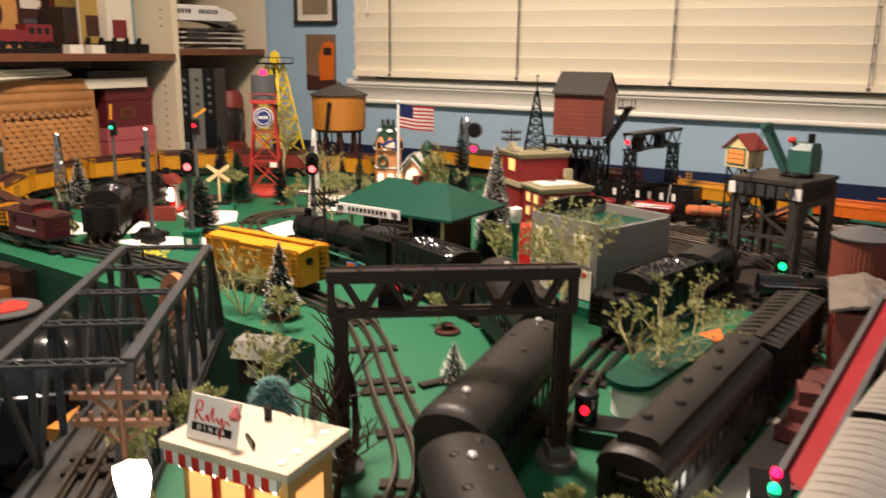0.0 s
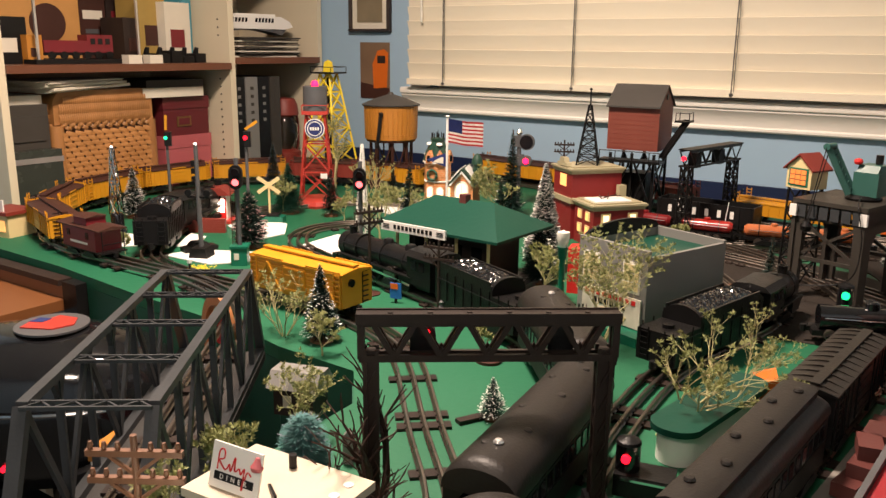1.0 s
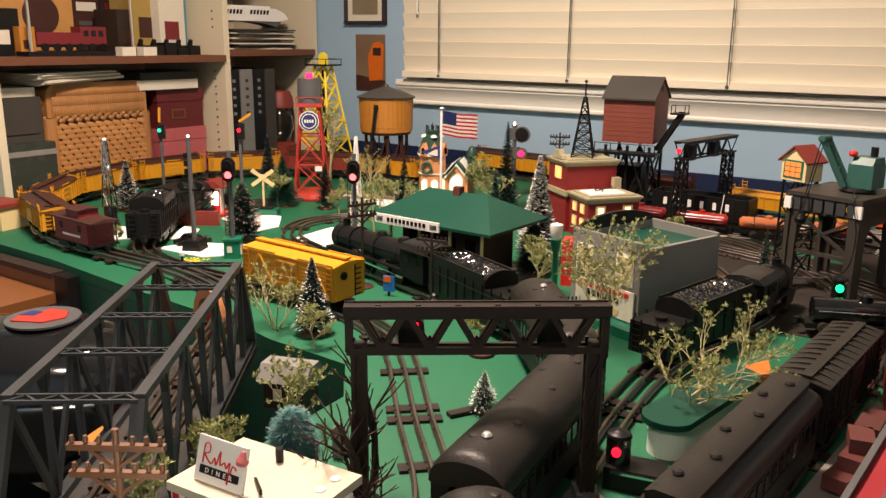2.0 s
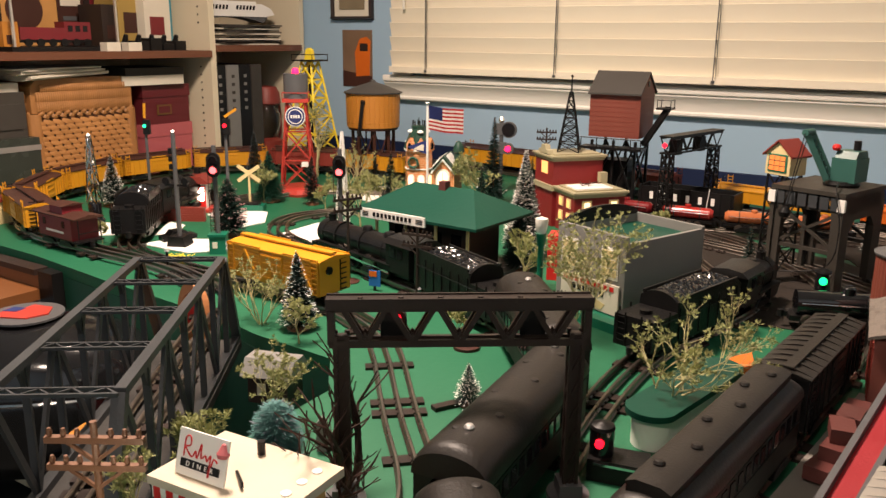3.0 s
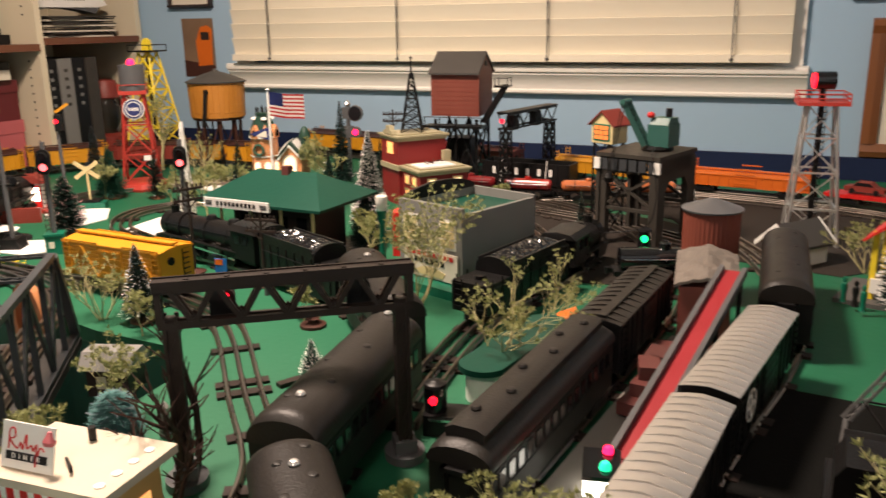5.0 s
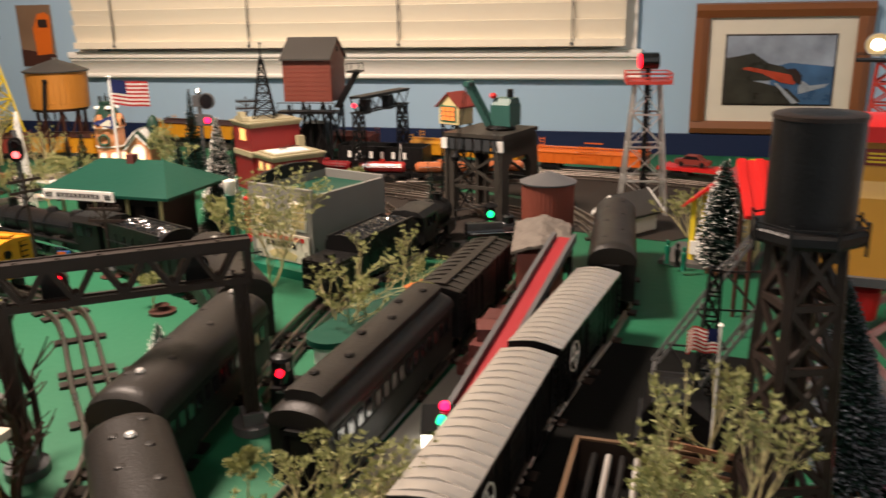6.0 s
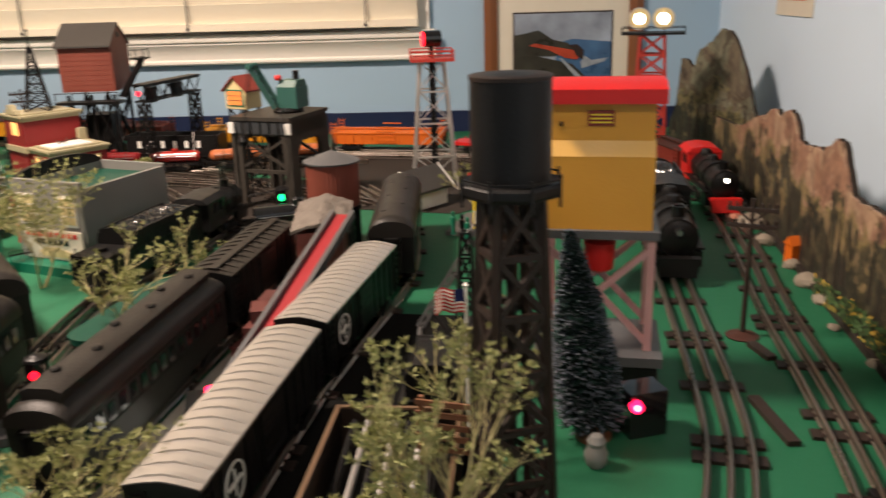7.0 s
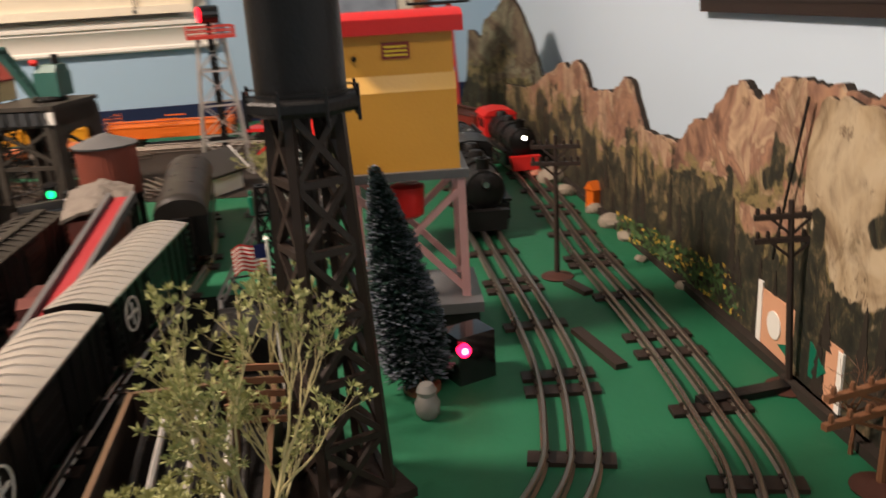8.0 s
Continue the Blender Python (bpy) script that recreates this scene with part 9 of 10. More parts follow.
lb1 = thing("little_house", "little dark house with a pale grey roof under the ferns", "toy house", -0.235, 0.781, 0, 18.6)
part("wall", box(new_bm(), -0.024, -0.02, 0, 0.024, 0.02, 0.034), DARKW, lb1)
part("roof", prism(new_bm(), [(-0.026, 0.033), (0.026, 0.033), (0.012, 0.050), (-0.012, 0.050)], -0.03, 0.03), PALE, lb1)
part("window", box(new_bm(), -0.012, -0.0212, 0.010, -0.002, -0.0198, 0.024), PAPER, lb1)
fpst = thing("fence_post", "grey square fence post with a pointed top", "post", -0.110, 0.718, 0, 28.7, size=0.98)
part("post", prism(new_bm(), [(-0.005, 0), (0.005, 0), (0.005, 0.030), (0, 0.036), (-0.005, 0.030)], -0.005, 0.005, "y"), PALE, fpst)
dsc = tagged(part("track_bumper", lathe(new_bm(), [(0.018, 0), (0.018, 0.004), (0.006, 0.006), (0.006, 0.010), (0.010, 0.012), (0, 0.013)], 18), BROWN), "round brown lamp foot on the green", "lamp foot")
dsc.location = (-0.137, 1.034, 0)
gt = thing("oval_kiosk", "low white oval kiosk with a flat green roof", "kiosk", 0.168, 0.987, 0, -10.0, size=0.96)
ov = [(0.026 * math.cos(t) , (0.075 if math.sin(t) >= 0 else -0.075) + 0.026 * math.sin(t)) for t in [2 * math.pi * k / 32 for k in range(32)]]
part("wall", prism(new_bm(), [(x * 0.86, y * 0.95) for x, y in ov], 0, 0.036, "z"), WHITE, gt)
part("roof", soften(prism(new_bm(), [(x * 1.08, y * 1.03) for x, y in ov], 0.036, 0.043, "z"), 0.001), ROOFG, gt)
rw = tagged(part("red_wedge", prism(new_bm(), [(-0.018, 0), (0.018, 0), (0.010, 0.045), (-0.014, 0.036)], -0.02, 0.02, "y"), ORANGE), "orange-red wedge piece beside the kiosk", "wedge")
rw.matrix_basis = pose(0.200, 1.093, 0, 0, 0, 17.7)


def switch_lantern(label, x, y, rz, m, up=0.0):
    s = thing("switch_machine", label, "switch lantern", x, y, 0, rz, "switch lanterns")
    part("housing", soften(box(new_bm(), -0.012, -0.016, 0, 0.042, 0.016, 0.022), 0.003), BLACK, s)
    part("lantern_case", soften(cyl(new_bm(), (-0.002, 0, 0.022), (-0.002, 0, 0.048 + up), 0.0115, n=20), 0.001), GLOSS, s)
    part("lantern_top", lathe(new_bm(), [(0.012, 0.048 + up), (0.011, 0.051 + up), (0.004, 0.054 + up), (0, 0.055 + up)], 18, (-0.002, 0, 0)), BLACK, s)
    part("lens", cyl(new_bm(), (-0.002, -0.0108, 0.037 + up), (-0.002, -0.0145, 0.037 + up), 0.0058 if up else 0.0042, n=16), m, s)
    part("rim_plate", box(new_bm(), -0.006, -0.0172, 0.017, 0.04, -0.0158, 0.0195), CHROME, s)
    return s


switch_lantern("black switch machine with a glowing red lantern", 0.139, 0.830, 12, LIT_R)
switch_lantern("black switch machine with a glowing green lamp", 0.222, 1.490, 10, glow("bright_green_lens", (0.01, 1.0, 0.26), 2.2), 0.0085)
gpipe = thing("tank_car", "shiny dark tank car beside the crane", "toy tank car", 0.257, 1.392, 0, 22.0, size=0.96)
part("tank", soften(cyl(new_bm(), (-0.06, 0, 0.040), (0.085, 0, 0.040), 0.019, n=24), 0.003), GLOSS, gpipe)
part("frame", box(new_bm(), -0.07, -0.018, 0.016, 0.095, 0.018, 0.024), IRON, gpipe)
part("dome", lathe(new_bm(), [(0.010, 0.055), (0.010, 0.066), (0.007, 0.069), (0, 0.070)], 16, (0.012, 0, 0)), GLOSS, gpipe)
part("hand_rail", cyl(new_bm(), (-0.055, -0.0200, 0.044), (0.08, -0.0200, 0.044), 0.001, n=6), CHROME, gpipe)
trucks(gpipe, 0.15)
engine("black steam locomotive ahead of the tender", (0.118, 1.328), (0.137, 1.491), lamp=False, size=0.97)
for i, (x, y, r) in enumerate(((0.016, 1.578, 20), (-0.035, 1.564, 50), (0.016, 1.499, 10))):
    lg = tagged(part("timber_load", soften(box(new_bm(), -0.05, -0.004, 0, 0.05, 0.004, 0.006), 0.001), WOODP), "loose brown timber lying behind the grey building", "timber", "timbers")
    lg.matrix_basis = pose(x, y, 0, 0, 0, r)
wd = tagged(part("wood_block", prism(new_bm(), [(-0.012, 0), (0.012, 0), (0.016, 0.05), (-0.004, 0.056)], -0.006, 0.006, "y"), WOODP), "pale upright piece of wood by the red building", "wood")
wd.matrix_basis = pose(-0.140, 1.615, 0.06, 0, 0, 6.7)
wd.location.z = 0.0
fgp = thing("figurine", "tiny painted figurine standing by the locomotive", "figurine", -0.275, 1.123)
part("body", lathe(new_bm(), [(0.004, 0), (0.003, 0.012), (0.005, 0.024), (0.002, 0.030), (0.0034, 0.034), (0, 0.038)], 10), GREY, fgp)
pbb = thing("small_sign", "small blue and orange poster stand by the locomotive", "sign", -0.392, 1.165, 0, 12.8)
part("panel", box(new_bm(), -0.010, -0.001, 0.008, 0.010, 0.001, 0.034), stuff("poster_blue", (0.02, 0.13, 0.42), 0.4, var=0.4, scale=60), pbb)
part("patch", box(new_bm(), -0.009, -0.0018, 0.024, 0.004, -0.0008, 0.033), ORANGE, pbb)
part("stand", box(new_bm(), -0.002, -0.001, 0, 0.002, 0.001, 0.008), BLACK, pbb)

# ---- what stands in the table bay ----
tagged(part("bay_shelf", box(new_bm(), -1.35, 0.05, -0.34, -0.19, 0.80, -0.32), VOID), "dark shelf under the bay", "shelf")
tv = thing("toy_vehicle", "glossy black toy vehicle with chrome trim and an orange decal", "toy vehicle", -0.801, 0.796, -0.32, 38.7, size=1.04)
bm = new_bm()
bmesh.ops.create_uvsphere(bm, u_segments=32, v_segments=16, radius=1)
for v in bm.verts:
    x, y, z = v.co
    v.co = Vector((0.20 * math.copysign(abs(x) ** 0.8, x), 0.115 * math.copysign(abs(y) ** 0.75, y), 0.17 + 0.12 * math.copysign(abs(z) ** 0.7, z)))
part("body", bm, GLOSS, tv)
dc = part("decal", lathe(new_bm(), [(0.052, 0.290), (0.052, 0.293), (0.0, 0.294)], 32, (0.02, 0.0, 0)), GREY, tv, "round grey badge with an orange shape")
part("decal_shape", prism(new_bm(), [(-0.018, -0.02), (0.03, -0.03), (0.055, -0.01), (0.05, 0.02), (0.02, 0.034), (0.004, 0.012), (-0.012, 0.018)], 0.2935, 0.2955, "z"), TOWERR, dc)
part("decal_mark", prism(new_bm(), [(-0.015, 0.004), (0.006, 0.0), (0.014, 0.016), (-0.004, 0.022)], 0.2945, 0.2962, "z"), BLUEP, dc)
bm = new_bm()
for k in range(48):
    a0, a1 = 2 * math.pi * k / 48, 2 * math.pi * (k + 1) / 48
    f = lambda a: (0.206 * math.copysign(abs(math.cos(a)) ** 0.8, math.cos(a)), 0.119 * math.copysign(abs(math.sin(a)) ** 0.75, math.sin(a)), 0.20)
    cyl(bm, f(a0), f(a1), 0.003, n=6, caps=False)
part("chrome_trim", bm, CHROME, tv)
for sx in (-0.11, 0.11):
    for sy in (-1, 1):
        wl = part("wheel", lathe(new_bm(), [(0.03, -0.012), (0.058, -0.012), (0.062, 0), (0.058, 0.012), (0.03, 0.012)], 24), BLACK, tv)
        wl.matrix_basis = pose(sx, sy * 0.112, 0.062, 90, 0, 0)
        part("hub_cap", lathe(new_bm(), [(0.036, -0.013), (0.034, -0.015), (0.02, -0.0165), (0, -0.017)] if sy > 0 else [(0, 0.017), (0.02, 0.0165), (0.034, 0.015), (0.036, 0.013)][::-1], 24), CHROME, wl)
part("tail_lamp", cyl(new_bm(), (-0.02, -0.110, 0.12), (-0.02, -0.118, 0.12), 0.004, n=10), LIT_R, tv)
rg = thing("wooden_ring", "round orange-brown wooden ring leaning in the bay", "wooden ring", -0.520, 0.908, 0.0, -1.5, size=1.02)
bm = new_bm()
for k in range(40):
    a0, a1 = 2 * math.pi * k / 40, 2 * math.pi * (k + 1) / 40
    prism(bm, [(r * math.cos(t) * 0.030, r * math.sin(t) * 0.055) for r, t in ((0.72, a0), (1.0, a0), (1.0, a1), (0.72, a1))], -0.006, 0.006, "y")
part("rim", bm, stuff("ring_wood", (0.46, 0.19, 0.075), 0.45, var=0.2), rg)
part("inner_disc", cyl(new_bm(), (0, 0.002, 0), (0, 0.005, 0), 0.021, n=24), RED, rg)
bx = thing("toy_box", "white and red box of tools in the bay", "box", -0.485, 0.745, -0.32, 18.8, size=1.01)
part("carton", soften(box(new_bm(), -0.05, -0.04, 0, 0.05, 0.04, 0.22), 0.002), WHITE, bx)
part("stripe", box(new_bm(), -0.0508, -0.0408, 0.15, 0.0508, 0.0408, 0.185), RED, bx)
part("lid_edge", box(new_bm(), -0.052, -0.042, 0.205, 0.052, 0.042, 0.222), TANKO, bx)

# ---- things on the shelves ----
SZ = -0.012
bk_ = thing("wicker_basket", "large honey-brown wicker basket with a rounded lid", "basket", -1.845, 1.555, SZ)
W_, D_ = 0.155, 0.13
nb = new_bm()


def strand(side, u, z, du, dz, bulge=0.0055, half=0.0070):
    f = lambda u, z: ((0.135, u, z), (u * 0.84, -0.160, z), (-0.135, u, z), (u * 0.84, 0.160, z))[side]
    p, q = Vector(f(u - du, z - dz)), Vector(f(u + du, z + dz))
    out = Vector(((1, 0, 0), (0, -1, 0), (-1, 0, 0), (0, 1, 0))[side]) * bulge
    s = (q - p).normalized().cross(out.normalized()) * half
    rows = [[nb.verts.new(p.lerp(q, g) + s * e * (0.65 + 0.35 * math.sin(math.pi * g)) + out * math.sin(math.pi * g) * c) for e, c in ((-1, 0.6), (0, 1.0), (1, 0.6))] for g in (0.0, 0.3, 0.7, 1.0)]
    for a, b in zip(rows, rows[1:]):
        for i in range(2):
            nb.faces.new((a[i], a[i + 1], b[i + 1], b[i]))


for side in range(4):
    for k in range(13):
        for i in range(12):
            u = -0.150 + i * 0.0270 + (k * 0.62 % 1) * 0.0270
            if abs(u) < 0.142:
                strand(side, u, 0.008 + k * 0.0140, 0.0165, -0.0055)
part("woven_side", nb, WICKER, bk_)
nb = new_bm()
for side in range(4):
    for i in range(24):
        strand(side, -0.144 + i * 0.0125, 0.197 + (0.004 if i % 2 else -0.004), 0.0095, 0.003 if i % 2 else -0.003, 0.006, 0.0055)
part("braided_rim", nb, WICKER, bk_)
for z0_, z1_ in ((0.206, 0.230), (0.232, 0.256), (0.258, 0.276)):
    for side in range(4):
        nb = new_bm()
        for i in range(46):
            u = -0.140 + i * 0.00622
            if z1_ < 0.27 or abs(u) < 0.130:
                strand(side, u, (z0_ + z1_) / 2, 0.0, (z1_ - z0_) * 0.56, 0.0042, 0.0029)
        part("lid_course", nb, REED, bk_)
lidp = [(-W_, 0.202), (W_, 0.202)] + [(W_ - 0.034 + 0.034 * math.cos(a), 0.258 + 0.034 * math.sin(a)) for a in (0.0, 0.4, 0.8, 1.2, 1.57)] + [(-W_ + 0.034 - 0.034 * math.cos(a), 0.258 + 0.034 * math.sin(a)) for a in (1.57, 1.2, 0.8, 0.4, 0.0)]
part("lid", soften(prism(new_bm(), lidp, -D_, D_), 0.006, 2), WICKER, bk_)
for sx in (-1, 1):
    for sy in (-1, 1):
        part("corner_post", cyl(new_bm(), (sx * 0.122, sy * 0.146, 0.0), (sx * 0.122, sy * 0.146, 0.20), 0.019, n=14), REED, bk_)
part("inner", box(new_bm(), -D_ * 0.93, -W_ * 0.93, 0.004, D_ * 0.93, W_ * 0.93, 0.19), WOODP, bk_)
pp = thing("paper_stack", "slipping pile of cream magazines on the basket", "papers", -1.80, 1.50, SZ + 0.294, 6)
for i in range(9):
    s = part("sheet", box(new_bm(), -0.10, -0.13, 0, 0.10, 0.13, 0.0028), PAPER, pp)
    s.matrix_basis = pose(0.006 * (i % 3), -0.004 * i, 0.003 * i, 3 - i * 0.3, 0, 4 * (i % 4) - 5)
rbx = thing("storage_box", "dark maroon archive box with a label holder", "box", -1.86, 1.845, SZ + 0.142)
part("carton", soften(box(new_bm(), -0.13, -0.085, 0, 0.13, 0.085, 0.115), 0.002), MAROON, rbx)
part("lid", soften(box(new_bm(), -0.133, -0.088, 0.082, 0.133, 0.088, 0.118), 0.002), MAROON, rbx)
lh_ = part("label_holder", box(new_bm(), 0.1305, -0.038, 0.028, 0.1335, 0.015, 0.058), stuff("brass_holder", (0.22, 0.12, 0.045), 0.35, metal=0.6), rbx, "brass label holder")
part("label_card", box(new_bm(), 0.1333, -0.032, 0.033, 0.1342, 0.009, 0.053), MAROON, lh_)
pbx = thing("storage_box", "dusty pink archive box under a maroon one", "box", -1.86, 1.845, SZ)
part("carton", soften(box(new_bm(), -0.132, -0.088, 0, 0.132, 0.088, 0.140), 0.002), PINK, pbx)
part("lid", soften(box(new_bm(), -0.134, -0.090, 0.104, 0.134, 0.090, 0.142), 0.002), PINK, pbx)
lc = thing("leather_case", "grey-brown case with a pale metal rim", "case", -1.83, 1.325, SZ, 0)
part("body", soften(box(new_bm(), -0.15, -0.07, 0, 0.15, 0.068, 0.145), 0.006, 2), stuff("case_grey_green", (0.040, 0.046, 0.038), 0.25, var=0.2), lc)
part("rim", soften(box(new_bm(), -0.152, -0.072, 0.112, 0.152, 0.070, 0.126), 0.001), SILVER, lc)
uc = thing("grey_drawer_box", "grey drawer box stacked on the case", "box", -1.85, 1.325, SZ + 0.145)
part("body", soften(box(new_bm(), -0.13, -0.068, 0, 0.13, 0.062, 0.115), 0.003), LEATHER, uc)
part("drawer_front", soften(box(new_bm(), 0.130, -0.055, 0.02, 0.134, 0.048, 0.085), 0.002), LEATHER, uc)
part("book", box(new_bm(), -0.10, -0.065, 0.115, 0.12, 0.055, 0.138), PAPER, uc)
bkk = thing("book_stack", "two flat books tucked under the shelf", "books", -1.83, 1.80, SZ + 0.262)
part("cover", soften(box(new_bm(), -0.11, -0.12, 0, 0.12, 0.10, 0.028), 0.002), PAPER, bkk)
part("cover", soften(box(new_bm(), -0.10, -0.10, 0.028, 0.11, 0.11, 0.05), 0.002), LEATHER, bkk)
Z1 = 0.350
sc = thing("display_case", "clear toy display case with a red model train", "display case", -1.84, 1.535, Z1)
part("base", box(new_bm(), -0.10, -0.17, 0, 0.13, 0.15, 0.012), BLACK, sc)
part("backing_card", box(new_bm(), -0.09, -0.16, 0.012, -0.085, 0.10, 0.19), stuff("card_orange", (0.50, 0.25, 0.07), 0.6, var=0.15), sc)
part("printed_wheel", cyl(new_bm(), (-0.085, 0.0, 0.11), (-0.083, 0.0, 0.11), 0.055, n=24), BROWN, sc)
m = part("model_engine", soften(box(new_bm(), 0.02, -0.11, 0.030, 0.07, 0.02, 0.062), 0.006, 2), CRIMSON, sc)
part("model_cab", soften(box(new_bm(), 0.022, 0.02, 0.030, 0.068, 0.10, 0.078), 0.004), CRIMSON, sc)
for i in range(6):
    part("model_wheel", cyl(new_bm(), (0.070, -0.09 + i * 0.035, 0.022), (0.074, -0.09 + i * 0.035, 0.022), 0.011, n=14), IRON, sc)
part("model_frame", box(new_bm(), 0.022, -0.11, 0.022, 0.068, 0.10, 0.030), IRON, sc)
for i in range(3):
    part("cab_window", box(new_bm(), 0.0675, 0.030 + i * 0.023, 0.052, 0.0692, 0.044 + i * 0.023, 0.068), GLASSD, sc)
for yy in (-0.16, 0.145):
    part("case_edge", box(new_bm(), 0.122, yy - 0.003, 0.012, 0.128, yy + 0.003, 0.24), SILVER, sc, "thin bright case edge")
k_ = random.Random(3)
yy = 1.275
while yy < 1.93:
    wd_ = k_.uniform(0.05, 0.11)
    hh_ = k_.uniform(0.20, 0.36)
    mt_ = k_.choice((BLACK, MAROON, DARKW, LEATHER, BROWN))
    bx_ = thing("model_box", "dark printed model box at the back of the shelf", "box", -1.985, yy + wd_ / 2, Z1, 0, "model boxes")
    part("carton", soften(box(new_bm(), -0.05, -wd_ / 2 + 0.002, 0, 0.04, wd_ / 2 - 0.002, hh_), 0.002), mt_, bx_)
    part("label_bar", box(new_bm(), 0.0395, -wd_ * 0.36, hh_ * 0.60, 0.0412, wd_ * 0.36, hh_ * 0.72), k_.choice((PAPER, PINK, TANKO)), bx_)
    part("label_bar", box(new_bm(), 0.0395, -wd_ * 0.30, hh_ * 0.40, 0.0412, wd_ * 0.2, hh_ * 0.46), k_.choice((PAPER, GREY, CRIMSON)), bx_)
    yy += wd_
for y in (-0.02, 0.05):
    cu_ = tagged(part("card_block", soften(box(new_bm(), -0.02, -0.022, 0, 0.012, 0.022, 0.024), 0.002), PAPER), "small cream carton at the shelf edge", "carton", "small cartons")
    cu_.location = (-1.69, 1.66 + y, Z1)
sch = [(-1.86, 1.735, 0.13, 0.040, DARKW, "dark printed box"), (-1.86, 1.80, 0.20, 0.05, stuff("book_ochre", (0.36, 0.24, 0.06), 0.5), "ochre book standing upright"), (-1.83, 1.87, 0.18, 0.05, PAPER, "white book with a red spot"), (-1.86, 1.93, 0.22, 0.02, stuff("book_teal", (0.05, 0.25, 0.32), 0.5), "teal picture book"), (-1.82, 1.32, 0.12, 0.06, BLACK, "dark bottle-green box"), (-1.80, 1.385, 0.075, 0.022, TANKO, "ochre yellow carton")]
for x, y, h, w, m, lab in sch:
    b = thing("shelf_box", lab + " on the display shelf", "box", x, y, Z1, 4)
    part("carton", soften(box(new_bm(), -0.05, -w, 0, 0.05, w, h), 0.002), m, b)
    part("label_patch", box(new_bm(), 0.0495, -w * 0.6, h * 0.25, 0.0512, w * 0.5, h * 0.55), CRIMSON if "red" in lab else (PAPER if m is BLACK else BROWN), b)
dm = thing("model_tank", "jumble of dark model vehicles on the shelf", "toy vehicle", -1.74, 1.80, Z1)
for i in range(5):
    part("hull", soften(box(new_bm(), -0.03, -0.10 + i * 0.045, 0, 0.03, -0.062 + i * 0.045, 0.02 + 0.008 * (i % 3)), 0.004), BLACK, dm)
    part("turret", cyl(new_bm(), (0, -0.08 + i * 0.045, 0.02), (0.01, -0.08 + i * 0.045, 0.045), 0.010, 0.006, 10), IRON, dm)
# second bay
mp_ = thing("model_monorail", "white model monorail train with dark slit windows on papers", "toy train", -1.80, 2.175, 0.438, 80)
hull = [(-0.17, 0.030), (-0.15, 0.020), (0.13, 0.020), (0.165, 0.028), (0.150, 0.048), (0.115, 0.062), (-0.13, 0.062), (-0.16, 0.050)]
part("hull", soften(prism(new_bm(), hull, -0.038, 0.038, "y"), 0.006, 2), WHITE, mp_)
part("roof_rail", soften(box(new_bm(), -0.125, -0.026, 0.062, 0.100, 0.026, 0.070), 0.002), WHITE, mp_)
under = [(-0.16, 0.021), (0.14, 0.021)] + [(0.12 - 0.25 * k / 8, 0.018 * math.sin(math.pi * k / 8) ** 0.8) for k in range(9)]
part("skirt", prism(new_bm(), under, -0.034, 0.034, "y"), GREY, mp_, "grey arched skirt")
for i in range(2):
    for k in range(6):
        x = -0.095 + i * 0.105 + k * 0.013
        part("window", prism(new_bm(), [(x, 0.042), (x + 0.008, 0.042), (x + 0.011, 0.056), (x + 0.003, 0.056)], -0.0392, -0.0376, "y"), GLASSD, mp_)
pps = thing("paper_stack", "loose pile of old papers on the shelf", "papers", -1.81, 2.17, 0.366)
for i in range(12):
    s = part("sheet", box(new_bm(), -0.12, -0.13, 0, 0.12, 0.13, 0.004), LEATHER if i % 3 else PAPER, pps)
    s.matrix_basis = pose(0.004 * (i % 4), 0.004 * (i % 3), 0.0055 * i, 0, 0, (i * 37) % 11 - 5)
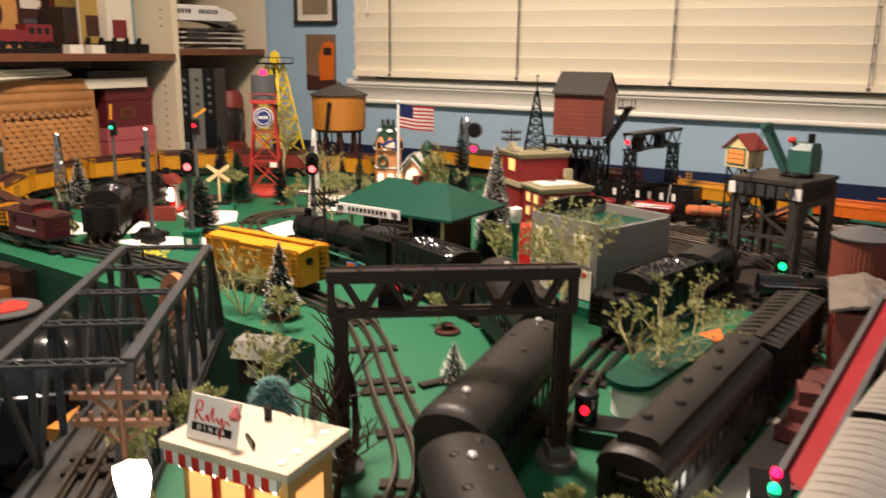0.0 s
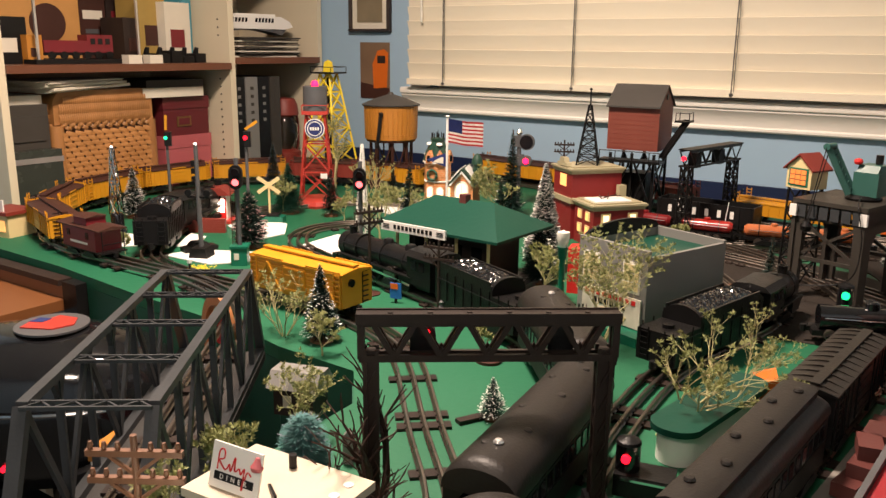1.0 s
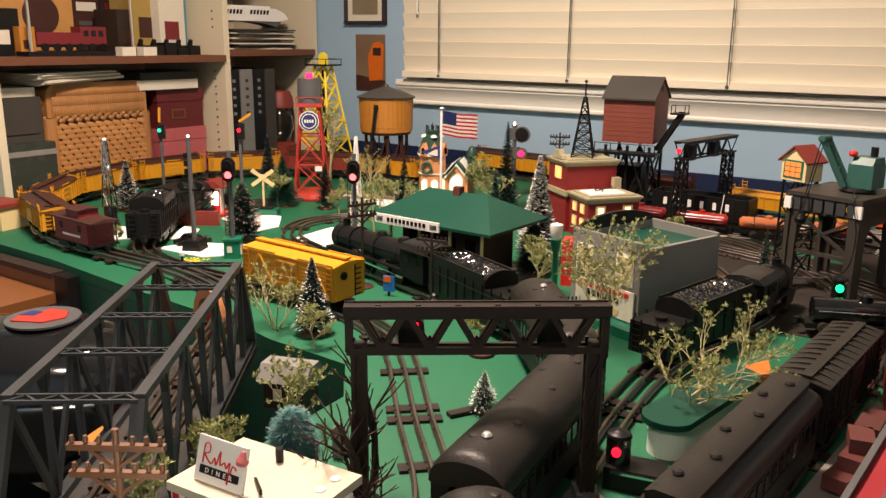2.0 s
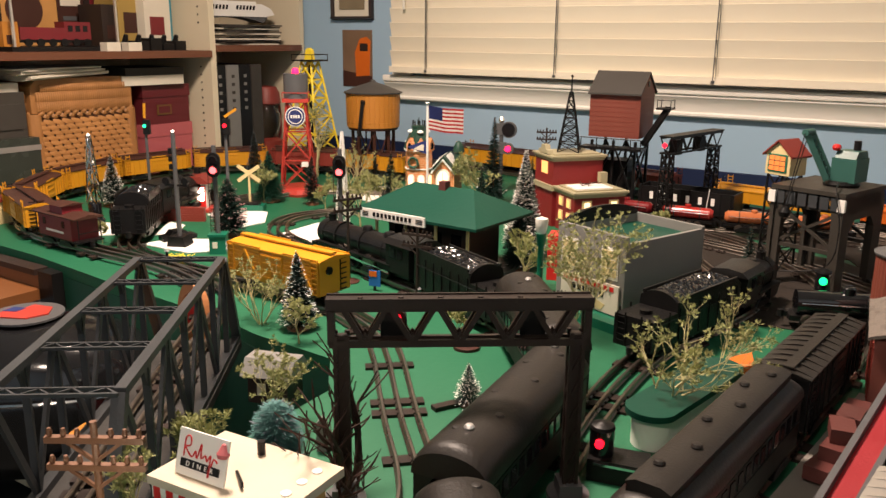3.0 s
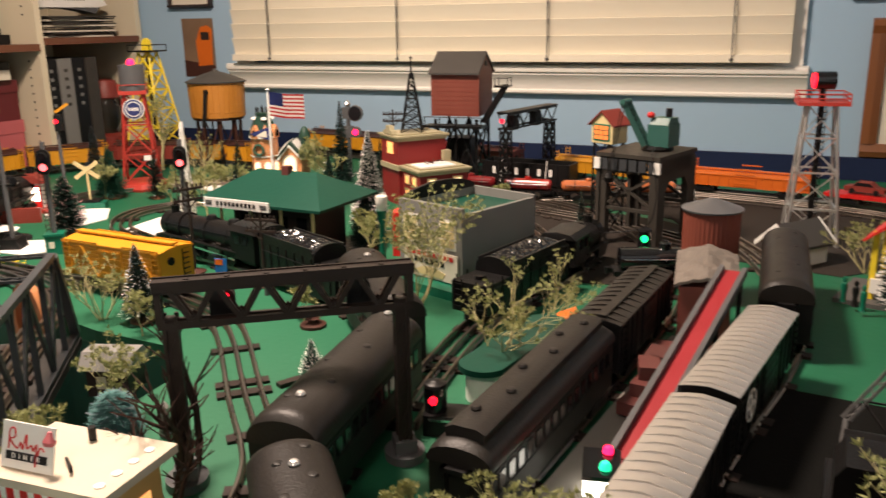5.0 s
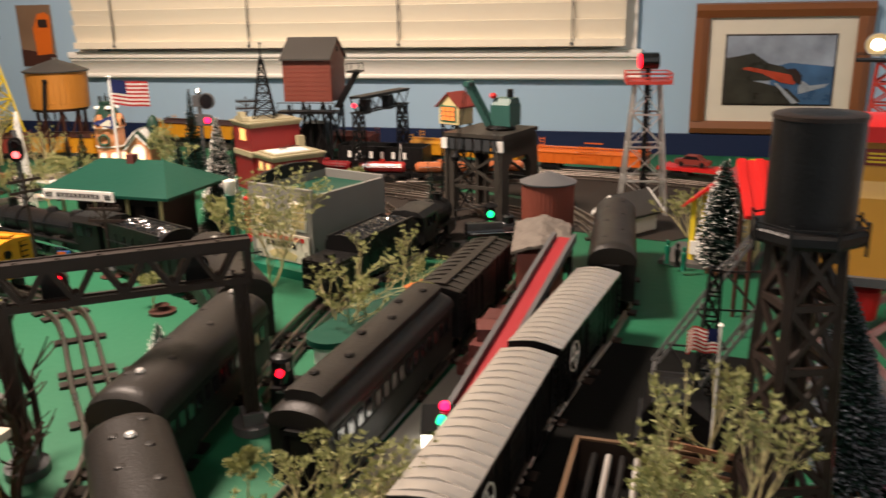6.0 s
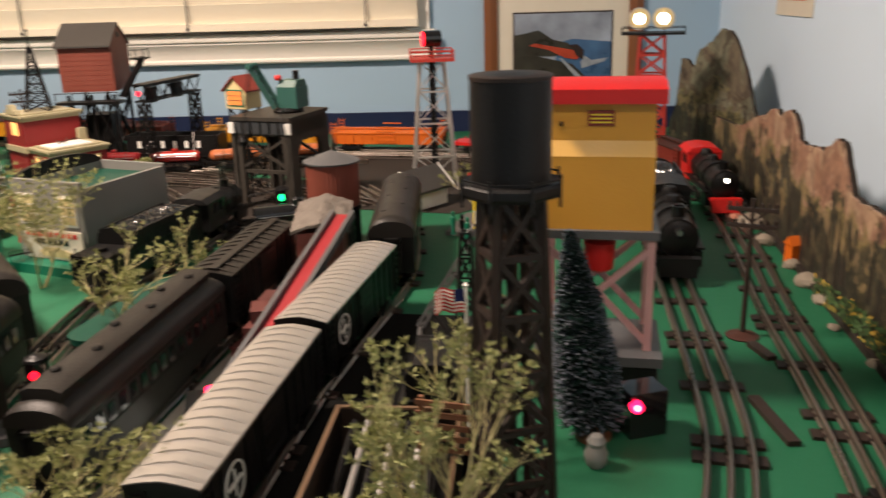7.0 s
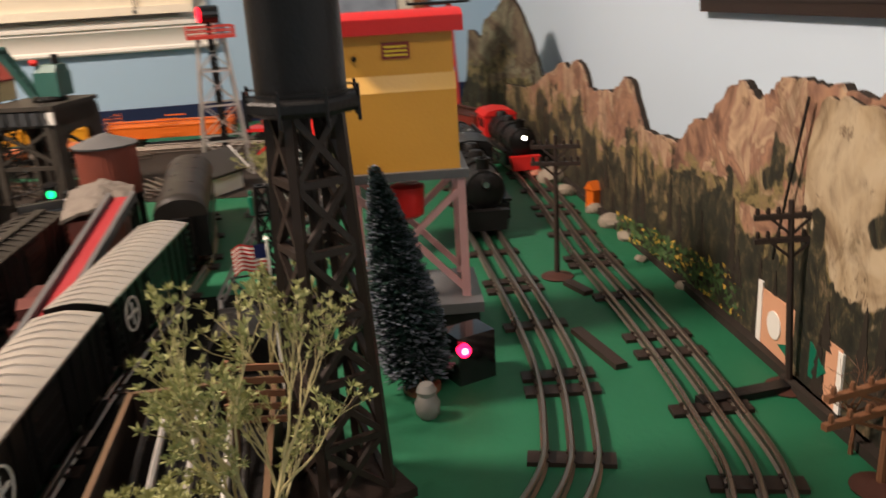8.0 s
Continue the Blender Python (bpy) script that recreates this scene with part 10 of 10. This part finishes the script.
for y, w, m, lab in ((2.02, 0.024, BLACK, "black ring binder with pale spine bars"), (2.075, 0.026, PALE, "grey ring binder with a small label"), (2.128, 0.024, BLACK, "black ring binder beside a grey one"), (2.18, 0.022, LEATHER, "brown-grey cardboard folder in the row")):
    b = thing("ring_binder", lab, "binder", -1.80, y, SZ, 0, "ring binders")
    part("cover", soften(box(new_bm(), -0.13, -w, 0, 0.12, w, 0.315), 0.003), m, b)
    for i in range(5):
        part("spine_label", box(new_bm(), 0.1195, -w * 0.25, 0.17 + i * 0.026, 0.1212, w * 0.25, 0.180 + i * 0.026), PALE if m is BLACK else LEATHER, b)
jl = thing("storm_lantern", "red storm lantern with a clear glass", "lantern", -1.735, 2.275, SZ)
part("tank", lathe(new_bm(), [(0.05, 0), (0.055, 0.01), (0.055, 0.05), (0.03, 0.06)], 24), BRICKR, jl)
part("glass", lathe(new_bm(), [(0.028, 0.06), (0.046, 0.10), (0.046, 0.14), (0.03, 0.175)], 24), glassy("lantern_glass_clear", (0.6, 0.55, 0.5)), jl)
part("hood", lathe(new_bm(), [(0.045, 0.175), (0.05, 0.18), (0.046, 0.215), (0.036, 0.235), (0.0, 0.24)], 24), BRICKR, jl)
for s in (-1, 1):
    bm = new_bm()
    pts = smooth_line([(0, s * 0.05, 0.03), (0, s * 0.066, 0.09), (0, s * 0.062, 0.17), (0, s * 0.04, 0.21)], 0.01)
    for a, b in zip(pts, pts[1:]):
        cyl(bm, a, b, 0.004, n=8, caps=False)
    part("side_tube", bm, BRICKR, jl)
lit = thing("lit_shop", "tiny cream shop with lit windows at the west edge", "toy shop", -1.373, 1.071, 0, 8.6, size=1.08)
part("wall", box(new_bm(), -0.035, -0.03, 0, 0.035, 0.03, 0.045), CREAM, lit)
part("roof", soften(box(new_bm(), -0.040, -0.036, 0.045, 0.040, 0.036, 0.052), 0.001), BRICKR, lit)
part("sign_board", box(new_bm(), -0.020, -0.030, 0.052, 0.025, -0.027, 0.075), WHITE, lit)
for x in (-0.018, 0.016):
    part("lit_window", box(new_bm(), x - 0.010, -0.0312, 0.012, x + 0.010, -0.0296, 0.034), LIT_D, lit)
